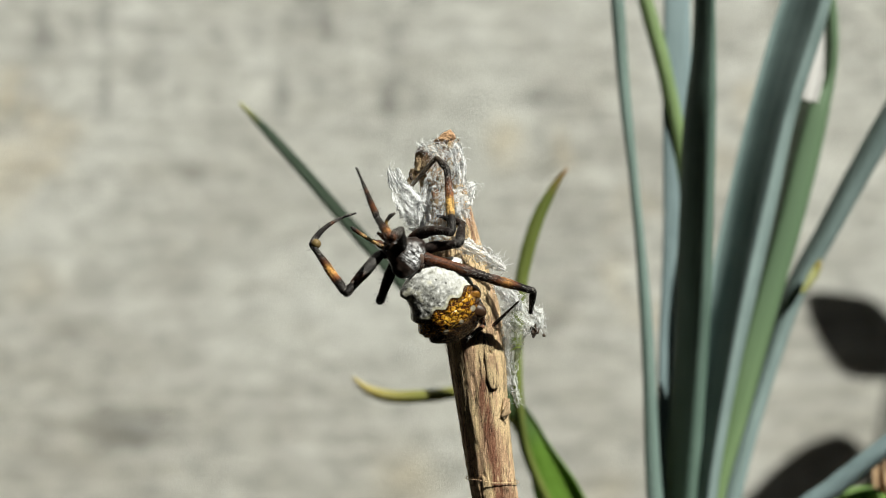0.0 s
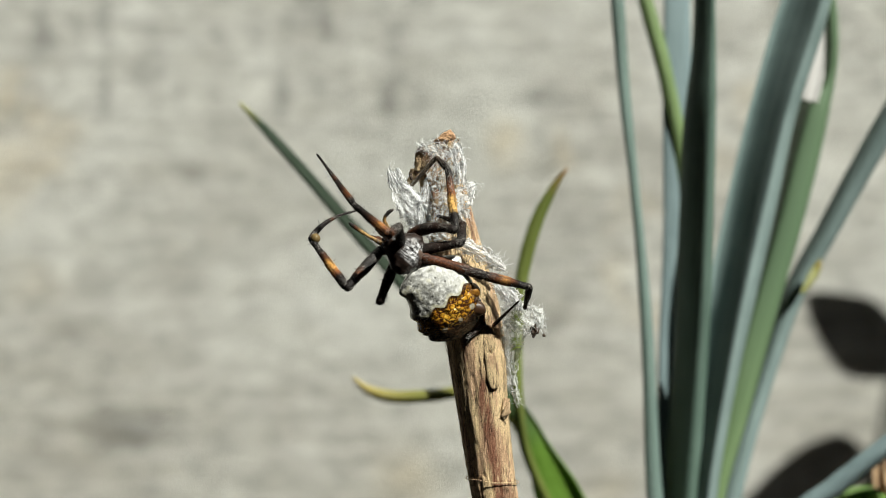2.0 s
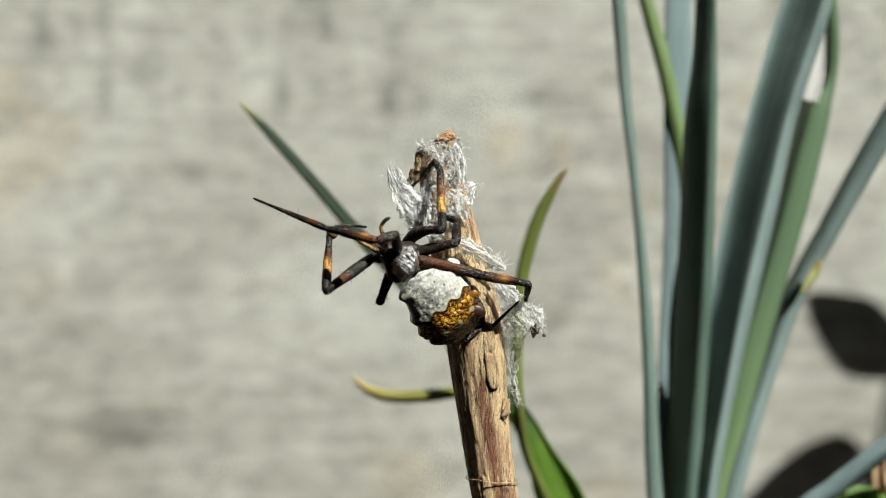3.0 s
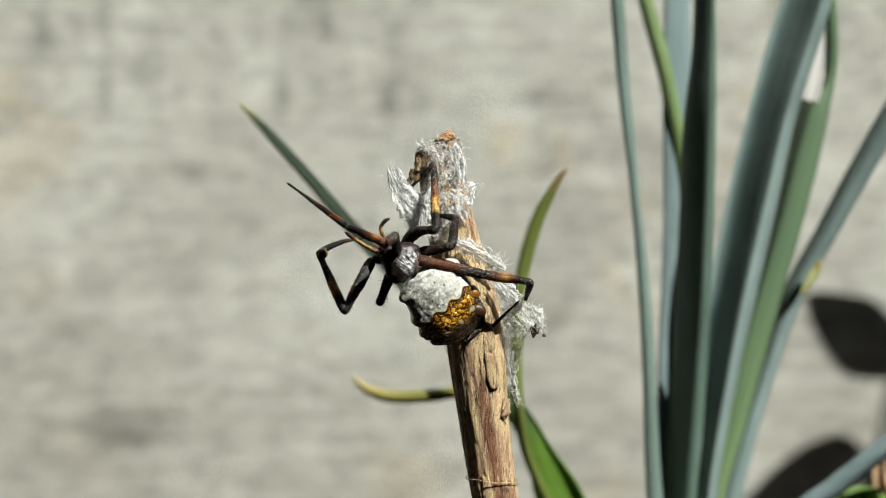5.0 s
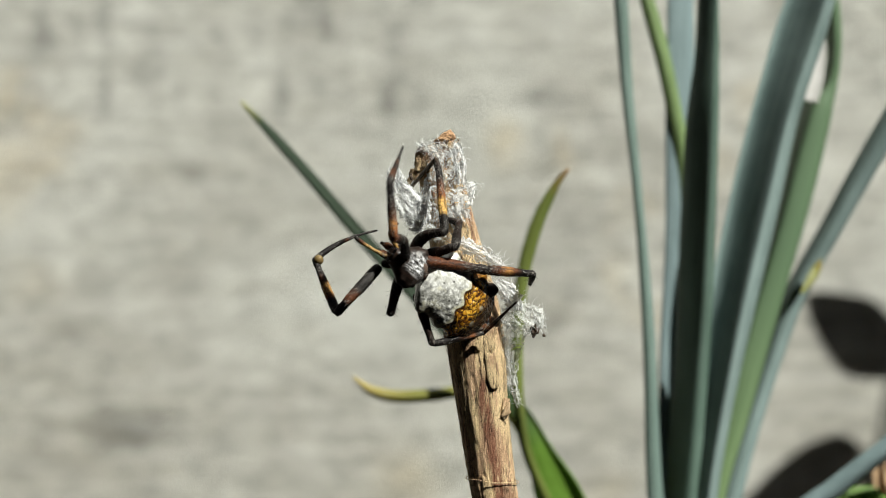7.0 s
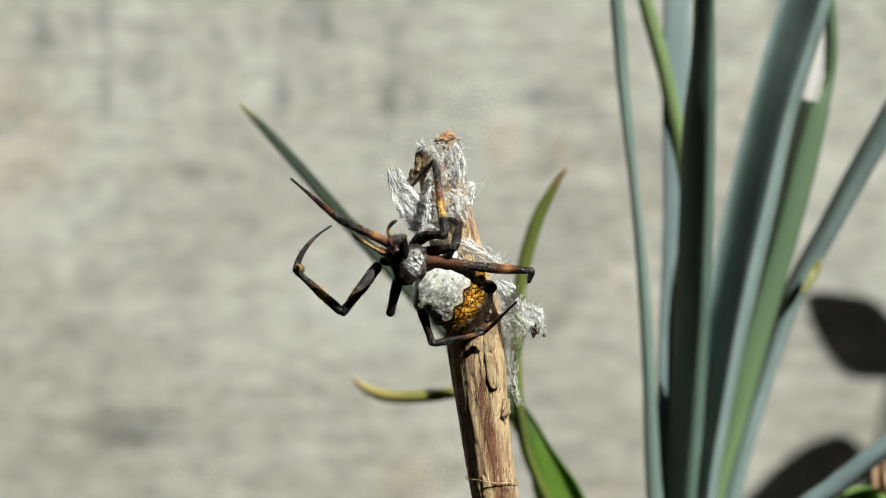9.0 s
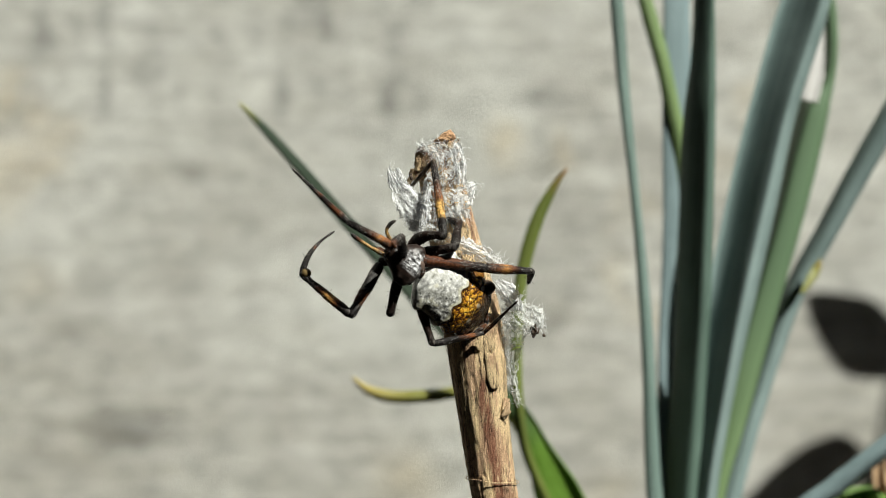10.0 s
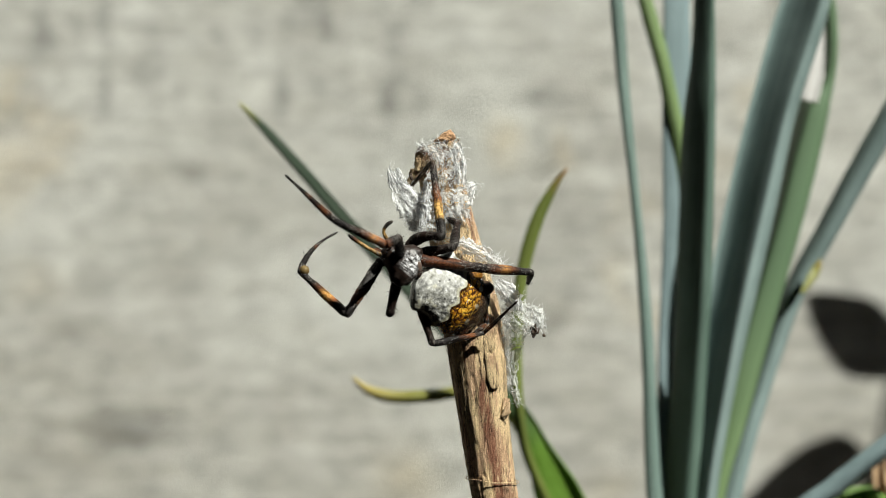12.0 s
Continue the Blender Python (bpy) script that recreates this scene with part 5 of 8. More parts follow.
spider = thing("orb_spider", "spider with silver and amber abdomen clinging to the stem", "spider", mm((-4.47, 152, 149.48)))
carapace = build_carapace(spider)
abdomen = build_abdomen(spider)
waist = bmesh.new()
tube(waist, [mm((1.3, 0.5, -1.0)), mm((2.1, 0.8, -1.5))], [0.0007, 0.0007], 12, [DARK, DARK])
part("waist", waist, MAT["limb"], spider)
for base, elbow, tip, tones, seed in (
        ((-1.7, -0.6, 0.5), (-3.4, -1.2, 1.4), (-5.7, -1.4, 3.0), [(0, (0.34, 0.19, 0.06)), (0.5, (0.50, 0.32, 0.12)), (0.6, BROWN), (0.8, GREY), (1, GREY)], 21),
        ((-0.7, -0.6, 1.3), (-1.8, -1.2, 3.1), (-0.8, -1.5, 4.5), [(0, (0.36, 0.20, 0.06)), (0.4, (0.50, 0.30, 0.10)), (0.55, GREY), (0.8, GREY), (1, (0.16, 0.14, 0.12))], 22)):
    a, b, c = mm(base), mm(elbow), mm(tip)
    bm = bmesh.new()
    pts = smooth_path([a, b, b.lerp(c, 0.6) + mm((-0.25, 0, 0.1)), c], 20)
    tube(bm, pts, [float(np.interp(i, (0, 8, 15, 19), (0.27, 0.19, 0.25, 0.12))) / 1000 for i in range(20)], 10, [band(tones, i / 19) for i in range(20)], rough=0.15)
    part("pedipalp", bm, MAT["limb"], spider)

RUST, GOLD = (0.27, 0.095, 0.03), (0.64, 0.38, 0.115)
FRONT = ([(0, DARK), (0.5, GREY), (1, DARK)], [(0, GREY), (0.6, GREY), (1, BROWN)], [(0, BROWN), (0.12, RUST), (0.24, (0.40, 0.18, 0.055)), (0.34, BROWN), (0.55, DARK), (0.75, BLACK), (1, BLACK)],
         [(0, BLACK), (0.08, BLACK), (0.14, BROWN), (0.24, BROWN), (0.32, DARK), (0.44, BLACK), (0.5, BROWN), (0.58, BLACK), (1, BLACK)])
BENT = ([(0, BLACK), (0.1, BLACK), (0.2, (0.03, 0.028, 0.027)), (0.5, (0.03, 0.028, 0.027)), (0.62, BROWN), (0.72, BROWN), (0.8, BLACK), (1, BLACK)], [(0, BLACK), (0.2, BLACK), (0.28, RUST), (0.36, AMBER), (0.44, AMBER), (0.55, BROWN), (0.7, BLACK), (1, BLACK)],
        [(0, BROWN), (0.06, BLACK), (0.5, BLACK), (0.56, BROWN), (0.6, BLACK), (1, BLACK)])
INNER = ([(0, RUST), (0.15, BROWN), (0.4, GREY), (0.65, DARK), (1, BLACK)], [(0, BLACK), (0.24, BLACK), (0.30, GOLD), (0.48, GOLD), (0.55, RUST), (0.75, BROWN), (0.85, BLACK), (1, BLACK)],
         [(0, BLACK), (0.6, DARK), (1, (0.16, 0.12, 0.085))], [(0, (0.16, 0.12, 0.085)), (1, (0.30, 0.25, 0.19))])
DUSKY = ([(0, DARK), (0.3, GREY), (0.7, DARK), (1, BLACK)], [(0, BLACK), (1, DARK)], [(0, DARK), (1, BLACK)], [(0, BLACK), (1, BLACK)])
LONG = ([(0, (0.05, 0.018, 0.010)), (0.3, (0.13, 0.042, 0.017)), (0.6, (0.095, 0.034, 0.014)), (0.8, DARK), (1, BLACK)], [(0, BLACK), (0.25, BROWN), (0.42, (0.42, 0.20, 0.06)), (0.55, BROWN), (0.7, BLACK), (1, BLACK)], [(0, BLACK), (1, BLACK)])
REAR = ([(0, DARK), (0.4, BROWN), (0.7, DARK), (1, BLACK)], [(0, BLACK), (0.45, BLACK), (0.62, BROWN), (0.75, RUST), (0.85, BLACK), (1, BLACK)], [(0, RUST), (0.22, BROWN), (0.34, DARK), (1, BLACK)])
build_leg("left_first", spider, (5, 2.2, 6, 10.39), (1.05, 0.95, 1.0, 0.8, 0.3), FRONT, 1)
build_leg("left_second", spider, (7.35, 7.7, 8.78), (1.25, 1.05, 0.75, 0.28), BENT, 2, bow=-0.8)
build_leg("left_third", spider, (4.88, 6.5, 5.02), (1.2, 0.95, 0.7, 0.35), DUSKY[:3], 3)
build_leg("left_fourth", spider, (6.02, 6.66, 5.73), (1.05, 0.85, 0.5, 0.24), REAR, 4)
build_leg("right_first", spider, (6.3, 8.56, 2.21, 4.68), (1.4, 1.0, 0.82, 0.55, 0.4), INNER, 5, bow=-0.9)
build_leg("right_second", spider, (6.5, 5.22, 3.53), (1.25, 1.05, 0.85, 0.4), DUSKY[:3], 6)
build_leg("right_third", spider, (7.97, 6.06, 3.45), (1.38, 1.15, 0.85, 0.5), LONG, 7)
build_leg("right_fourth", spider, (5.8, 2.97, 2.97), (1.0, 0.85, 0.6, 0.3), REAR, 8)

for reach in ((-0.68, -0.5, 1.47), (-2.56, 1, 0), (-0.9, 0.88, -0.85), (-0.15, 0.12, 0.83), (0.19, 0.65, 0.22), (1.71, 0.55, -0.24)):
    hip = mm(reach)
    bm = bmesh.new()
    tube(bm, [hip * 0.15, hip * 0.45, hip * 0.8, hip * 1.05], [0.00055, 0.00062, 0.0006, 0.0004], 14, [DARK, BROWN, DARK, BLACK], rough=0.15)
    part("coxa", bm, MAT["limb"], spider)

# swollen pale hip of the long leg
bm = bmesh.new()
bmesh.ops.create_icosphere(bm, subdivisions=4, radius=1)
for v in bm.verts:
    p = v.co * (1 + 0.1 * noise.noise(v.co * 2))
    v.co = Vector((p.x * 0.62, p.y * 0.6, p.z * 0.95)) / 1000
hip = part("coxa", bm, MAT["hip"], spider, "smooth greyish brown hip")
hip.matrix_local = pose(0.00175, 0.0002, -0.00035, 0, -18, 0)

# bead hanging at the joint of the bent leg
bm = bmesh.new()
bmesh.ops.create_uvsphere(bm, u_segments=16, v_segments=12, radius=0.00058)
droplet = part("droplet", bm, MAT["bead"], LEGS["left_second"][0], "small amber droplet at the joint")


# ---- movement ----
STEPS = {}


def step(key, t, *joints):
    """Where a leg's joints are at t seconds, from hip to tip, in mm."""
    STEPS.setdefault(key, []).append((t, [mm(j) for j in joints]))


def stand(t, at, turn):
    """Where the body is at t seconds, and how far the abdomen has swung in degrees."""
    STEPS.setdefault("body", []).append((t, mm(at), turn))


def segment_poses(rows, i):
    """Poses of a leg's i-th segment, turned from row to row by the shortest way."""
    out, q, last = [], None, None
    for t, joints in rows:
        way = (joints[i + 1] - joints[i]).normalized()
        q = Vector((0, 0, 1)).rotation_difference(way) if q is None else last.rotation_difference(way) @ q
        last = way
        out.append((t, Matrix.LocRotScale(joints[i], q, None)))
    return out


def motions():
    stand(0, (-4.47, 152, 149.48), 0)
    stand(0.1, (-4.5, 152, 149.54), 0)
    stand(0.2, (-4.53, 152, 149.59), 0)
    stand(0.3, (-4.56, 152, 149.65), 0)
    stand(0.4, (-4.57, 152, 149.69), 0)
    stand(0.6, (-4.6, 152, 149.76), 0)
    stand(1, (-4.65, 152, 149.91), 0)
    stand(1.6, (-4.65, 152, 149.91), 0)
    stand(2, (-4.65, 152, 149.91), 0)
    stand(2.2, (-4.73, 152, 149.48), 0)
    stand(2.3, (-4.78, 152, 149.26), 0)
    stand(2.4, (-4.82, 152, 149.04), 0)
    stand(2.5, (-4.86, 152, 149.04), -0.5)
    stand(2.6, (-4.91, 152, 149.04), -1)
    stand(2.7, (-4.95, 152, 149.04), -1.5)
    stand(2.8, (-4.99, 152, 149.04), -2)
    stand(2.9, (-5.02, 152, 149.02), -2)
    stand(3, (-5.04, 152, 149), -2)
    stand(3.2, (-5.08, 152, 148.96), -2)
    stand(4, (-4.99, 152, 149), -2.5)
    stand(4.8, (-4.91, 152, 149.04), -3)
    stand(5, (-5.08, 152, 148.91), -3)
    stand(5.2, (-5.25, 152, 148.78), -3)
    stand(5.4, (-5.28, 152, 148.78), -3)
    stand(5.6, (-5.3, 152, 148.78), -3)
    stand(5.8, (-5.32, 152, 148.78), -3)
    stand(6, (-5.34, 152, 148.78), -3)
    stand(6.1, (-4.99, 152, 148.78), -4)
    stand(6.2, (-4.65, 152, 148.78), -5)
    stand(6.3, (-3.78, 152, 148.78), -12)
    stand(6.4, (-4.13, 152, 148.09), -24)
    stand(6.5, (-4.47, 152, 147.74), -24)
    stand(6.6, (-3.43, 152, 148.26), -24)
    stand(6.7, (-3.82, 152, 148.26), -24)
    stand(6.8, (-4.21, 152, 148.26), -24)
    stand(6.85, (-4.18, 152, 148.3), -24)
    stand(6.9, (-4.15, 152, 148.33), -24)
    stand(7, (-4.08, 152, 148.39), -24)
    stand(7.1, (-4.02, 152, 148.46), -24)
    stand(7.2, (-3.95, 152, 148.52), -24)
    stand(8, (-4.08, 152, 148.61), -24)
    stand(8.8, (-4.21, 152, 148.7), -24)
    stand(9, (-4.25, 152, 148.69), -24)
    stand(9.4, (-4.31, 152, 148.68), -24)
    stand(10, (-4.41, 152, 148.67), -24)
    stand(10.6, (-4.51, 152, 148.65), -24)
    stand(11.2, (-4.6, 152, 148.63), -24)
    stand(11.6, (-4.67, 152, 148.62), -24)
    stand(12, (-4.73, 152, 148.61), -24)
    step("left_first", 0, (-4.46, 151.5, 150.11), (-4.56, 146.89, 152.05), (-5.53, 145.15, 151.13), (-7.17, 150.51, 153.26), (-9.99, 158.47, 159.31))
    step("left_first", 0.1, (-4.49, 151.5, 150.17), (-4.59, 146.89, 152.11), (-5.56, 145.15, 151.18), (-6.82, 150.08, 154.37), (-8.03, 158.86, 159.78))
    step("left_first", 0.2, (-4.52, 151.5, 150.22), (-4.62, 146.89, 152.16), (-5.59, 145.15, 151.23), (-8.05, 147.41, 156.22), (-9.81, 155.42, 162.6))
    step("left_first", 0.3, (-4.54, 151.5, 150.28), (-4.65, 146.89, 152.22), (-5.62, 145.15, 151.29), (-8.88, 146, 156.25), (-12.5, 153.52, 162.44))
    step("left_first", 0.4, (-4.55, 151.5, 150.32), (-4.66, 146.89, 152.26), (-6.02, 145.21, 151.86), (-9.55, 145.94, 156.66), (-13.87, 153.22, 162.68))
    step("left_first", 0.6, (-4.58, 151.5, 150.39), (-4.69, 146.89, 152.32), (-5.86, 145.16, 151.63), (-9.77, 145.73, 156.15), (-14.59, 152.52, 162.36))
    step("left_first", 1, (-4.63, 151.5, 150.54), (-4.74, 146.89, 152.47), (-5.7, 145.15, 151.54), (-9.88, 146.03, 155.75), (-14.4, 153.38, 161.55))
    step("left_first", 1.6, (-4.63, 151.5, 150.54), (-4.74, 146.89, 152.47), (-5.7, 145.15, 151.54), (-10.1, 146.8, 155.27), (-14.68, 154.35, 160.75))
    step("left_first", 2, (-4.63, 151.5, 150.54), (-4.74, 146.89, 152.47), (-5.7, 145.15, 151.54), (-9.61, 148.38, 154.75), (-14.25, 155.56, 160.65))
    step("left_first", 2.2, (-4.71, 151.5, 150.11), (-4.81, 146.89, 152.05), (-5.78, 145.15, 151.13), (-9.64, 148.81, 153.91), (-14.99, 155.73, 159.51))
    step("left_first", 2.3, (-4.76, 151.5, 149.89), (-4.86, 146.9, 151.84), (-6.09, 145.24, 151.08), (-11.14, 146.21, 154.17), (-16.95, 153.51, 158.75))
    step("left_first", 2.4, (-4.8, 151.5, 149.67), (-4.9, 146.9, 151.63), (-6.81, 145.95, 151.08), (-12.11, 147.78, 153.2), (-20.54, 152.2, 157.38))
    step("left_first", 2.5, (-4.84, 151.5, 149.67), (-5.32, 146.98, 151.75), (-7.24, 145.97, 151.39), (-12.53, 146.79, 154.11), (-21.43, 149.9, 158.47))
    step("left_first", 2.6, (-4.89, 151.5, 149.67), (-5.81, 147.13, 151.92), (-7.76, 146.14, 151.66), (-13.05, 145.89, 154.49), (-21.88, 148.85, 159.09))
    step("left_first", 2.7, (-4.93, 151.5, 149.67), (-6.35, 147.34, 152.06), (-8.33, 146.41, 151.83), (-13.71, 146.9, 154.44), (-21.74, 152.03, 158.59))
    step("left_first", 2.8, (-4.97, 151.5, 149.67), (-5.9, 147.06, 151.77), (-7.88, 146.23, 151.28), (-13.45, 147.66, 153.03), (-22.01, 151.55, 157.43))
    step("left_first", 2.9, (-5, 151.5, 149.65), (-5.1, 146.9, 151.61), (-6.69, 145.58, 150.85), (-12.3, 147.08, 152.35), (-21.2, 150.72, 156.28))
    step("left_first", 3, (-5.02, 151.5, 149.63), (-5.11, 146.9, 151.59), (-7.06, 146.14, 150.9), (-12.56, 148.14, 152.2), (-21.03, 153.13, 155.58))
    step("left_first", 3.2, (-5.06, 151.5, 149.59), (-5.15, 146.9, 151.55), (-7.09, 146.11, 150.87), (-12.56, 148.19, 152.2), (-21.31, 152.66, 155.57))
    step("left_first", 4, (-4.97, 151.5, 149.63), (-5.07, 146.9, 151.59), (-6.03, 145.15, 150.67), (-11.47, 147.16, 152.18), (-19.36, 152.49, 156.36))
    step("left_first", 4.8, (-4.89, 151.5, 149.67), (-4.99, 146.9, 151.63), (-5.95, 145.15, 150.71), (-10.57, 148.67, 152.21), (-17.68, 154.37, 157.21))
    step("left_first", 5, (-5.06, 151.5, 149.54), (-5.15, 146.9, 151.5), (-6.11, 145.15, 150.58), (-10.34, 149.01, 152.39), (-17.45, 154.75, 157.33))
    step("left_first", 5.2, (-5.23, 151.5, 149.41), (-5.32, 146.9, 151.38), (-6.28, 145.15, 150.46), (-11.45, 147.99, 151.53), (-19.91, 151.33, 156.56))
    step("left_first", 5.4, (-5.26, 151.5, 149.41), (-5.35, 146.9, 151.38), (-6.31, 145.15, 150.46), (-11.15, 148.57, 151.35), (-19.51, 152.89, 155.76))
    step("left_first", 5.6, (-5.28, 151.5, 149.41), (-5.37, 146.9, 151.38), (-6.32, 145.15, 150.46), (-10.37, 149.52, 151.2), (-19.08, 152.37, 156.09))
    step("left_first", 5.8, (-5.3, 151.5, 149.41), (-5.39, 146.9, 151.38), (-6.34, 145.15, 150.46), (-10.7, 149.25, 150.93), (-18.79, 153.4, 155.95))
    step("left_first", 6, (-5.32, 151.5, 149.41), (-5.4, 146.9, 151.38), (-6.36, 145.15, 150.46), (-11.01, 148.91, 150.92), (-19.51, 152.21, 155.9))
    step("left_first", 6.1, (-4.97, 151.5, 149.41), (-5.07, 146.9, 151.38), (-6.03, 145.15, 150.46), (-10.74, 148.81, 151.1), (-18.86, 152.61, 156.36))
    step("left_first", 6.2, (-4.63, 151.5, 149.41), (-4.74, 146.9, 151.38), (-5.7, 145.15, 150.46), (-10.47, 148.55, 151.77), (-18.64, 152.34, 156.95))
    step("left_first", 6.3, (-3.77, 151.5, 149.41), (-3.9, 146.9, 151.38), (-4.87, 145.16, 150.46), (-10.03, 146.85, 147.9), (-16.88, 154.37, 150))
    step("left_first", 6.4, (-4.12, 151.5, 148.72), (-4.24, 146.91, 150.71), (-5.21, 145.16, 149.8), (-10.52, 147.95, 149.66), (-16.07, 155.98, 153.2))
    step("left_first", 6.5, (-4.46, 151.5, 148.38), (-4.56, 146.92, 150.37), (-5.53, 145.16, 149.47), (-7.19, 150.89, 148.8), (-11.73, 160.03, 150.73))
    step("left_first", 6.6, (-3.42, 151.5, 148.89), (-3.56, 146.91, 150.88), (-3.37, 145.19, 152.24), (-0.64, 145.61, 157.56), (3.28, 153.69, 162.8))
    step("left_first", 6.7, (-3.81, 151.5, 148.89), (-5.44, 151.18, 153.61), (-7.36, 151, 155.84), (-9.58, 150.41, 161.67), (-11.15, 158.01, 168.57))
    step("left_first", 6.8, (-4.2, 151.5, 148.89), (-8, 151.15, 154.19), (-10.5, 150.92, 155.64), (-14.53, 150.22, 160.23), (-22.29, 154.66, 165.53))
    step("left_first", 6.85, (-4.17, 151.5, 148.93), (-7.31, 149.52, 152.28), (-9.31, 148.61, 152.43), (-13.85, 145.95, 155.31), (-20.69, 153.24, 158.13))
    step("left_first", 6.9, (-4.14, 151.5, 148.96), (-4.25, 146.91, 150.94), (-5.23, 145.16, 150.03), (-9.32, 149.03, 147.96), (-14.13, 158.22, 147.39))
    step("left_first", 7, (-4.07, 151.5, 149.02), (-4.19, 146.91, 151), (-5.23, 144.98, 151.14), (-5.67, 145.13, 157.12), (-4.54, 154.47, 161.54))
    step("left_first", 7.1, (-4.01, 151.5, 149.09), (-6.98, 151.26, 153.51), (-9.32, 151.08, 154.65), (-13.23, 150, 159.07), (-20.09, 153.36, 166.11))
    step("left_first", 7.2, (-3.94, 151.5, 149.15), (-7.27, 150.15, 152.63), (-9.37, 149.53, 152.85), (-14.41, 148.91, 156.03), (-23.59, 151.7, 160.04))
    step("left_first", 8, (-4.07, 151.5, 149.24), (-5.44, 147.38, 151.72), (-7.35, 146.3, 151.58), (-12.44, 147.3, 154.58), (-20.22, 152.6, 158.97))
    step("left_first", 8.8, (-4.2, 151.5, 149.33), (-4.31, 146.91, 151.3), (-5.28, 145.16, 150.38), (-10.54, 145.96, 153.16), (-16.7, 152.89, 157.85))
    step("left_first", 9, (-4.24, 151.5, 149.32), (-4.35, 146.91, 151.29), (-5.91, 145.49, 150.65), (-11.19, 146.81, 153.18), (-17.02, 154.05, 157.82))
    step("left_first", 9.4, (-4.3, 151.5, 149.31), (-4.41, 146.91, 151.28), (-5.38, 145.16, 150.36), (-10.45, 146.98, 153.01), (-16.89, 152.87, 158.64))
    step("left_first", 10, (-4.4, 151.5, 149.3), (-4.51, 146.91, 151.27), (-5.47, 145.16, 150.35), (-10.25, 147.78, 152.87), (-16.75, 153.26, 158.83))
    step("left_first", 10.6, (-4.5, 151.5, 149.28), (-4.6, 146.91, 151.25), (-5.57, 145.16, 150.34), (-10.75, 146.57, 153.01), (-17.03, 152.57, 158.71))
    step("left_first", 11.2, (-4.58, 151.5, 149.26), (-4.69, 146.91, 151.23), (-5.66, 145.16, 150.32), (-10.87, 147.07, 152.6), (-17.08, 153.05, 158.39))
    step("left_first", 11.6, (-4.65, 151.5, 149.25), (-4.76, 146.91, 151.22), (-5.72, 145.15, 150.31), (-10.97, 146.25, 153), (-17.37, 152.52, 158.26))
    step("left_first", 12, (-4.71, 151.5, 149.24), (-4.82, 146.91, 151.21), (-6.07, 145.28, 150.43), (-11.5, 145.41, 152.99), (-17.42, 152.25, 158.09))
    step("left_second", 0, (-7.03, 153, 149.47), (-10.53, 148.18, 145.18), (-14.62, 151.94, 150.52), (-10.28, 158.7, 154.07))
    step("left_second", 0.1, (-7.03, 153, 149.49), (-10.53, 148.14, 145.23), (-14.61, 151.92, 150.56), (-10.31, 158.7, 154.11))
    step("left_second", 0.2, (-7.03, 153, 149.51), (-10.53, 148.11, 145.28), (-14.61, 151.9, 150.61), (-10.34, 158.71, 154.15))
    step("left_second", 0.3, (-7.03, 153, 149.53), (-10.53, 148.08, 145.33), (-14.61, 151.88, 150.65), (-10.37, 158.71, 154.18))
    step("left_second", 0.4, (-7.03, 153, 149.54), (-10.52, 148.05, 145.39), (-14.61, 151.86, 150.69), (-10.39, 158.71, 154.22))
    step("left_second", 0.6, (-7.03, 153, 149.58), (-10.52, 147.99, 145.49), (-14.6, 151.83, 150.78), (-10.45, 158.72, 154.29))
    step("left_second", 1, (-7.03, 153, 149.65), (-10.51, 147.88, 145.7), (-14.6, 151.76, 150.95), (-10.56, 158.73, 154.44))
    step("left_second", 1.6, (-7.03, 153, 149.75), (-10.46, 147.89, 145.75), (-14.63, 151.6, 151.05), (-10.38, 158.52, 154.38))
    step("left_second", 2, (-7.03, 153, 149.82), (-10.43, 147.89, 145.78), (-14.66, 151.49, 151.12), (-10.26, 158.37, 154.34))
    step("left_second", 2.2, (-6.95, 153, 149.91), (-8.38, 147.55, 145.2), (-13.43, 150.29, 150.34), (-11.52, 158.24, 153.52))
    step("left_second", 2.3, (-7.03, 153, 149.65), (-10.02, 148.15, 145.01), (-14.13, 151.36, 150.69), (-11.05, 159.3, 152.82))
    step("left_second", 2.4, (-7.12, 153, 149.47), (-8.19, 148.55, 143.73), (-13.28, 149.63, 149.4), (-11.57, 157.73, 152.34))
    step("left_second", 2.5, (-7.3, 153, 149.04), (-10.71, 148.26, 144.58), (-13.65, 152.78, 150.09), (-9.09, 159.95, 152.28))
    step("left_second", 2.6, (-7.38, 153, 148.95), (-13.09, 149.37, 146.08), (-12.47, 154.34, 151.94), (-8.95, 162.38, 151.94))
    step("left_second", 2.7, (-7.38, 153, 149.13), (-12.45, 148.81, 145.84), (-11.5, 153.21, 152.1), (-8.62, 161.5, 151.93))
    step("left_second", 2.8, (-7.65, 153, 149.21), (-12.89, 149.05, 145.92), (-12.26, 153.94, 151.84), (-8.27, 161.73, 152.4))
    step("left_second", 2.9, (-7.65, 153, 149.13), (-12.82, 149.18, 145.57), (-12.7, 154, 151.58), (-8.73, 161.81, 152.21))
    step("left_second", 3, (-7.82, 153, 149.13), (-12.81, 149.1, 145.4), (-12.74, 153.34, 151.84), (-9.17, 161.33, 152.58))
    step("left_second", 3.2, (-7.99, 153, 149.13), (-12.44, 148.7, 145.16), (-12.76, 152.55, 151.83), (-7.71, 159.72, 152.19))
    step("left_second", 4, (-7.99, 153, 149.08), (-11.72, 148.79, 144.35), (-13.23, 152.47, 150.96), (-7.68, 159.2, 151.91))
    step("left_second", 4.8, (-7.99, 153, 149.04), (-11.03, 149.21, 143.53), (-13.69, 152.26, 150.09), (-7.65, 158.44, 151.63))
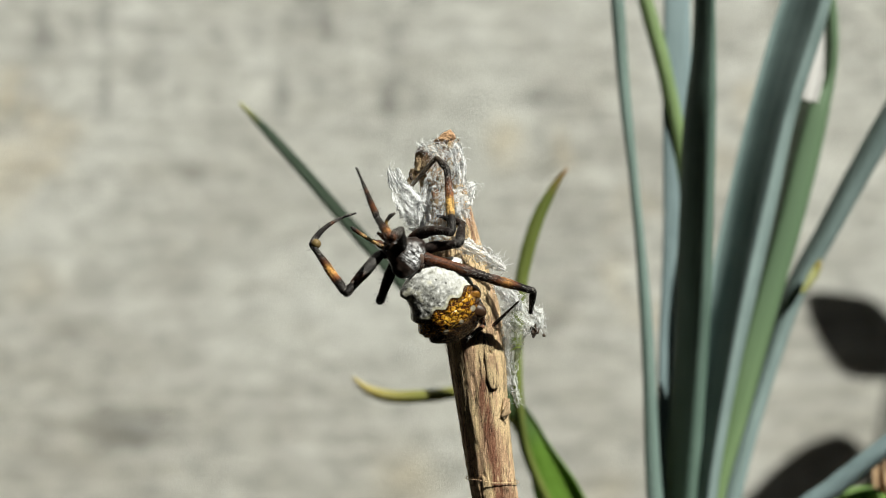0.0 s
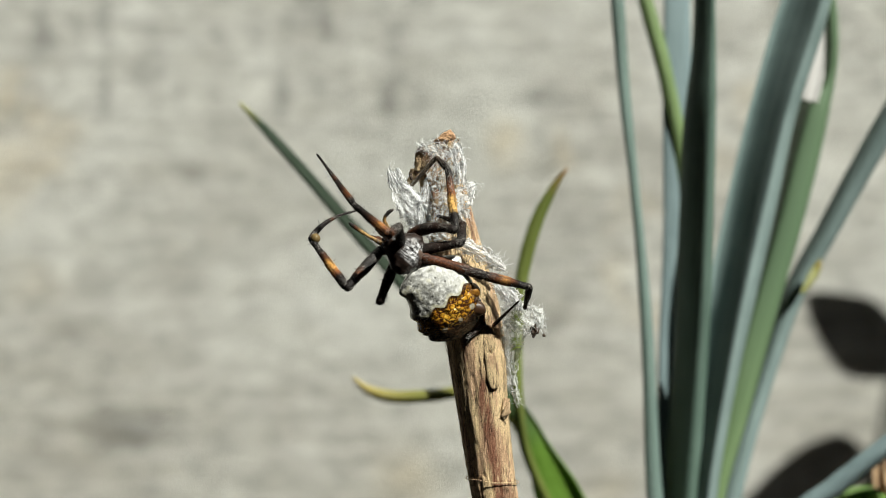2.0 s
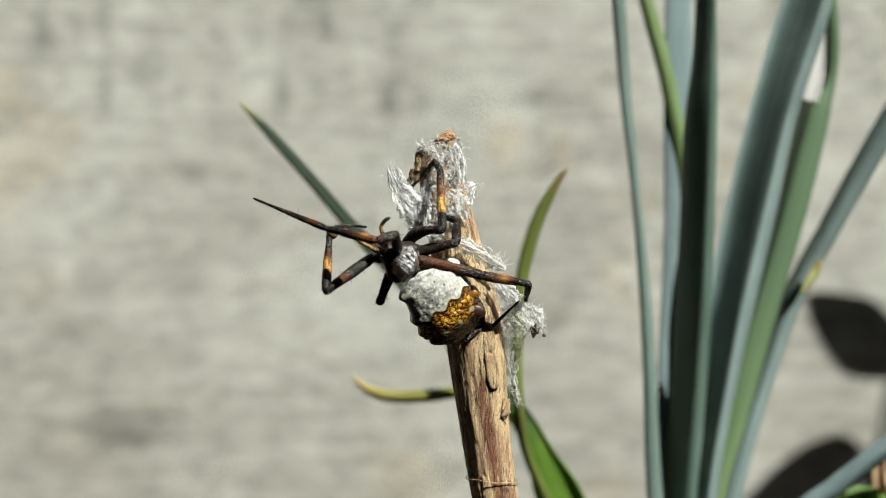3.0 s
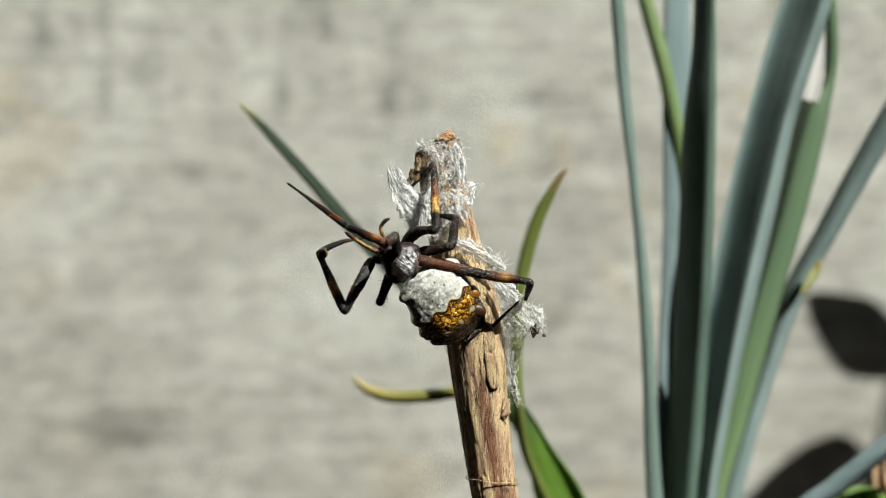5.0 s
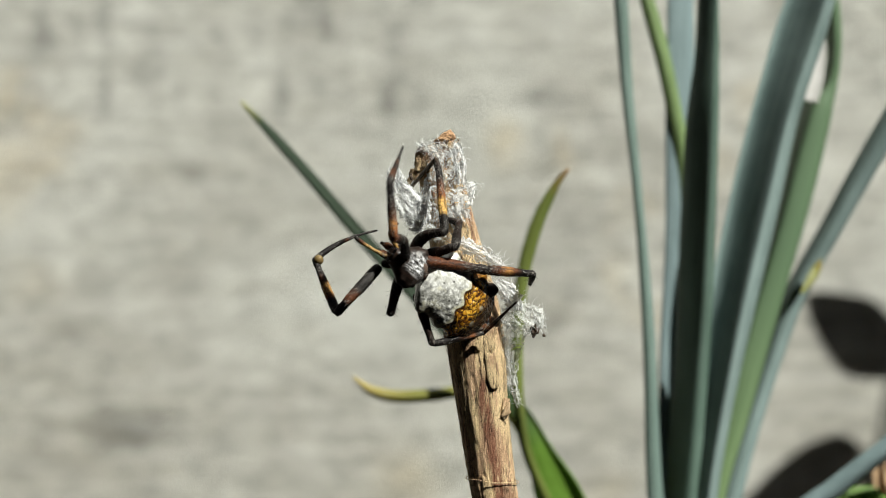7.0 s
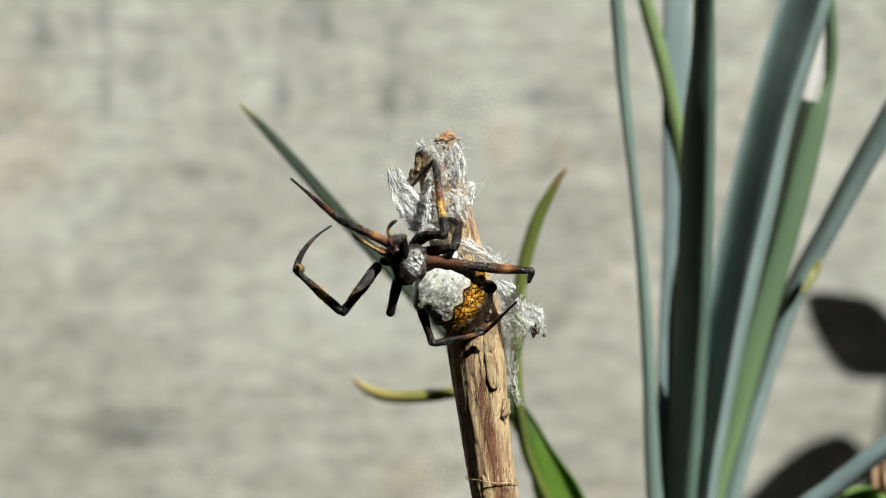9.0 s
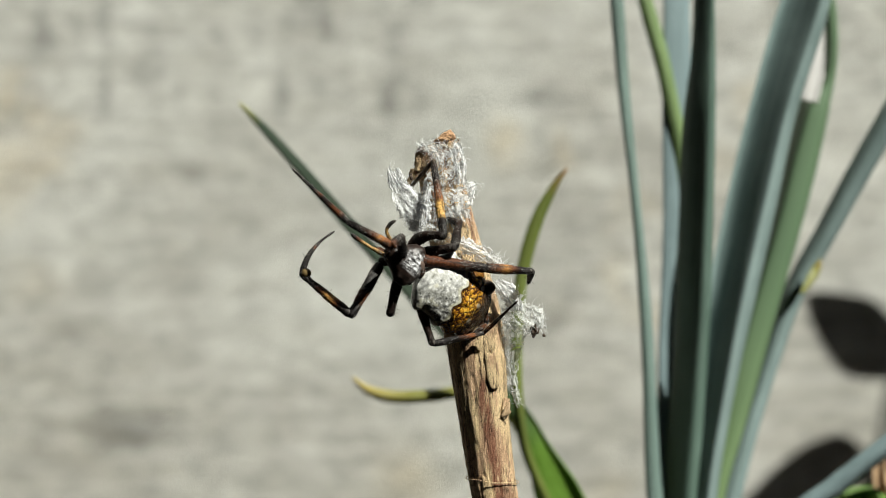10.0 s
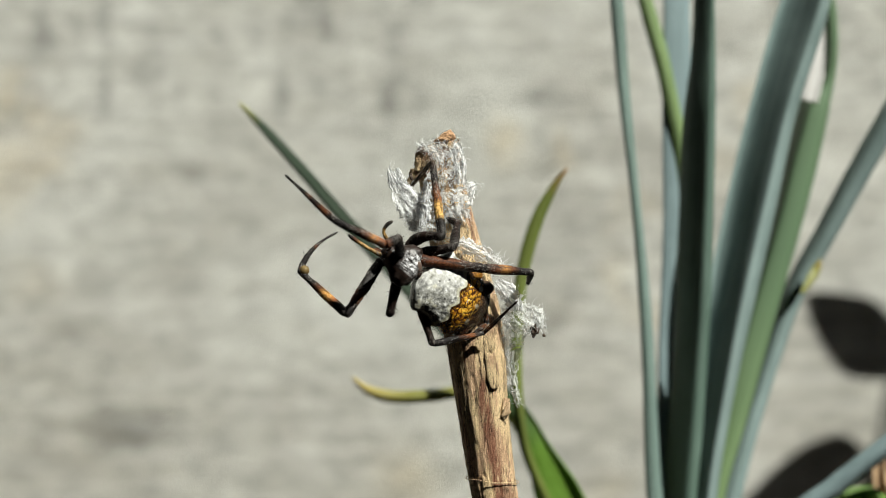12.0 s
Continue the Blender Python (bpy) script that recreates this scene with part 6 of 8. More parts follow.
    step("left_second", 5, (-7.95, 153, 148.82), (-10.78, 149.23, 143.19), (-13.87, 152.34, 149.52), (-7.87, 158.49, 151.31))
    step("left_second", 5.2, (-7.91, 153, 148.6), (-10.52, 149.26, 142.84), (-14.05, 152.36, 148.96), (-8.1, 158.49, 150.99))
    step("left_second", 5.4, (-7.99, 153, 148.51), (-8.6, 148.31, 142.89), (-13.14, 151.97, 147.92), (-8.3, 158.88, 150.36))
    step("left_second", 5.6, (-7.99, 153, 148.51), (-8.69, 148.55, 142.71), (-13.33, 152.1, 147.74), (-8.3, 158.8, 150.36))
    step("left_second", 5.8, (-7.91, 153, 148.51), (-6.39, 148.12, 143.24), (-11.96, 151.3, 147.5), (-7.65, 158.5, 150.09))
    step("left_second", 6, (-7.99, 153, 148.78), (-8.09, 148.39, 143.06), (-13, 152.35, 147.48), (-8.31, 159.11, 150.54))
    step("left_second", 6.1, (-7.82, 153, 148.78), (-8.6, 148.46, 143.05), (-13.41, 152.02, 147.92), (-8.57, 158.86, 150.54))
    step("left_second", 6.2, (-7.12, 153, 148.78), (-12.33, 150.49, 144.25), (-14.3, 155.11, 150.09), (-7.17, 160.02, 151.55))
    step("left_second", 6.3, (-6.51, 153, 147.38), (-13.78, 152.31, 146.55), (-13.86, 157.2, 152.51), (-5.21, 158.64, 152.17))
    step("left_second", 6.4, (-6.07, 153, 146.77), (-10.6, 149.19, 142.42), (-13.26, 152.29, 148.96), (-5.46, 155.49, 151.42))
    step("left_second", 6.5, (-6.77, 153, 147.55), (-11, 149.94, 142.38), (-14.37, 153.91, 148.07), (-8.34, 159.58, 151))
    step("left_second", 6.6, (-6.25, 153, 147.73), (-8.4, 147.89, 142.91), (-12.46, 152.11, 147.92), (-7.39, 158.7, 150.72))
    step("left_second", 6.7, (-7.12, 153, 147.9), (-9.01, 148.14, 142.73), (-13.59, 152.11, 147.48), (-8.57, 158.75, 150.27))
    step("left_second", 6.8, (-6.51, 153, 148.25), (-10.12, 149.61, 142.83), (-13.89, 153.47, 148.33), (-8.05, 159.23, 151.45))
    step("left_second", 6.85, (-6.6, 153, 148.12), (-10.72, 149.91, 142.88), (-14.08, 153.91, 148.54), (-7.6, 158.94, 151.69))
    step("left_second", 6.9, (-6.69, 153, 147.99), (-11.28, 150.24, 142.97), (-14.23, 154.36, 148.77), (-7.2, 158.59, 151.9))
    step("left_second", 7, (-7.12, 153, 148.08), (-11.72, 150.43, 142.96), (-14.52, 154.66, 148.76), (-7.87, 159.32, 152.09))
    step("left_second", 7.1, (-6.95, 153, 148.08), (-8.92, 147.99, 143.07), (-13.91, 151.86, 147.49), (-9.84, 158.8, 151))
    step("left_second", 7.2, (-6.51, 153, 147.73), (-3.92, 147.5, 143.6), (-11.05, 149.41, 145.82), (-11.22, 157.83, 148.29))
    step("left_second", 8, (-6.86, 153, 148.03), (-7.57, 147.35, 143.4), (-13.84, 150.17, 146.87), (-12.22, 157.96, 150.58))
    step("left_second", 8.8, (-7.21, 153, 148.34), (-11.44, 150.15, 143.06), (-16.87, 152.69, 147.91), (-13.3, 158.96, 152.9))
    step("left_second", 9, (-7.15, 153, 148.34), (-11.02, 149.77, 142.99), (-16.5, 152.57, 147.62), (-13.15, 159, 152.57))
    step("left_second", 9.4, (-7.03, 153, 148.34), (-10.19, 149.28, 142.84), (-15.8, 152.48, 147.04), (-12.86, 159.17, 151.91))
    step("left_second", 10, (-7.03, 153, 148.34), (-10.06, 149.31, 142.76), (-15.72, 152.16, 147.13), (-12.79, 158.92, 151.9))
    step("left_second", 10.6, (-7.03, 153, 148.34), (-9.93, 149.34, 142.67), (-15.64, 151.79, 147.23), (-12.72, 158.63, 151.9))
    step("left_second", 11.2, (-7.07, 153, 148.38), (-10.2, 149.48, 142.74), (-15.79, 152.13, 147.33), (-12.63, 158.96, 151.86))
    step("left_second", 11.6, (-7.1, 153, 148.4), (-10.38, 149.6, 142.78), (-15.89, 152.36, 147.4), (-12.57, 159.17, 151.84))
    step("left_second", 12, (-7.12, 153, 148.43), (-10.56, 149.72, 142.82), (-15.98, 152.6, 147.47), (-12.51, 159.39, 151.82))
    step("left_third", 0, (-5.37, 152.88, 148.63), (-7.14, 153.5, 144.13), (-7.08, 160, 144.25), (-6.93, 165, 144.63))
    step("left_third", 0.1, (-5.37, 152.87, 148.63), (-7.14, 153.5, 144.13), (-7.08, 160, 144.24), (-6.93, 165, 144.63))
    step("left_third", 0.2, (-5.37, 152.87, 148.62), (-7.14, 153.5, 144.12), (-7.08, 160, 144.24), (-6.93, 165, 144.63))
    step("left_third", 0.3, (-5.37, 152.87, 148.62), (-7.14, 153.5, 144.12), (-7.08, 160, 144.24), (-6.93, 165, 144.62))
    step("left_third", 0.4, (-5.37, 152.87, 148.62), (-7.14, 153.5, 144.12), (-7.08, 160, 144.24), (-6.93, 165, 144.62))
    step("left_third", 0.6, (-5.37, 152.87, 148.61), (-7.14, 153.5, 144.11), (-7.08, 160, 144.23), (-6.93, 165, 144.61))
    step("left_third", 1, (-5.36, 152.86, 148.6), (-7.14, 153.5, 144.1), (-7.08, 160, 144.22), (-6.93, 165, 144.6))
    step("left_third", 1.6, (-5.36, 152.85, 148.58), (-7.14, 153.5, 144.09), (-7.08, 160, 144.2), (-6.93, 165, 144.58))
    step("left_third", 2, (-5.36, 152.85, 148.56), (-7.14, 153.5, 144.07), (-7.08, 160, 144.19), (-6.93, 165, 144.57))
    step("left_third", 2.2, (-5.36, 152.84, 148.56), (-7.14, 153.5, 144.07), (-7.08, 160, 144.18), (-6.93, 165, 144.57))
    step("left_third", 2.3, (-5.36, 152.84, 148.55), (-7.14, 153.5, 144.07), (-7.08, 160, 144.18), (-6.93, 165, 144.56))
    step("left_third", 2.4, (-5.36, 152.84, 148.55), (-7.14, 153.5, 144.06), (-7.08, 160, 144.18), (-6.93, 165, 144.56))
    step("left_third", 2.5, (-5.36, 152.84, 148.55), (-7.14, 153.5, 144.06), (-7.08, 160, 144.17), (-6.93, 165, 144.56))
    step("left_third", 2.6, (-5.36, 152.84, 148.54), (-7.14, 153.5, 144.06), (-7.08, 160, 144.17), (-6.93, 165, 144.55))
    step("left_third", 2.7, (-5.36, 152.83, 148.54), (-7.14, 153.5, 144.05), (-7.08, 160, 144.17), (-6.93, 165, 144.55))
    step("left_third", 2.8, (-5.36, 152.83, 148.54), (-7.14, 153.5, 144.05), (-7.08, 160, 144.16), (-6.93, 165, 144.55))
    step("left_third", 2.9, (-5.35, 152.83, 148.53), (-7.14, 153.5, 144.05), (-7.08, 160, 144.16), (-6.93, 165, 144.54))
    step("left_third", 3, (-5.35, 152.83, 148.53), (-7.14, 153.5, 144.05), (-7.08, 160, 144.16), (-6.93, 165, 144.54))
    step("left_third", 3.2, (-5.35, 152.83, 148.52), (-7.14, 153.5, 144.04), (-7.08, 160, 144.15), (-6.93, 165, 144.53))
    step("left_third", 4, (-5.35, 152.81, 148.5), (-7.14, 153.5, 144.02), (-7.08, 160, 144.13), (-6.93, 165, 144.51))
    step("left_third", 4.8, (-5.34, 152.8, 148.47), (-7.14, 153.5, 143.99), (-7.08, 160, 144.11), (-6.93, 165, 144.49))
    step("left_third", 5, (-5.34, 152.8, 148.46), (-7.14, 153.5, 143.99), (-7.08, 160, 144.1), (-6.93, 165, 144.48))
    step("left_third", 5.2, (-5.34, 152.79, 148.46), (-7.14, 153.5, 143.98), (-7.08, 160, 144.09), (-6.93, 165, 144.47))
    step("left_third", 5.4, (-5.34, 152.79, 148.45), (-7.14, 153.5, 143.98), (-7.08, 160, 144.09), (-6.93, 165, 144.47))
    step("left_third", 5.6, (-5.34, 152.78, 148.44), (-7.14, 153.5, 143.97), (-7.08, 160, 144.08), (-6.93, 165, 144.46))
    step("left_third", 5.8, (-5.34, 152.78, 148.44), (-7.14, 153.5, 143.97), (-7.08, 160, 144.08), (-6.93, 165, 144.46))
    step("left_third", 6, (-5.34, 152.78, 148.43), (-7.14, 153.5, 143.96), (-7.08, 160, 144.07), (-6.93, 165, 144.45))
    step("left_third", 6.1, (-5.34, 152.78, 148.43), (-7.14, 153.5, 143.96), (-7.08, 160, 144.07), (-6.93, 165, 144.45))
    step("left_third", 6.2, (-5.33, 152.77, 148.42), (-7.14, 153.5, 143.96), (-7.08, 160, 144.06), (-6.93, 165, 144.44))
    step("left_third", 6.3, (-5.12, 152.78, 148.12), (-6.74, 153.5, 143.58), (-6.69, 160, 143.67), (-6.55, 165, 144.04))
    step("left_third", 6.4, (-4.9, 152.79, 147.8), (-6.33, 153.5, 143.2), (-6.29, 160, 143.27), (-6.17, 165, 143.63))
    step("left_third", 6.5, (-4.67, 152.8, 147.48), (-5.92, 153.5, 142.82), (-5.9, 160, 142.88), (-5.8, 165.01, 143.22))
    step("left_third", 6.6, (-4.68, 152.8, 147.48), (-5.92, 153.5, 142.81), (-5.9, 160, 142.88), (-5.8, 165.01, 143.22))
    step("left_third", 6.7, (-4.68, 152.8, 147.48), (-5.92, 153.5, 142.81), (-5.9, 160, 142.87), (-5.8, 165.01, 143.22))
    step("left_third", 6.8, (-4.69, 152.8, 147.48), (-5.92, 153.5, 142.81), (-5.9, 160, 142.87), (-5.8, 165.01, 143.21))
    step("left_third", 6.85, (-4.69, 152.8, 147.48), (-5.92, 153.5, 142.81), (-5.9, 160, 142.87), (-5.8, 165.01, 143.21))
    step("left_third", 6.9, (-4.69, 152.8, 147.48), (-5.92, 153.5, 142.81), (-5.9, 160, 142.87), (-5.8, 165.01, 143.21))
    step("left_third", 7, (-4.69, 152.8, 147.47), (-5.93, 153.5, 142.81), (-5.9, 160, 142.87), (-5.81, 165.01, 143.21))
    step("left_third", 7.1, (-4.7, 152.8, 147.47), (-5.93, 153.5, 142.81), (-5.91, 160, 142.87), (-5.81, 165.01, 143.21))
    step("left_third", 7.2, (-4.7, 152.8, 147.47), (-5.93, 153.5, 142.81), (-5.91, 160, 142.87), (-5.81, 165.01, 143.21))
    step("left_third", 8, (-4.74, 152.81, 147.47), (-5.94, 153.5, 142.79), (-5.92, 160, 142.85), (-5.82, 165.01, 143.19))
    step("left_third", 8.8, (-4.77, 152.81, 147.46), (-5.96, 153.5, 142.78), (-5.93, 160, 142.84), (-5.84, 165.01, 143.18))
    step("left_third", 9, (-4.78, 152.81, 147.46), (-5.96, 153.5, 142.78), (-5.94, 160, 142.84), (-5.84, 165.01, 143.18))
    step("left_third", 9.4, (-4.79, 152.81, 147.45), (-5.96, 153.5, 142.77), (-5.94, 160, 142.83), (-5.85, 165.01, 143.17))
    step("left_third", 10, (-4.82, 152.81, 147.45), (-5.97, 153.5, 142.76), (-5.95, 160, 142.82), (-5.86, 165.01, 143.16))
    step("left_third", 10.6, (-4.84, 152.81, 147.44), (-5.98, 153.5, 142.75), (-5.96, 160, 142.81), (-5.87, 165.01, 143.15))
    step("left_third", 11.2, (-4.87, 152.81, 147.44), (-5.99, 153.5, 142.74), (-5.97, 160, 142.8), (-5.88, 165.01, 143.14))
    step("left_third", 11.6, (-4.89, 152.81, 147.43), (-6, 153.5, 142.74), (-5.98, 160, 142.79), (-5.88, 165.01, 143.13))
    step("left_third", 12, (-4.9, 152.81, 147.43), (-6.01, 153.5, 142.73), (-5.99, 160, 142.79), (-5.89, 165.01, 143.13))
    step("left_fourth", 0, (-1.81, 155.47, 146.37), (-0.32, 156, 140.56), (4.97, 160.03, 140.14), (8.68, 157.78, 143.88))
    step("left_fourth", 0.1, (-1.81, 155.47, 146.37), (-0.32, 156, 140.56), (4.97, 160.03, 140.14), (8.68, 157.78, 143.88))
    step("left_fourth", 0.2, (-1.81, 155.47, 146.37), (-0.32, 156, 140.56), (4.97, 160.03, 140.14), (8.68, 157.79, 143.88))
    step("left_fourth", 0.3, (-1.81, 155.47, 146.36), (-0.32, 156, 140.55), (4.97, 160.03, 140.14), (8.68, 157.79, 143.88))
    step("left_fourth", 0.4, (-1.81, 155.47, 146.36), (-0.32, 156, 140.55), (4.97, 160.03, 140.14), (8.68, 157.79, 143.88))
    step("left_fourth", 0.6, (-1.81, 155.47, 146.35), (-0.32, 156, 140.55), (4.97, 160.03, 140.14), (8.68, 157.79, 143.88))
    step("left_fourth", 1, (-1.81, 155.47, 146.34), (-0.32, 156, 140.53), (4.97, 160.03, 140.14), (8.68, 157.79, 143.88))
    step("left_fourth", 1.6, (-1.81, 155.47, 146.33), (-0.32, 156, 140.52), (4.97, 160.03, 140.14), (8.68, 157.79, 143.88))
    step("left_fourth", 2, (-1.81, 155.47, 146.31), (-0.32, 156, 140.51), (4.97, 160.03, 140.14), (8.68, 157.79, 143.88))
    step("left_fourth", 2.2, (-1.81, 155.47, 146.31), (-0.32, 156, 140.5), (4.97, 160.03, 140.14), (8.68, 157.79, 143.88))
    step("left_fourth", 2.3, (-1.81, 155.47, 146.31), (-0.32, 156, 140.5), (4.97, 160.03, 140.14), (8.68, 157.79, 143.88))
    step("left_fourth", 2.4, (-1.81, 155.47, 146.3), (-0.32, 156, 140.49), (4.97, 160.03, 140.14), (8.68, 157.79, 143.88))
    step("left_fourth", 2.5, (-1.81, 155.47, 146.3), (-0.32, 156, 140.49), (4.97, 160.03, 140.14), (8.68, 157.79, 143.88))
    step("left_fourth", 2.6, (-1.81, 155.47, 146.3), (-0.32, 156, 140.49), (4.97, 160.03, 140.14), (8.68, 157.79, 143.88))
    step("left_fourth", 2.7, (-1.81, 155.47, 146.29), (-0.32, 156, 140.49), (4.97, 160.03, 140.14), (8.68, 157.79, 143.88))
    step("left_fourth", 2.8, (-1.81, 155.47, 146.29), (-0.32, 156, 140.48), (4.97, 160.03, 140.14), (8.68, 157.79, 143.88))
    step("left_fourth", 2.9, (-1.81, 155.47, 146.29), (-0.32, 156, 140.48), (4.97, 160.03, 140.14), (8.68, 157.79, 143.88))
    step("left_fourth", 3, (-1.81, 155.47, 146.29), (-0.32, 156, 140.48), (4.97, 160.03, 140.14), (8.68, 157.79, 143.88))
    step("left_fourth", 3.2, (-1.81, 155.47, 146.28), (-0.32, 156, 140.47), (4.97, 160.03, 140.14), (8.68, 157.79, 143.88))
    step("left_fourth", 4, (-1.81, 155.47, 146.26), (-0.32, 156, 140.45), (4.97, 160.04, 140.14), (8.68, 157.8, 143.88))
    step("left_fourth", 4.8, (-1.81, 155.47, 146.23), (-0.32, 156, 140.43), (4.97, 160.04, 140.14), (8.68, 157.8, 143.88))
    step("left_fourth", 5, (-1.81, 155.47, 146.23), (-0.32, 156, 140.42), (4.97, 160.04, 140.14), (8.68, 157.8, 143.88))
    step("left_fourth", 5.2, (-1.81, 155.47, 146.22), (-0.32, 156, 140.41), (4.97, 160.04, 140.14), (8.68, 157.8, 143.88))
    step("left_fourth", 5.4, (-1.81, 155.47, 146.22), (-0.32, 156, 140.41), (4.97, 160.04, 140.14), (8.68, 157.8, 143.88))
    step("left_fourth", 5.6, (-1.81, 155.47, 146.21), (-0.32, 156, 140.4), (4.97, 160.04, 140.14), (8.68, 157.8, 143.88))
    step("left_fourth", 5.8, (-1.81, 155.47, 146.21), (-0.32, 156, 140.4), (4.97, 160.04, 140.14), (8.68, 157.8, 143.88))
    step("left_fourth", 6, (-1.81, 155.47, 146.2), (-0.32, 156, 140.39), (4.97, 160.04, 140.14), (8.68, 157.8, 143.88))
    step("left_fourth", 6.1, (-1.81, 155.47, 146.2), (-0.32, 156, 140.39), (4.97, 160.04, 140.14), (8.68, 157.8, 143.88))
    step("left_fourth", 6.2, (-1.81, 155.47, 146.19), (-0.32, 156, 140.39), (4.97, 160.04, 140.14), (8.68, 157.8, 143.88))
    step("left_fourth", 6.3, (-2.22, 155.13, 145.8), (-0.61, 155.47, 140), (4.88, 159.22, 140.19), (8.57, 156.92, 143.91))
    step("left_fourth", 6.4, (-2.64, 154.82, 145.39), (-0.91, 154.93, 139.63), (4.8, 158.32, 140.24), (8.46, 155.95, 143.95))
    step("left_fourth", 6.5, (-3.07, 154.52, 144.97), (-1.2, 154.4, 139.25), (4.71, 157.3, 140.3), (8.34, 154.86, 143.99))
    step("left_fourth", 6.6, (-3.07, 154.52, 144.97), (-1.2, 154.4, 139.25), (4.71, 157.3, 140.3), (8.34, 154.86, 143.99))
    step("left_fourth", 6.7, (-3.07, 154.52, 144.97), (-1.2, 154.4, 139.25), (4.71, 157.3, 140.3), (8.34, 154.86, 143.99))
    step("left_fourth", 6.8, (-3.07, 154.52, 144.97), (-1.2, 154.4, 139.25), (4.71, 157.3, 140.3), (8.34, 154.86, 143.99))
    step("left_fourth", 6.85, (-3.07, 154.52, 144.97), (-1.2, 154.4, 139.25), (4.71, 157.3, 140.3), (8.34, 154.86, 143.99))
    step("left_fourth", 6.9, (-3.07, 154.52, 144.97), (-1.2, 154.4, 139.25), (4.71, 157.3, 140.3), (8.34, 154.86, 143.99))
    step("left_fourth", 7, (-3.07, 154.52, 144.97), (-1.2, 154.4, 139.25), (4.71, 157.3, 140.3), (8.34, 154.86, 143.99))
    step("left_fourth", 7.1, (-3.07, 154.52, 144.97), (-1.2, 154.4, 139.25), (4.71, 157.3, 140.3), (8.34, 154.86, 143.99))
    step("left_fourth", 7.2, (-3.07, 154.52, 144.97), (-1.2, 154.4, 139.25), (4.71, 157.3, 140.3), (8.34, 154.86, 143.99))
    step("left_fourth", 8, (-3.07, 154.52, 144.97), (-1.2, 154.4, 139.25), (4.71, 157.3, 140.3), (8.34, 154.86, 143.99))
    step("left_fourth", 8.8, (-3.07, 154.52, 144.97), (-1.2, 154.4, 139.25), (4.71, 157.3, 140.3), (8.34, 154.86, 143.99))
    step("left_fourth", 9, (-3.07, 154.52, 144.97), (-1.2, 154.4, 139.25), (4.71, 157.3, 140.3), (8.34, 154.86, 143.99))
    step("left_fourth", 9.4, (-3.07, 154.52, 144.97), (-1.2, 154.4, 139.25), (4.71, 157.3, 140.3), (8.34, 154.86, 143.99))
    step("left_fourth", 10, (-3.07, 154.52, 144.97), (-1.2, 154.4, 139.25), (4.71, 157.3, 140.3), (8.34, 154.86, 143.99))
    step("left_fourth", 10.6, (-3.07, 154.52, 144.97), (-1.2, 154.4, 139.25), (4.71, 157.3, 140.3), (8.34, 154.86, 143.99))
    step("left_fourth", 11.2, (-3.07, 154.52, 144.97), (-1.2, 154.4, 139.25), (4.71, 157.3, 140.3), (8.34, 154.86, 143.99))
    step("left_fourth", 11.6, (-3.07, 154.52, 144.97), (-1.2, 154.4, 139.25), (4.71, 157.3, 140.3), (8.34, 154.86, 143.99))
    step("left_fourth", 12, (-3.07, 154.52, 144.97), (-1.2, 154.4, 139.25), (4.71, 157.3, 140.3), (8.34, 154.86, 143.99))
    step("right_first", 0, (-3.61, 155.69, 150.89), (1.02, 151.5, 151.75), (0.49, 155.81, 159.12), (-0.78, 156.93, 160.55), (-3.69, 158.53, 157.26))
    step("right_first", 0.1, (-3.64, 155.64, 150.95), (1.04, 151.5, 151.76), (0.49, 155.83, 159.13), (-0.78, 156.94, 160.56), (-3.69, 158.51, 157.26))
    step("right_first", 0.2, (-3.67, 155.58, 151), (1.07, 151.5, 151.77), (0.49, 155.83, 159.13), (-0.78, 156.94, 160.56), (-3.69, 158.52, 157.26))
    step("right_first", 0.3, (-3.7, 155.54, 151.06), (1.08, 151.5, 151.78), (0.5, 155.85, 159.13), (-0.78, 156.96, 160.56), (-3.7, 158.54, 157.26))
    step("right_first", 0.4, (-3.71, 155.5, 151.1), (1.11, 151.5, 151.8), (0.5, 155.87, 159.14), (-0.78, 156.98, 160.56), (-3.71, 158.53, 157.26))
    step("right_first", 0.6, (-3.74, 155.42, 151.17), (1.15, 151.5, 151.83), (0.5, 155.92, 159.13), (-0.78, 157.01, 160.57), (-3.71, 158.53, 157.26))
    step("right_first", 1, (-3.78, 155.28, 151.32), (1.23, 151.5, 151.88), (0.53, 155.97, 159.14), (-0.77, 157.06, 160.56), (-3.71, 158.6, 157.26))
    step("right_first", 1.6, (-3.78, 155.1, 151.32), (1.35, 151.5, 151.96), (0.55, 156.07, 159.15), (-0.77, 157.13, 160.57), (-3.72, 158.64, 157.26))
    step("right_first", 2, (-3.78, 154.96, 151.32), (1.44, 151.5, 152.02), (0.57, 156.13, 159.17), (-0.77, 157.17, 160.58), (-3.73, 158.65, 157.26))
    step("right_first", 2.2, (-3.86, 155.06, 150.88), (1.21, 151.5, 152.03), (0.48, 156.19, 159.15), (-0.81, 157.35, 160.52), (-3.75, 159.03, 157.28))
    step("right_first", 2.3, (-3.91, 155.07, 150.66), (1.09, 151.5, 152.03), (0.45, 156.22, 159.15), (-0.83, 157.43, 160.48), (-3.75, 159.23, 157.29))
    step("right_first", 2.4, (-3.95, 155.08, 150.43), (0.98, 151.5, 152.04), (0.4, 156.24, 159.14), (-0.85, 157.51, 160.45), (-3.76, 159.39, 157.3))
    step("right_first", 2.5, (-4, 155.16, 150.43), (0.87, 151.5, 152.04), (0.36, 156.27, 159.13), (-0.87, 157.57, 160.42), (-3.76, 159.55, 157.31))
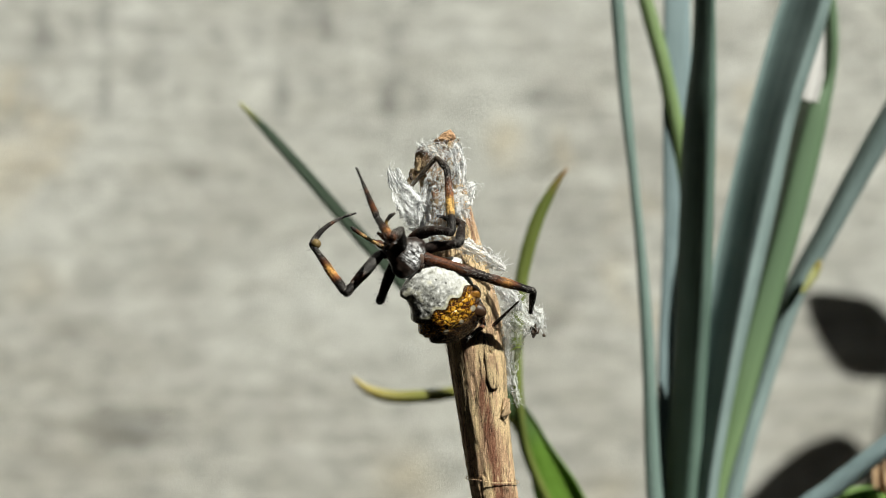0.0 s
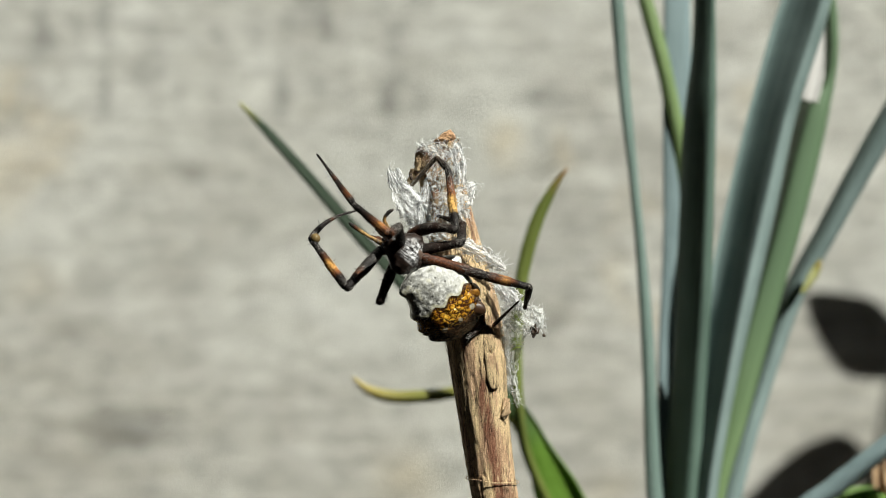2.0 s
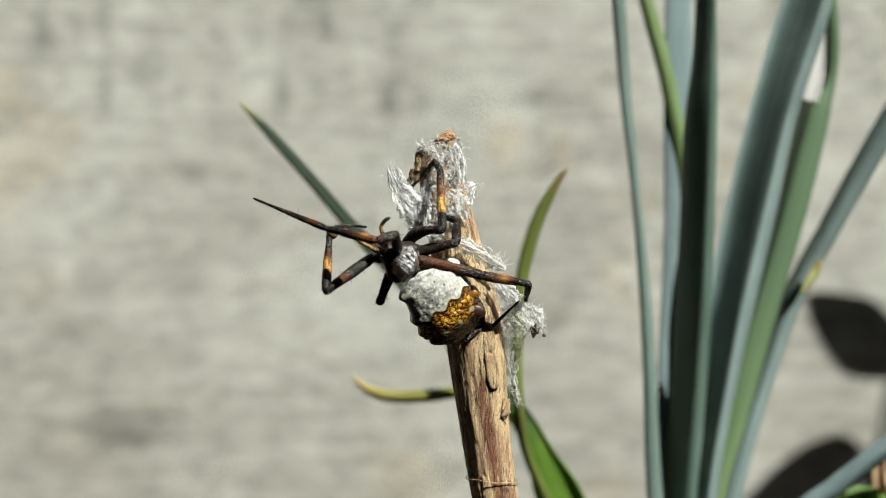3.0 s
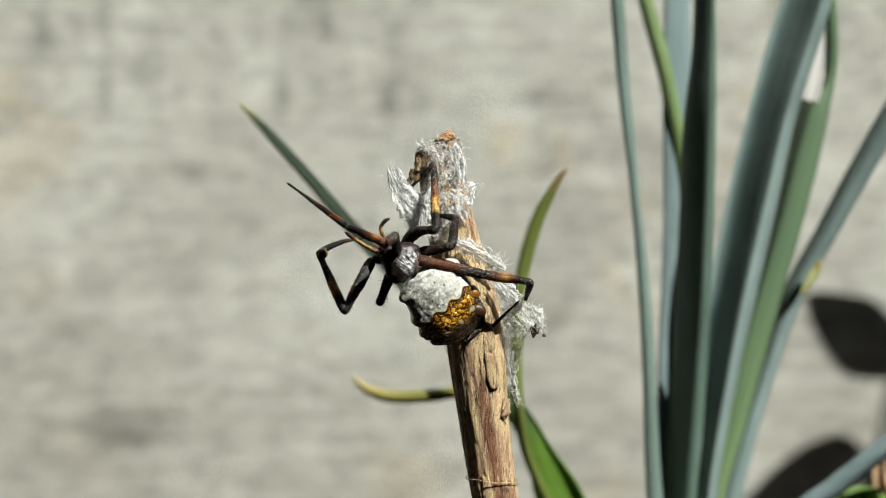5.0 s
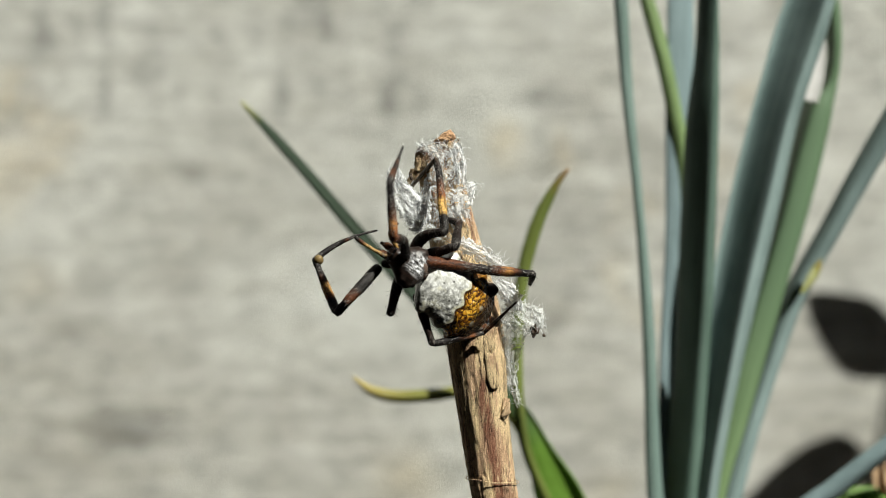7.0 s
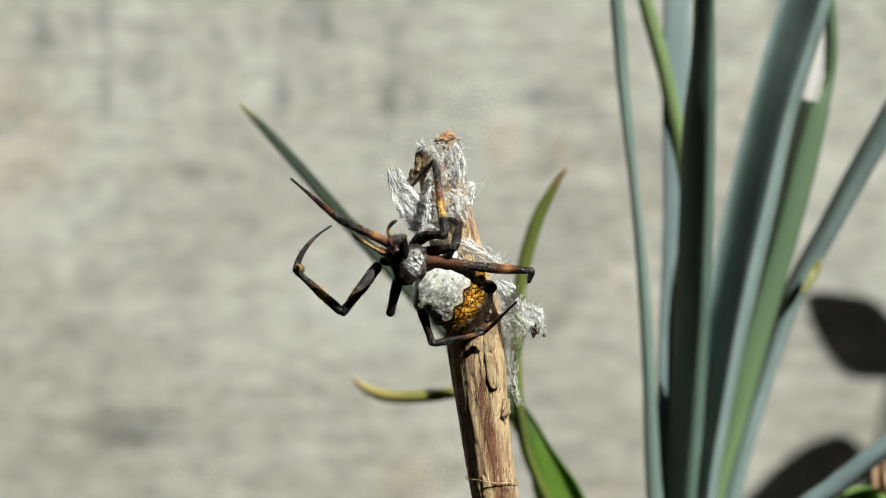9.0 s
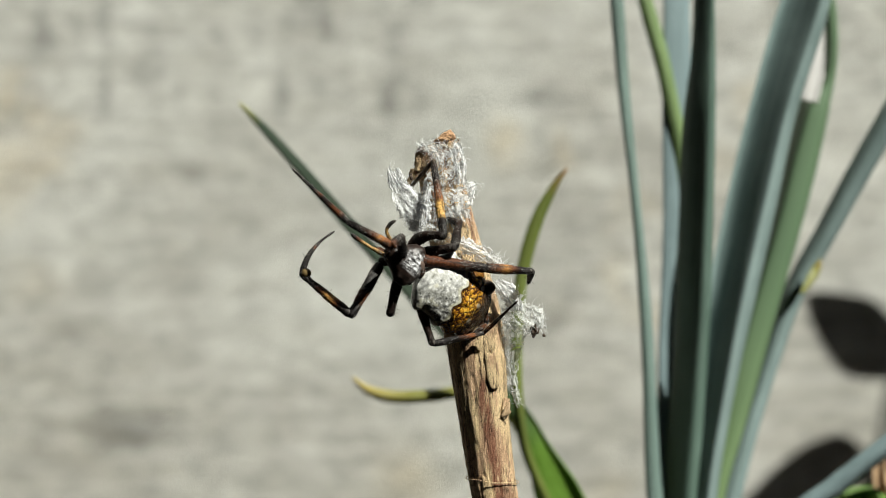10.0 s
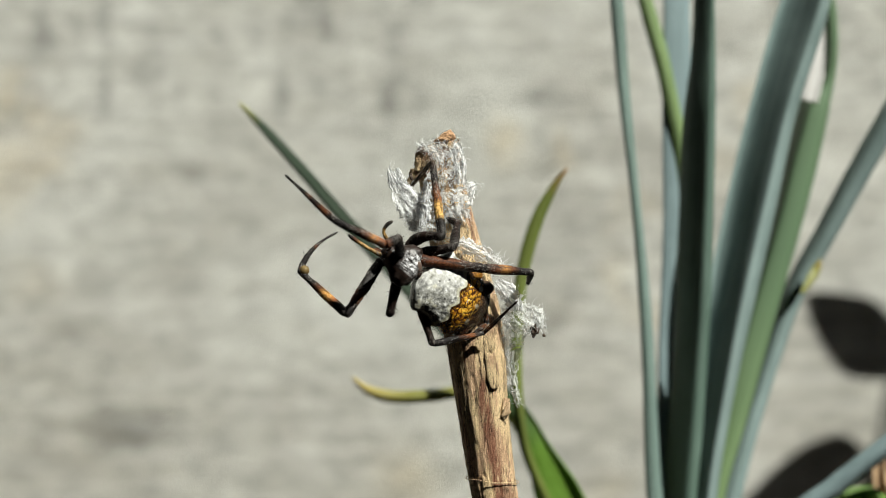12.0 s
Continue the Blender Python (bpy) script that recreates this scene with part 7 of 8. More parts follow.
    step("right_first", 2.6, (-4.05, 155.33, 150.44), (0.68, 151.5, 152.04), (0.22, 156.28, 159.13), (-0.88, 157.72, 160.39), (-3.73, 159.8, 157.32))
    step("right_first", 2.7, (-4.1, 155.49, 150.44), (0.5, 151.5, 152.04), (0.09, 156.29, 159.12), (-0.9, 157.83, 160.36), (-3.7, 160.03, 157.33))
    step("right_first", 2.8, (-4.14, 155.64, 150.44), (0.32, 151.5, 152.04), (-0.05, 156.3, 159.12), (-0.92, 157.93, 160.34), (-3.67, 160.25, 157.34))
    step("right_first", 2.9, (-4.18, 155.8, 150.42), (0.13, 151.5, 152.04), (-0.19, 156.31, 159.11), (-0.94, 158.01, 160.31), (-3.64, 160.44, 157.35))
    step("right_first", 3, (-4.2, 155.94, 150.4), (-0.05, 151.5, 152.04), (-0.33, 156.32, 159.11), (-0.96, 158.09, 160.28), (-3.61, 160.6, 157.35))
    step("right_first", 3.2, (-4.24, 155.95, 150.35), (-0.12, 151.5, 152.04), (-0.39, 156.34, 159.1), (-0.98, 158.14, 160.24), (-3.62, 160.72, 157.36))
    step("right_first", 4, (-4.16, 156.28, 150.4), (-0.4, 151.5, 152.04), (-0.68, 156.39, 159.06), (-1.07, 158.31, 160.1), (-3.64, 161.12, 157.38))
    step("right_first", 4.8, (-4.08, 156.55, 150.44), (-0.68, 151.5, 152.04), (-0.96, 156.45, 159.02), (-1.17, 158.44, 159.96), (-3.66, 161.46, 157.39))
    step("right_first", 5, (-4.26, 156.44, 150.3), (-0.75, 151.5, 152.04), (-1.04, 156.46, 159.01), (-1.19, 158.47, 159.92), (-3.67, 161.53, 157.4))
    step("right_first", 5.2, (-4.43, 156.31, 150.17), (-0.81, 151.5, 152.04), (-1.08, 156.46, 159.01), (-1.21, 158.49, 159.88), (-3.67, 161.61, 157.41))
    step("right_first", 5.4, (-4.46, 156.33, 150.17), (-0.87, 151.5, 152.04), (-1.13, 156.46, 159.01), (-1.23, 158.5, 159.85), (-3.68, 161.66, 157.4))
    step("right_first", 5.6, (-4.48, 156.25, 150.17), (-0.78, 151.5, 152.04), (-1.04, 156.46, 159.01), (-1.21, 158.46, 159.94), (-3.68, 161.52, 157.39))
    step("right_first", 5.8, (-4.49, 156.15, 150.17), (-0.68, 151.5, 152.04), (-0.95, 156.46, 159.01), (-1.19, 158.41, 160.02), (-3.67, 161.38, 157.39))
    step("right_first", 6, (-4.51, 156.06, 150.17), (-0.58, 151.5, 152.04), (-0.86, 156.46, 159.01), (-1.16, 158.36, 160.11), (-3.68, 161.21, 157.38))
    step("right_first", 6.1, (-4.16, 156.3, 150.17), (-0.54, 151.5, 152.04), (-0.81, 156.46, 159.01), (-1.15, 158.33, 160.15), (-3.68, 161.12, 157.37))
    step("right_first", 6.2, (-3.81, 156.31, 150.17), (-0.17, 151.5, 151.98), (-0.59, 156.31, 159.05), (-1.14, 158.12, 160.19), (-3.67, 160.87, 157.37))
    step("right_first", 6.3, (-2.92, 156.44, 150.17), (0.6, 151.5, 151.88), (-0.1, 156.24, 158.97), (-1.05, 157.78, 160.23), (-3.66, 160.38, 157.35))
    step("right_first", 6.4, (-3.24, 154.73, 149.47), (1.62, 151.5, 151.83), (0.38, 156.15, 158.91), (-0.96, 157.27, 160.26), (-3.65, 159.71, 157.31))
    step("right_first", 6.5, (-3.57, 153.74, 149.12), (1.63, 151.5, 151.88), (0.57, 156.31, 158.89), (-0.86, 157.17, 160.32), (-3.65, 159.41, 157.3))
    step("right_first", 6.6, (-2.54, 155.61, 149.64), (1.64, 151.5, 151.94), (0.78, 156.45, 158.86), (-0.78, 156.88, 160.38), (-3.63, 158.9, 157.27))
    step("right_first", 6.7, (-2.93, 155.11, 149.64), (1.66, 151.5, 152), (0.62, 156.3, 159.01), (-0.8, 157.28, 160.4), (-3.64, 159.32, 157.29))
    step("right_first", 6.8, (-3.32, 154.52, 149.64), (1.66, 151.5, 152.05), (0.46, 156.13, 159.15), (-0.81, 157.43, 160.41), (-3.64, 159.48, 157.3))
    step("right_first", 6.85, (-3.3, 155.06, 149.68), (1.35, 151.5, 152.01), (0.22, 156.16, 159.1), (-0.82, 157.6, 160.42), (-3.66, 159.64, 157.31))
    step("right_first", 6.9, (-3.28, 155.51, 149.71), (1.03, 151.5, 151.95), (-0.01, 156.2, 159.03), (-0.83, 157.7, 160.43), (-3.66, 159.74, 157.31))
    step("right_first", 7, (-3.23, 156.37, 149.77), (0.22, 151.5, 151.79), (-0.47, 156.19, 158.92), (-0.84, 157.76, 160.43), (-3.66, 159.83, 157.32))
    step("right_first", 7.1, (-3.15, 155.84, 149.84), (0.86, 151.5, 152.01), (0.03, 156.24, 159.09), (-0.86, 157.75, 160.44), (-3.66, 159.83, 157.32))
    step("right_first", 7.2, (-3.07, 155.17, 149.9), (1.49, 151.5, 152.23), (0.54, 156.29, 159.27), (-0.86, 157.54, 160.42), (-3.66, 159.64, 157.31))
    step("right_first", 8, (-3.22, 155.93, 150), (0.87, 151.5, 151.84), (-0.09, 156.05, 159.02), (-0.95, 157.62, 160.33), (-3.68, 159.94, 157.33))
    step("right_first", 8.8, (-3.36, 156.49, 150.09), (0.24, 151.5, 151.43), (-0.72, 155.8, 158.78), (-1.03, 157.44, 160.22), (-3.69, 159.96, 157.32))
    step("right_first", 9, (-3.4, 156.47, 150.08), (0.22, 151.5, 151.43), (-0.74, 155.8, 158.77), (-1.04, 157.44, 160.22), (-3.7, 159.97, 157.32))
    step("right_first", 9.4, (-3.46, 156.46, 150.07), (0.18, 151.5, 151.41), (-0.81, 155.79, 158.75), (-1.06, 157.43, 160.21), (-3.71, 160, 157.33))
    step("right_first", 10, (-3.57, 156.44, 150.06), (0.12, 151.5, 151.38), (-0.9, 155.76, 158.73), (-1.09, 157.41, 160.19), (-3.71, 160.01, 157.33))
    step("right_first", 10.6, (-3.67, 156.41, 150.04), (0.06, 151.5, 151.34), (-0.99, 155.73, 158.71), (-1.12, 157.37, 160.19), (-3.72, 160.01, 157.32))
    step("right_first", 11.2, (-3.76, 156.38, 150.02), (0.01, 151.5, 151.32), (-1.02, 155.79, 158.66), (-1.15, 157.4, 160.17), (-3.73, 160.08, 157.33))
    step("right_first", 11.6, (-3.83, 156.35, 150.01), (-0.03, 151.5, 151.32), (-1.03, 155.85, 158.62), (-1.18, 157.42, 160.16), (-3.74, 160.14, 157.33))
    step("right_first", 12, (-3.89, 156.33, 150), (-0.07, 151.5, 151.3), (-1.05, 155.89, 158.58), (-1.2, 157.43, 160.15), (-3.75, 160.17, 157.33))
    step("right_second", 0, (-4.33, 153.79, 149.69), (1.85, 152, 150.64), (2.22, 156.66, 152.97), (-0.66, 158.47, 153.89))
    step("right_second", 0.1, (-4.32, 153.76, 149.69), (1.86, 152, 150.64), (2.23, 156.66, 152.97), (-0.66, 158.46, 153.89))
    step("right_second", 0.2, (-4.32, 153.72, 149.68), (1.87, 152, 150.64), (2.23, 156.66, 152.97), (-0.66, 158.46, 153.89))
    step("right_second", 0.3, (-4.32, 153.71, 149.67), (1.87, 152, 150.65), (2.23, 156.66, 152.96), (-0.66, 158.46, 153.89))
    step("right_second", 0.4, (-4.32, 153.67, 149.66), (1.88, 152, 150.65), (2.23, 156.67, 152.96), (-0.66, 158.46, 153.89))
    step("right_second", 0.6, (-4.31, 153.63, 149.64), (1.9, 152, 150.65), (2.24, 156.67, 152.95), (-0.66, 158.45, 153.89))
    step("right_second", 1, (-4.31, 153.5, 149.61), (1.93, 152, 150.66), (2.25, 156.68, 152.94), (-0.66, 158.44, 153.89))
    step("right_second", 1.6, (-4.3, 153.29, 149.56), (1.97, 152, 150.68), (2.27, 156.7, 152.93), (-0.66, 158.42, 153.89))
    step("right_second", 2, (-4.29, 153.17, 149.53), (2, 152, 150.69), (2.28, 156.71, 152.92), (-0.66, 158.41, 153.89))
    step("right_second", 2.2, (-4.28, 153.05, 149.51), (2.02, 152, 150.69), (2.28, 156.72, 152.91), (-0.66, 158.4, 153.89))
    step("right_second", 2.3, (-4.28, 152.99, 149.51), (2.03, 152, 150.7), (2.28, 156.72, 152.91), (-0.66, 158.4, 153.89))
    step("right_second", 2.4, (-4.28, 152.98, 149.5), (2.03, 152, 150.7), (2.29, 156.72, 152.91), (-0.66, 158.39, 153.89))
    step("right_second", 2.5, (-4.36, 152.91, 149.45), (1.95, 152, 150.71), (2.19, 156.7, 152.97), (-0.69, 158.51, 153.91))
    step("right_second", 2.6, (-4.43, 153.01, 149.4), (1.85, 152, 150.71), (2.08, 156.67, 153.03), (-0.73, 158.63, 153.92))
    step("right_second", 2.7, (-4.52, 153, 149.34), (1.76, 152, 150.71), (1.97, 156.63, 153.1), (-0.76, 158.71, 153.94))
    step("right_second", 2.8, (-4.58, 153.19, 149.29), (1.65, 152, 150.71), (1.86, 156.6, 153.16), (-0.79, 158.8, 153.95))
    step("right_second", 2.9, (-4.66, 153.22, 149.23), (1.55, 152, 150.7), (1.76, 156.56, 153.23), (-0.82, 158.86, 153.97))
    step("right_second", 3, (-4.73, 153.25, 149.18), (1.46, 152, 150.7), (1.64, 156.53, 153.29), (-0.85, 158.93, 153.99))
    step("right_second", 3.2, (-4.76, 153.42, 149.16), (1.4, 152, 150.67), (1.63, 156.49, 153.31), (-0.85, 158.92, 153.99))
    step("right_second", 4, (-4.85, 153.85, 149.1), (1.21, 152, 150.53), (1.56, 156.33, 153.42), (-0.85, 158.85, 153.99))
    step("right_second", 4.8, (-4.94, 154.21, 149.01), (1.02, 152, 150.39), (1.5, 156.14, 153.53), (-0.85, 158.74, 153.99))
    step("right_second", 5, (-4.96, 154.27, 149), (0.98, 152, 150.35), (1.47, 156.09, 153.56), (-0.85, 158.72, 153.98))
    step("right_second", 5.2, (-4.98, 154.35, 148.98), (0.92, 152, 150.35), (1.43, 156.07, 153.58), (-0.85, 158.73, 153.98))
    step("right_second", 5.4, (-5, 154.39, 148.96), (0.88, 152, 150.35), (1.4, 156.05, 153.6), (-0.85, 158.75, 153.98))
    step("right_second", 5.6, (-5.03, 154.44, 148.93), (0.83, 152, 150.35), (1.36, 156.04, 153.61), (-0.85, 158.77, 153.98))
    step("right_second", 5.8, (-5.04, 154.51, 148.92), (0.78, 152, 150.35), (1.33, 156.02, 153.63), (-0.85, 158.78, 153.98))
    step("right_second", 6, (-5.06, 154.57, 148.9), (0.73, 152, 150.35), (1.28, 156.01, 153.65), (-0.85, 158.81, 153.98))
    step("right_second", 6.1, (-4.75, 154.17, 148.86), (1.21, 152, 150.27), (1.67, 156.21, 153.33), (-0.82, 158.63, 153.97))
    step("right_second", 6.2, (-4.46, 153.58, 148.82), (1.69, 152, 150.2), (2.05, 156.39, 152.99), (-0.78, 158.26, 153.94))
    step("right_second", 6.3, (-4.15, 152.74, 148.78), (2.17, 152, 150.13), (2.44, 156.55, 152.67), (-0.75, 157.41, 153.9))
    step("right_second", 6.4, (-3.83, 151.83, 148.75), (2.65, 152, 150.04), (2.83, 156.68, 152.34), (-0.72, 156.63, 153.87))
    step("right_second", 6.5, (-3.57, 153.28, 148.69), (2.62, 152, 150.19), (2.78, 156.62, 152.62), (-0.69, 156.57, 153.85))
    step("right_second", 6.6, (-3.3, 154.14, 148.64), (2.6, 152, 150.34), (2.71, 156.55, 152.91), (-0.66, 156.98, 153.85))
    step("right_second", 6.7, (-3.41, 154.21, 148.67), (2.44, 152, 150.44), (2.59, 156.55, 153), (-0.66, 157.62, 153.86))
    step("right_second", 6.8, (-3.52, 154.23, 148.69), (2.29, 152, 150.55), (2.46, 156.56, 153.09), (-0.66, 157.99, 153.87))
    step("right_second", 6.85, (-3.59, 154.65, 148.69), (2.07, 152, 150.47), (2.3, 156.53, 153.06), (-0.49, 158.54, 153.84))
    step("right_second", 6.9, (-3.65, 155.03, 148.71), (1.84, 152, 150.41), (2.15, 156.51, 153.02), (-0.31, 158.93, 153.8))
    step("right_second", 7, (-3.79, 155.65, 148.72), (1.37, 152, 150.26), (1.82, 156.45, 152.95), (0.06, 159.41, 153.71))
    step("right_second", 7.1, (-3.87, 154.66, 148.77), (1.83, 152, 150.39), (2.16, 156.49, 153.04), (-0.3, 158.89, 153.8))
    step("right_second", 7.2, (-3.94, 152.84, 148.8), (2.27, 152, 150.54), (2.49, 156.52, 153.14), (-0.66, 157.92, 153.87))
    step("right_second", 8, (-4.21, 153.96, 148.95), (1.82, 152, 150.38), (2.2, 156.47, 153.05), (-0.24, 158.91, 153.8))
    step("right_second", 8.8, (-4.46, 154.67, 149.1), (1.36, 152, 150.22), (1.91, 156.41, 152.96), (0.19, 159.39, 153.71))
    step("right_second", 9, (-4.48, 154.65, 149.1), (1.35, 152, 150.22), (1.9, 156.41, 152.96), (0.19, 159.4, 153.71))
    step("right_second", 9.4, (-4.5, 154.64, 149.09), (1.33, 152, 150.22), (1.87, 156.41, 152.96), (0.19, 159.42, 153.71))
    step("right_second", 10, (-4.54, 154.63, 149.07), (1.29, 152, 150.22), (1.82, 156.41, 152.96), (0.19, 159.45, 153.71))
    step("right_second", 10.6, (-4.6, 154.59, 149.05), (1.25, 152, 150.22), (1.78, 156.41, 152.96), (0.19, 159.47, 153.71))
    step("right_second", 11.2, (-4.65, 154.55, 149.03), (1.21, 152, 150.22), (1.73, 156.41, 152.96), (0.19, 159.49, 153.71))
    step("right_second", 11.6, (-4.68, 154.52, 149.02), (1.19, 152, 150.22), (1.7, 156.41, 152.96), (0.19, 159.52, 153.71))
    step("right_second", 12, (-4.71, 154.51, 149.01), (1.16, 152, 150.22), (1.67, 156.41, 152.96), (0.19, 159.53, 153.71))
    step("right_third", 0, (-2.76, 152.55, 149.24), (4.77, 153.6, 146.84), (10.32, 155.4, 145.21), (10.11, 157.66, 142.62))
    step("right_third", 0.1, (-2.78, 152.55, 149.24), (4.77, 153.6, 146.9), (10.28, 155.58, 145.32), (9.96, 157.66, 142.59))
    step("right_third", 0.2, (-2.79, 152.55, 149.25), (4.77, 153.6, 146.96), (10.23, 155.75, 145.44), (9.81, 157.61, 142.56))
    step("right_third", 0.3, (-2.81, 152.54, 149.25), (4.77, 153.6, 147.02), (10.18, 155.91, 145.55), (9.65, 157.5, 142.54))
    step("right_third", 0.4, (-2.82, 152.54, 149.25), (4.76, 153.6, 147.02), (10.17, 155.92, 145.56), (9.65, 157.57, 142.57))
    step("right_third", 0.6, (-2.84, 152.54, 149.26), (4.74, 153.6, 147.02), (10.14, 155.95, 145.57), (9.64, 157.7, 142.64))
    step("right_third", 1, (-2.88, 152.53, 149.27), (4.7, 153.6, 147.02), (10.08, 156, 145.58), (9.61, 157.95, 142.78))
    step("right_third", 1.6, (-2.93, 152.52, 149.29), (4.64, 153.6, 147.02), (9.99, 156.08, 145.61), (9.56, 158.27, 142.99))
    step("right_third", 2, (-2.97, 152.52, 149.3), (4.6, 153.6, 147.02), (9.93, 156.13, 145.63), (9.53, 158.46, 143.13))
    step("right_third", 2.2, (-2.94, 152.52, 149.14), (4.67, 153.6, 147.02), (10.07, 156.06, 145.78), (9.61, 158.59, 143.48))
    step("right_third", 2.3, (-2.93, 152.53, 149.06), (4.7, 153.6, 147.02), (10.13, 156.02, 145.85), (9.65, 158.64, 143.66))
    step("right_third", 2.4, (-2.92, 152.53, 148.98), (4.74, 153.6, 147.02), (10.2, 155.98, 145.92), (9.69, 158.68, 143.84))
    step("right_third", 2.5, (-2.9, 152.53, 148.9), (4.77, 153.6, 147.02), (10.27, 155.93, 145.99), (9.73, 158.71, 144.02))
    step("right_third", 2.6, (-2.97, 152.53, 148.91), (4.7, 153.6, 147.02), (10.18, 155.97, 145.99), (9.71, 158.76, 144.02))
    step("right_third", 2.7, (-3.04, 152.52, 148.92), (4.63, 153.6, 147.02), (10.1, 156.01, 145.99), (9.7, 158.81, 144.02))
    step("right_third", 2.8, (-3.1, 152.52, 148.93), (4.56, 153.6, 147.02), (10.01, 156.05, 145.99), (9.68, 158.85, 144.02))
    step("right_third", 2.9, (-3.17, 152.51, 148.94), (4.49, 153.6, 147.02), (9.92, 156.08, 145.99), (9.67, 158.89, 144.01))
    step("right_third", 3, (-3.24, 152.51, 148.95), (4.42, 153.6, 147.02), (9.84, 156.12, 145.99), (9.65, 158.93, 144.01))
    step("right_third", 3.2, (-3.23, 152.51, 148.94), (4.43, 153.6, 147.03), (9.86, 156.1, 146.01), (9.65, 158.91, 144.03))
    step("right_third", 4, (-3.21, 152.51, 148.9), (4.47, 153.6, 147.07), (9.94, 156.03, 146.1), (9.64, 158.8, 144.07))
    step("right_third", 4.8, (-3.18, 152.51, 148.87), (4.52, 153.6, 147.12), (10.03, 155.96, 146.19), (9.64, 158.68, 144.12))
    step("right_third", 5, (-3.18, 152.52, 148.86), (4.53, 153.6, 147.13), (10.05, 155.94, 146.22), (9.63, 158.65, 144.14))
    step("right_third", 5.2, (-3.17, 152.52, 148.85), (4.54, 153.6, 147.14), (10.07, 155.92, 146.24), (9.63, 158.62, 144.15))
    step("right_third", 5.4, (-3.16, 152.52, 148.84), (4.55, 153.6, 147.15), (10.09, 155.9, 146.26), (9.63, 158.59, 144.16))
    step("right_third", 5.6, (-3.16, 152.52, 148.84), (4.56, 153.6, 147.16), (10.11, 155.88, 146.29), (9.63, 158.56, 144.17))
    step("right_third", 5.8, (-3.15, 152.52, 148.83), (4.57, 153.6, 147.17), (10.13, 155.86, 146.31), (9.63, 158.53, 144.19))
    step("right_third", 6, (-3.14, 152.52, 148.82), (4.58, 153.6, 147.18), (10.15, 155.84, 146.33), (9.63, 158.49, 144.2))
    step("right_third", 6.1, (-3.14, 152.52, 148.81), (4.59, 153.6, 147.19), (10.16, 155.83, 146.34), (9.62, 158.48, 144.21))
    step("right_third", 6.2, (-3.14, 152.52, 148.81), (4.6, 153.6, 147.19), (10.17, 155.82, 146.35), (9.62, 158.46, 144.21))
    step("right_third", 6.3, (-2.68, 152.52, 148.87), (5.06, 153.6, 147.31), (10.54, 156.03, 146.41), (10.01, 158.92, 144.62))
    step("right_third", 6.4, (-2.59, 152.51, 148.84), (5.18, 153.6, 147.43), (10.61, 156.17, 146.64), (10.22, 159.25, 145.15))
    step("right_third", 6.5, (-2.86, 152.48, 148.73), (4.95, 153.6, 147.54), (10.38, 156.24, 147.06), (10.23, 159.45, 145.81))
    step("right_third", 6.6, (-2.87, 152.48, 148.73), (4.94, 153.6, 147.56), (10.37, 156.24, 147.08), (10.22, 159.45, 145.83))
    step("right_third", 6.7, (-2.88, 152.48, 148.74), (4.93, 153.6, 147.58), (10.36, 156.24, 147.1), (10.21, 159.45, 145.85))
    step("right_third", 6.8, (-2.89, 152.48, 148.75), (4.92, 153.6, 147.59), (10.36, 156.24, 147.11), (10.21, 159.45, 145.86))
    step("right_third", 6.85, (-2.89, 152.48, 148.75), (4.92, 153.6, 147.6), (10.35, 156.25, 147.12), (10.2, 159.45, 145.87))
    step("right_third", 6.9, (-2.89, 152.48, 148.76), (4.92, 153.6, 147.61), (10.35, 156.25, 147.13), (10.2, 159.45, 145.88))
    step("right_third", 7, (-2.9, 152.48, 148.76), (4.91, 153.6, 147.62), (10.34, 156.25, 147.15), (10.19, 159.45, 145.89))
    step("right_third", 7.1, (-2.91, 152.48, 148.77), (4.9, 153.6, 147.64), (10.33, 156.25, 147.17), (10.18, 159.45, 145.91))
    step("right_third", 7.2, (-2.92, 152.48, 148.78), (4.89, 153.6, 147.65), (10.33, 156.25, 147.19), (10.17, 159.45, 145.92))
    step("right_third", 8, (-2.99, 152.48, 148.83), (4.83, 153.6, 147.77), (10.26, 156.25, 147.35), (10.11, 159.44, 146.05))
    step("right_third", 8.8, (-3.06, 152.48, 148.89), (4.77, 153.6, 147.9), (10.2, 156.26, 147.5), (10.05, 159.44, 146.18))
    step("right_third", 9, (-3.07, 152.48, 148.88), (4.76, 153.6, 147.89), (10.2, 156.25, 147.49), (10.04, 159.43, 146.17))
    step("right_third", 9.4, (-3.09, 152.49, 148.88), (4.74, 153.6, 147.88), (10.18, 156.23, 147.47), (10.03, 159.41, 146.14))
    step("right_third", 10, (-3.12, 152.49, 148.88), (4.7, 153.6, 147.86), (10.17, 156.2, 147.44), (10.01, 159.37, 146.11))
    step("right_third", 10.6, (-3.16, 152.5, 148.88), (4.67, 153.6, 147.85), (10.15, 156.17, 147.4), (9.99, 159.34, 146.08))
    step("right_third", 11.2, (-3.19, 152.5, 148.87), (4.64, 153.6, 147.83), (10.13, 156.13, 147.37), (9.97, 159.31, 146.04))
    step("right_third", 11.6, (-3.21, 152.51, 148.87), (4.62, 153.6, 147.82), (10.12, 156.11, 147.35), (9.96, 159.29, 146.02))
    step("right_third", 12, (-3.23, 152.51, 148.87), (4.6, 153.6, 147.81), (10.1, 156.09, 147.33), (9.94, 159.26, 146))
    step("right_fourth", 0, (-1.11, 157.27, 146.16), (4.18, 157.9, 143.87), (4.75, 158.84, 141.12), (2.73, 157.28, 139.59))
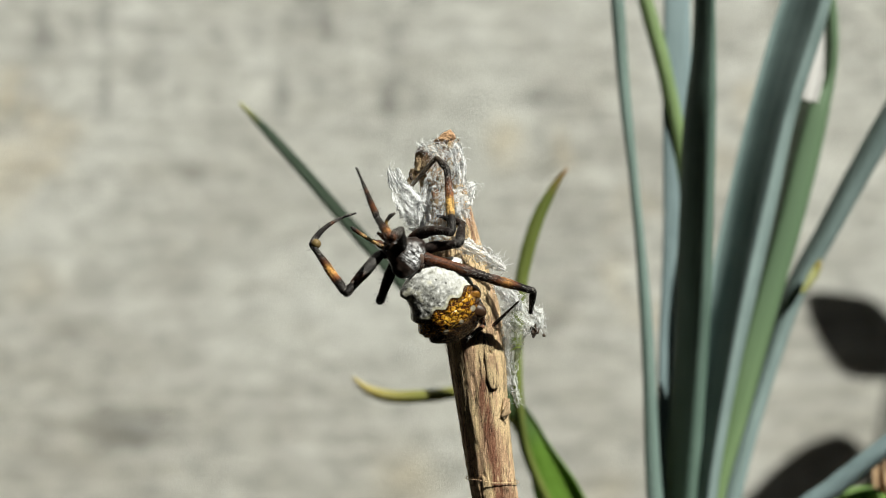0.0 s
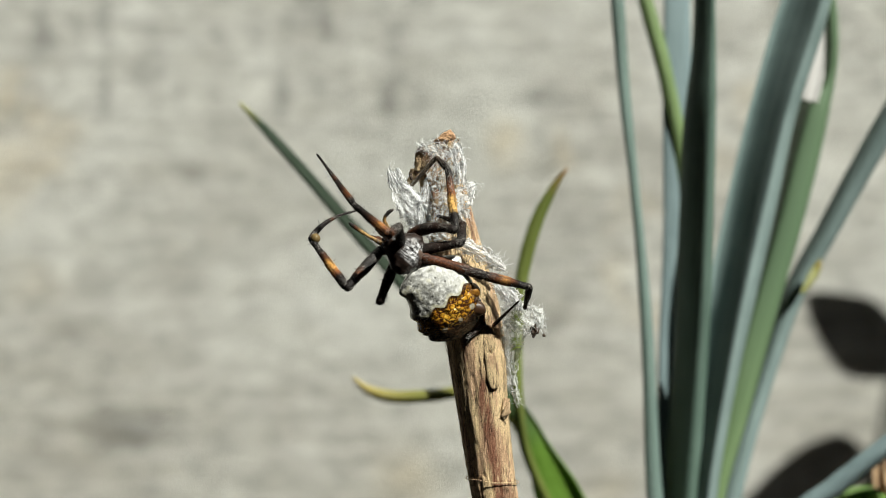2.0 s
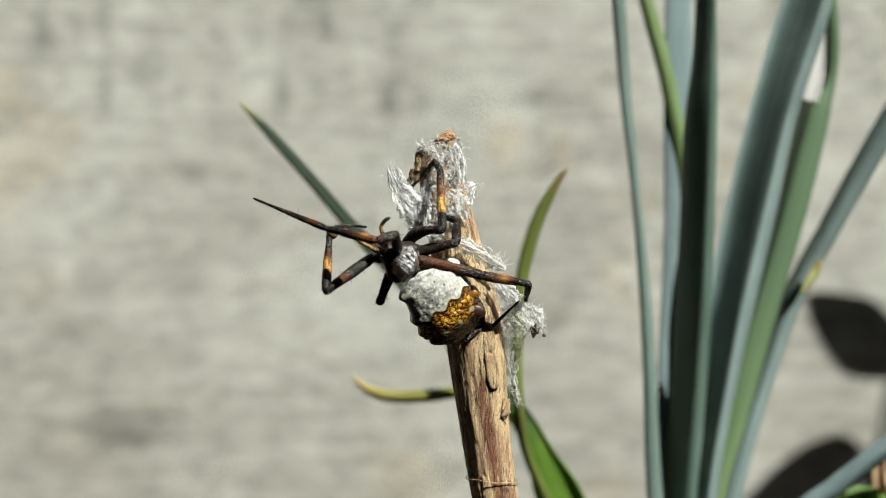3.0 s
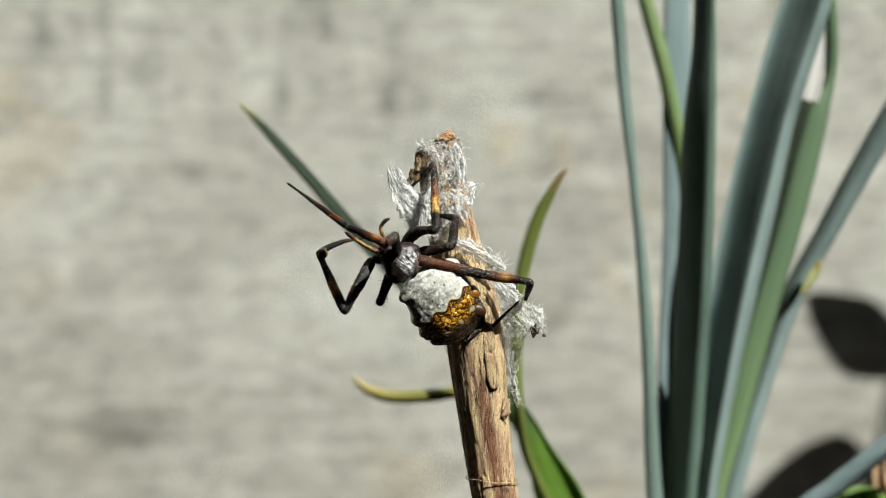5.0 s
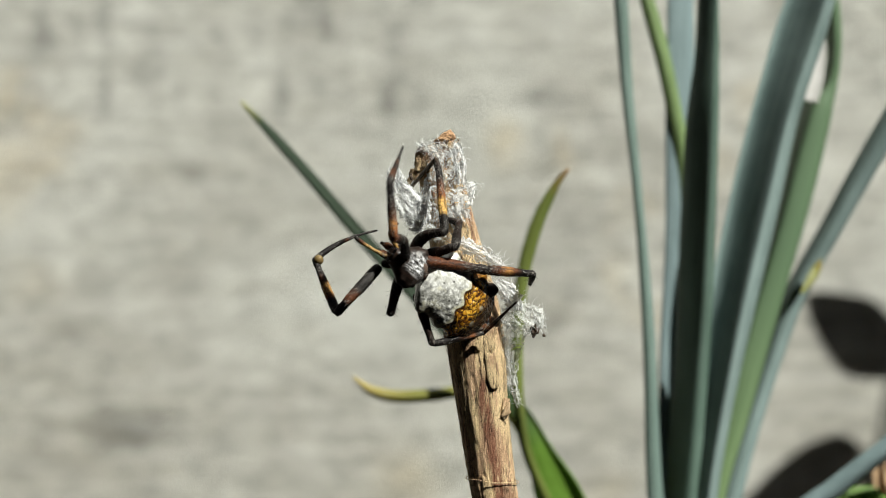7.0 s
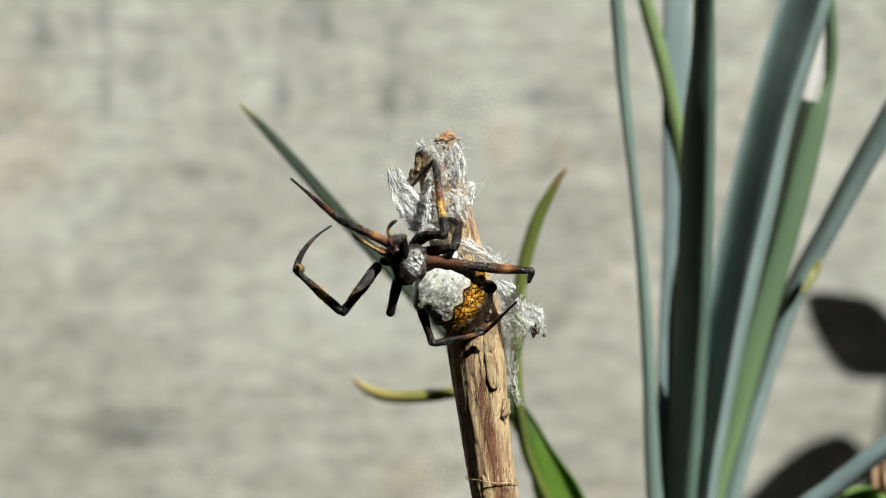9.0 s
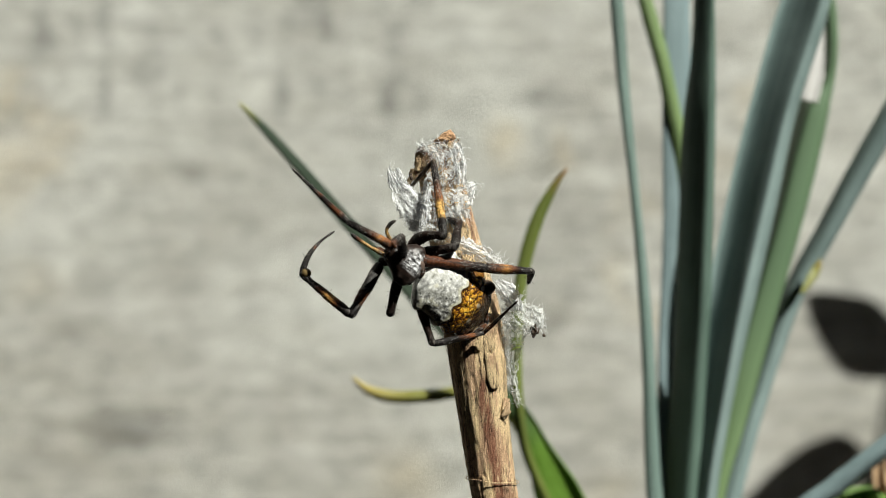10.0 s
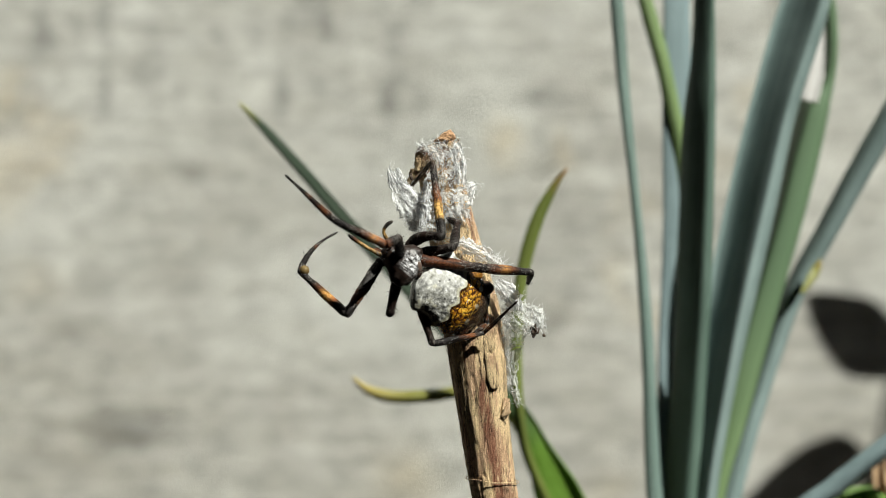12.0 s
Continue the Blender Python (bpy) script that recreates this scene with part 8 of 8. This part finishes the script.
    step("right_fourth", 0.1, (-1.11, 157.27, 146.16), (4.18, 157.9, 143.87), (4.75, 158.84, 141.12), (2.73, 157.28, 139.59))
    step("right_fourth", 0.2, (-1.11, 157.27, 146.15), (4.18, 157.9, 143.87), (4.75, 158.84, 141.12), (2.73, 157.28, 139.59))
    step("right_fourth", 0.3, (-1.11, 157.27, 146.15), (4.18, 157.9, 143.87), (4.75, 158.84, 141.12), (2.73, 157.28, 139.59))
    step("right_fourth", 0.4, (-1.12, 157.27, 146.15), (4.18, 157.9, 143.87), (4.75, 158.84, 141.12), (2.73, 157.28, 139.59))
    step("right_fourth", 0.6, (-1.12, 157.27, 146.14), (4.18, 157.9, 143.87), (4.75, 158.84, 141.12), (2.73, 157.28, 139.59))
    step("right_fourth", 1, (-1.12, 157.27, 146.13), (4.18, 157.9, 143.87), (4.75, 158.84, 141.12), (2.73, 157.28, 139.59))
    step("right_fourth", 1.6, (-1.13, 157.27, 146.12), (4.18, 157.9, 143.87), (4.75, 158.84, 141.12), (2.73, 157.28, 139.59))
    step("right_fourth", 2, (-1.13, 157.27, 146.11), (4.18, 157.9, 143.87), (4.75, 158.84, 141.12), (2.73, 157.28, 139.59))
    step("right_fourth", 2.2, (-1.14, 157.27, 146.1), (4.18, 157.9, 143.87), (4.75, 158.84, 141.12), (2.73, 157.28, 139.59))
    step("right_fourth", 2.3, (-1.14, 157.27, 146.1), (4.18, 157.9, 143.87), (4.75, 158.84, 141.12), (2.73, 157.28, 139.59))
    step("right_fourth", 2.4, (-1.14, 157.27, 146.1), (4.18, 157.9, 143.87), (4.75, 158.84, 141.12), (2.73, 157.28, 139.59))
    step("right_fourth", 2.5, (-1.14, 157.27, 146.09), (4.18, 157.9, 143.87), (4.75, 158.84, 141.12), (2.73, 157.28, 139.59))
    step("right_fourth", 2.6, (-1.14, 157.27, 146.09), (4.18, 157.9, 143.87), (4.75, 158.84, 141.12), (2.73, 157.28, 139.59))
    step("right_fourth", 2.7, (-1.14, 157.27, 146.09), (4.18, 157.9, 143.87), (4.75, 158.84, 141.12), (2.73, 157.28, 139.59))
    step("right_fourth", 2.8, (-1.14, 157.27, 146.09), (4.18, 157.9, 143.87), (4.75, 158.84, 141.12), (2.73, 157.28, 139.59))
    step("right_fourth", 2.9, (-1.14, 157.27, 146.08), (4.18, 157.9, 143.87), (4.75, 158.84, 141.12), (2.73, 157.28, 139.59))
    step("right_fourth", 3, (-1.14, 157.27, 146.08), (4.18, 157.9, 143.87), (4.75, 158.84, 141.12), (2.73, 157.28, 139.59))
    step("right_fourth", 3.2, (-1.15, 157.27, 146.08), (4.18, 157.9, 143.87), (4.75, 158.84, 141.12), (2.73, 157.28, 139.59))
    step("right_fourth", 4, (-1.15, 157.26, 146.05), (4.18, 157.9, 143.87), (4.75, 158.84, 141.12), (2.73, 157.28, 139.59))
    step("right_fourth", 4.8, (-1.16, 157.26, 146.03), (4.18, 157.9, 143.87), (4.75, 158.84, 141.12), (2.73, 157.28, 139.59))
    step("right_fourth", 5, (-1.16, 157.26, 146.03), (4.18, 157.9, 143.87), (4.75, 158.84, 141.12), (2.73, 157.28, 139.59))
    step("right_fourth", 5.2, (-1.17, 157.26, 146.02), (4.18, 157.9, 143.87), (4.75, 158.84, 141.12), (2.73, 157.28, 139.59))
    step("right_fourth", 5.4, (-1.17, 157.26, 146.02), (4.18, 157.9, 143.87), (4.75, 158.84, 141.12), (2.73, 157.28, 139.59))
    step("right_fourth", 5.6, (-1.17, 157.26, 146.01), (4.18, 157.9, 143.87), (4.75, 158.84, 141.12), (2.73, 157.28, 139.59))
    step("right_fourth", 5.8, (-1.17, 157.26, 146.01), (4.18, 157.9, 143.87), (4.75, 158.84, 141.12), (2.73, 157.28, 139.59))
    step("right_fourth", 6, (-1.18, 157.26, 146), (4.18, 157.9, 143.87), (4.75, 158.84, 141.12), (2.73, 157.28, 139.59))
    step("right_fourth", 6.1, (-1.18, 157.26, 146), (4.18, 157.9, 143.87), (4.75, 158.84, 141.12), (2.73, 157.28, 139.59))
    step("right_fourth", 6.2, (-1.18, 157.26, 146), (4.18, 157.9, 143.87), (4.75, 158.84, 141.12), (2.73, 157.28, 139.59))
    step("right_fourth", 6.3, (-1.12, 157.25, 145.95), (4.3, 157.9, 143.99), (4.87, 158.68, 141.19), (2.73, 157.37, 139.58))
    step("right_fourth", 6.4, (-1.06, 157.25, 145.89), (4.42, 157.9, 144.11), (4.98, 158.48, 141.26), (2.73, 157.5, 139.57))
    step("right_fourth", 6.5, (-0.99, 157.24, 145.83), (4.54, 157.9, 144.23), (5.09, 158.2, 141.33), (2.74, 157.84, 139.55))
    step("right_fourth", 6.6, (-0.99, 157.24, 145.83), (4.54, 157.9, 144.23), (5.09, 158.2, 141.33), (2.74, 157.84, 139.55))
    step("right_fourth", 6.7, (-0.99, 157.24, 145.83), (4.54, 157.9, 144.23), (5.09, 158.2, 141.33), (2.74, 157.84, 139.55))
    step("right_fourth", 6.8, (-0.99, 157.24, 145.83), (4.54, 157.9, 144.23), (5.09, 158.2, 141.33), (2.74, 157.84, 139.55))
    step("right_fourth", 6.85, (-0.99, 157.24, 145.83), (4.54, 157.9, 144.23), (5.09, 158.2, 141.33), (2.74, 157.84, 139.55))
    step("right_fourth", 6.9, (-0.99, 157.24, 145.83), (4.54, 157.9, 144.23), (5.09, 158.2, 141.33), (2.74, 157.84, 139.55))
    step("right_fourth", 7, (-0.99, 157.24, 145.83), (4.54, 157.9, 144.23), (5.09, 158.2, 141.33), (2.74, 157.84, 139.55))
    step("right_fourth", 7.1, (-0.99, 157.24, 145.83), (4.54, 157.9, 144.23), (5.09, 158.2, 141.33), (2.74, 157.84, 139.55))
    step("right_fourth", 7.2, (-0.99, 157.24, 145.83), (4.54, 157.9, 144.23), (5.09, 158.2, 141.33), (2.74, 157.84, 139.55))
    step("right_fourth", 8, (-0.99, 157.24, 145.83), (4.54, 157.9, 144.23), (5.09, 158.2, 141.33), (2.74, 157.84, 139.55))
    step("right_fourth", 8.8, (-0.99, 157.24, 145.83), (4.54, 157.9, 144.23), (5.09, 158.2, 141.33), (2.74, 157.84, 139.55))
    step("right_fourth", 9, (-0.99, 157.24, 145.83), (4.54, 157.9, 144.23), (5.09, 158.2, 141.33), (2.74, 157.84, 139.55))
    step("right_fourth", 9.4, (-0.99, 157.24, 145.83), (4.54, 157.9, 144.23), (5.09, 158.2, 141.33), (2.74, 157.84, 139.55))
    step("right_fourth", 10, (-0.99, 157.24, 145.83), (4.54, 157.9, 144.23), (5.09, 158.2, 141.33), (2.74, 157.84, 139.55))
    step("right_fourth", 10.6, (-0.99, 157.24, 145.83), (4.54, 157.9, 144.23), (5.09, 158.2, 141.33), (2.74, 157.84, 139.55))
    step("right_fourth", 11.2, (-0.99, 157.24, 145.83), (4.54, 157.9, 144.23), (5.09, 158.2, 141.33), (2.74, 157.84, 139.55))
    step("right_fourth", 11.6, (-0.99, 157.24, 145.83), (4.54, 157.9, 144.23), (5.09, 158.2, 141.33), (2.74, 157.84, 139.55))
    step("right_fourth", 12, (-0.99, 157.24, 145.83), (4.54, 157.9, 144.23), (5.09, 158.2, 141.33), (2.74, 157.84, 139.55))
    bodies = {t: Matrix.Translation(p) for t, p, _ in STEPS["body"]}
    walk(spider, [(t, bodies[t]) for t, _, _ in STEPS["body"]])
    swing = []
    for t, _, turn in STEPS["body"]:
        m = pose(0, 0, 0, 0, turn, 0) @ frame_from((0.46, 0.30 - turn * 0.009, -0.82), (0.1, -1, 0.15))
        drop = 0.5 * min(0.0, 0.14904 - bodies[t].translation.z)
        lag = 0.6 * max(0.0, -0.0045 - bodies[t].translation.x)
        swing.append((t, Matrix.Translation(mm((2.45, 1.3, -1.6)) + Vector((lag, 0, drop))) @ m @ Matrix.Translation(mm((0, 4.1, -0.2)))))
    walk(abdomen, swing)
    for key, pieces in LEGS.items():
        femur = [(t, bodies[t].inverted() @ m) for t, m in segment_poses(STEPS[key], 0)]
        walk(pieces[0], femur)
        for i, ob in enumerate(pieces[1:], 1):
            walk(ob, [(t, (bodies[t] @ f).inverted() @ m) for (t, f), (_, m) in zip(femur, segment_poses(STEPS[key], i))])
    tibia = segment_poses(STEPS["left_second"], 1)
    walk(droplet, [(t, (bodies[t] @ f).inverted() @ m @ Matrix.Translation(BEAD)) for (t, f), (_, m) in zip(femur_of("left_second", bodies), tibia)])
    sway(leek_leaves, young_leaves)


def femur_of(key, bodies):
    return [(t, bodies[t].inverted() @ m) for t, m in segment_poses(STEPS[key], 0)]


def sway(tall, small):
    """A light gust at about 2.5 s and again at 7 s."""
    for ob, share in [(o, 1.0) for o in tall.values()] + [(o, 0.5) for o in small]:
        rows = []
        for t, a in ((0, 0), (2.1, 0), (2.5, 0.33), (3.0, 0.12), (5, 0), (6.6, 0), (7.0, 0.33), (7.4, 0.1), (8.8, -0.05), (12, -0.05)):
            rows.append((t, Matrix.Translation(ob.location) @ pose(0, 0, 0, 0, a * share, 0)))
        walk(ob, rows)


BEAD = Vector((0.0004, -0.0001, 0.00740))
motions()
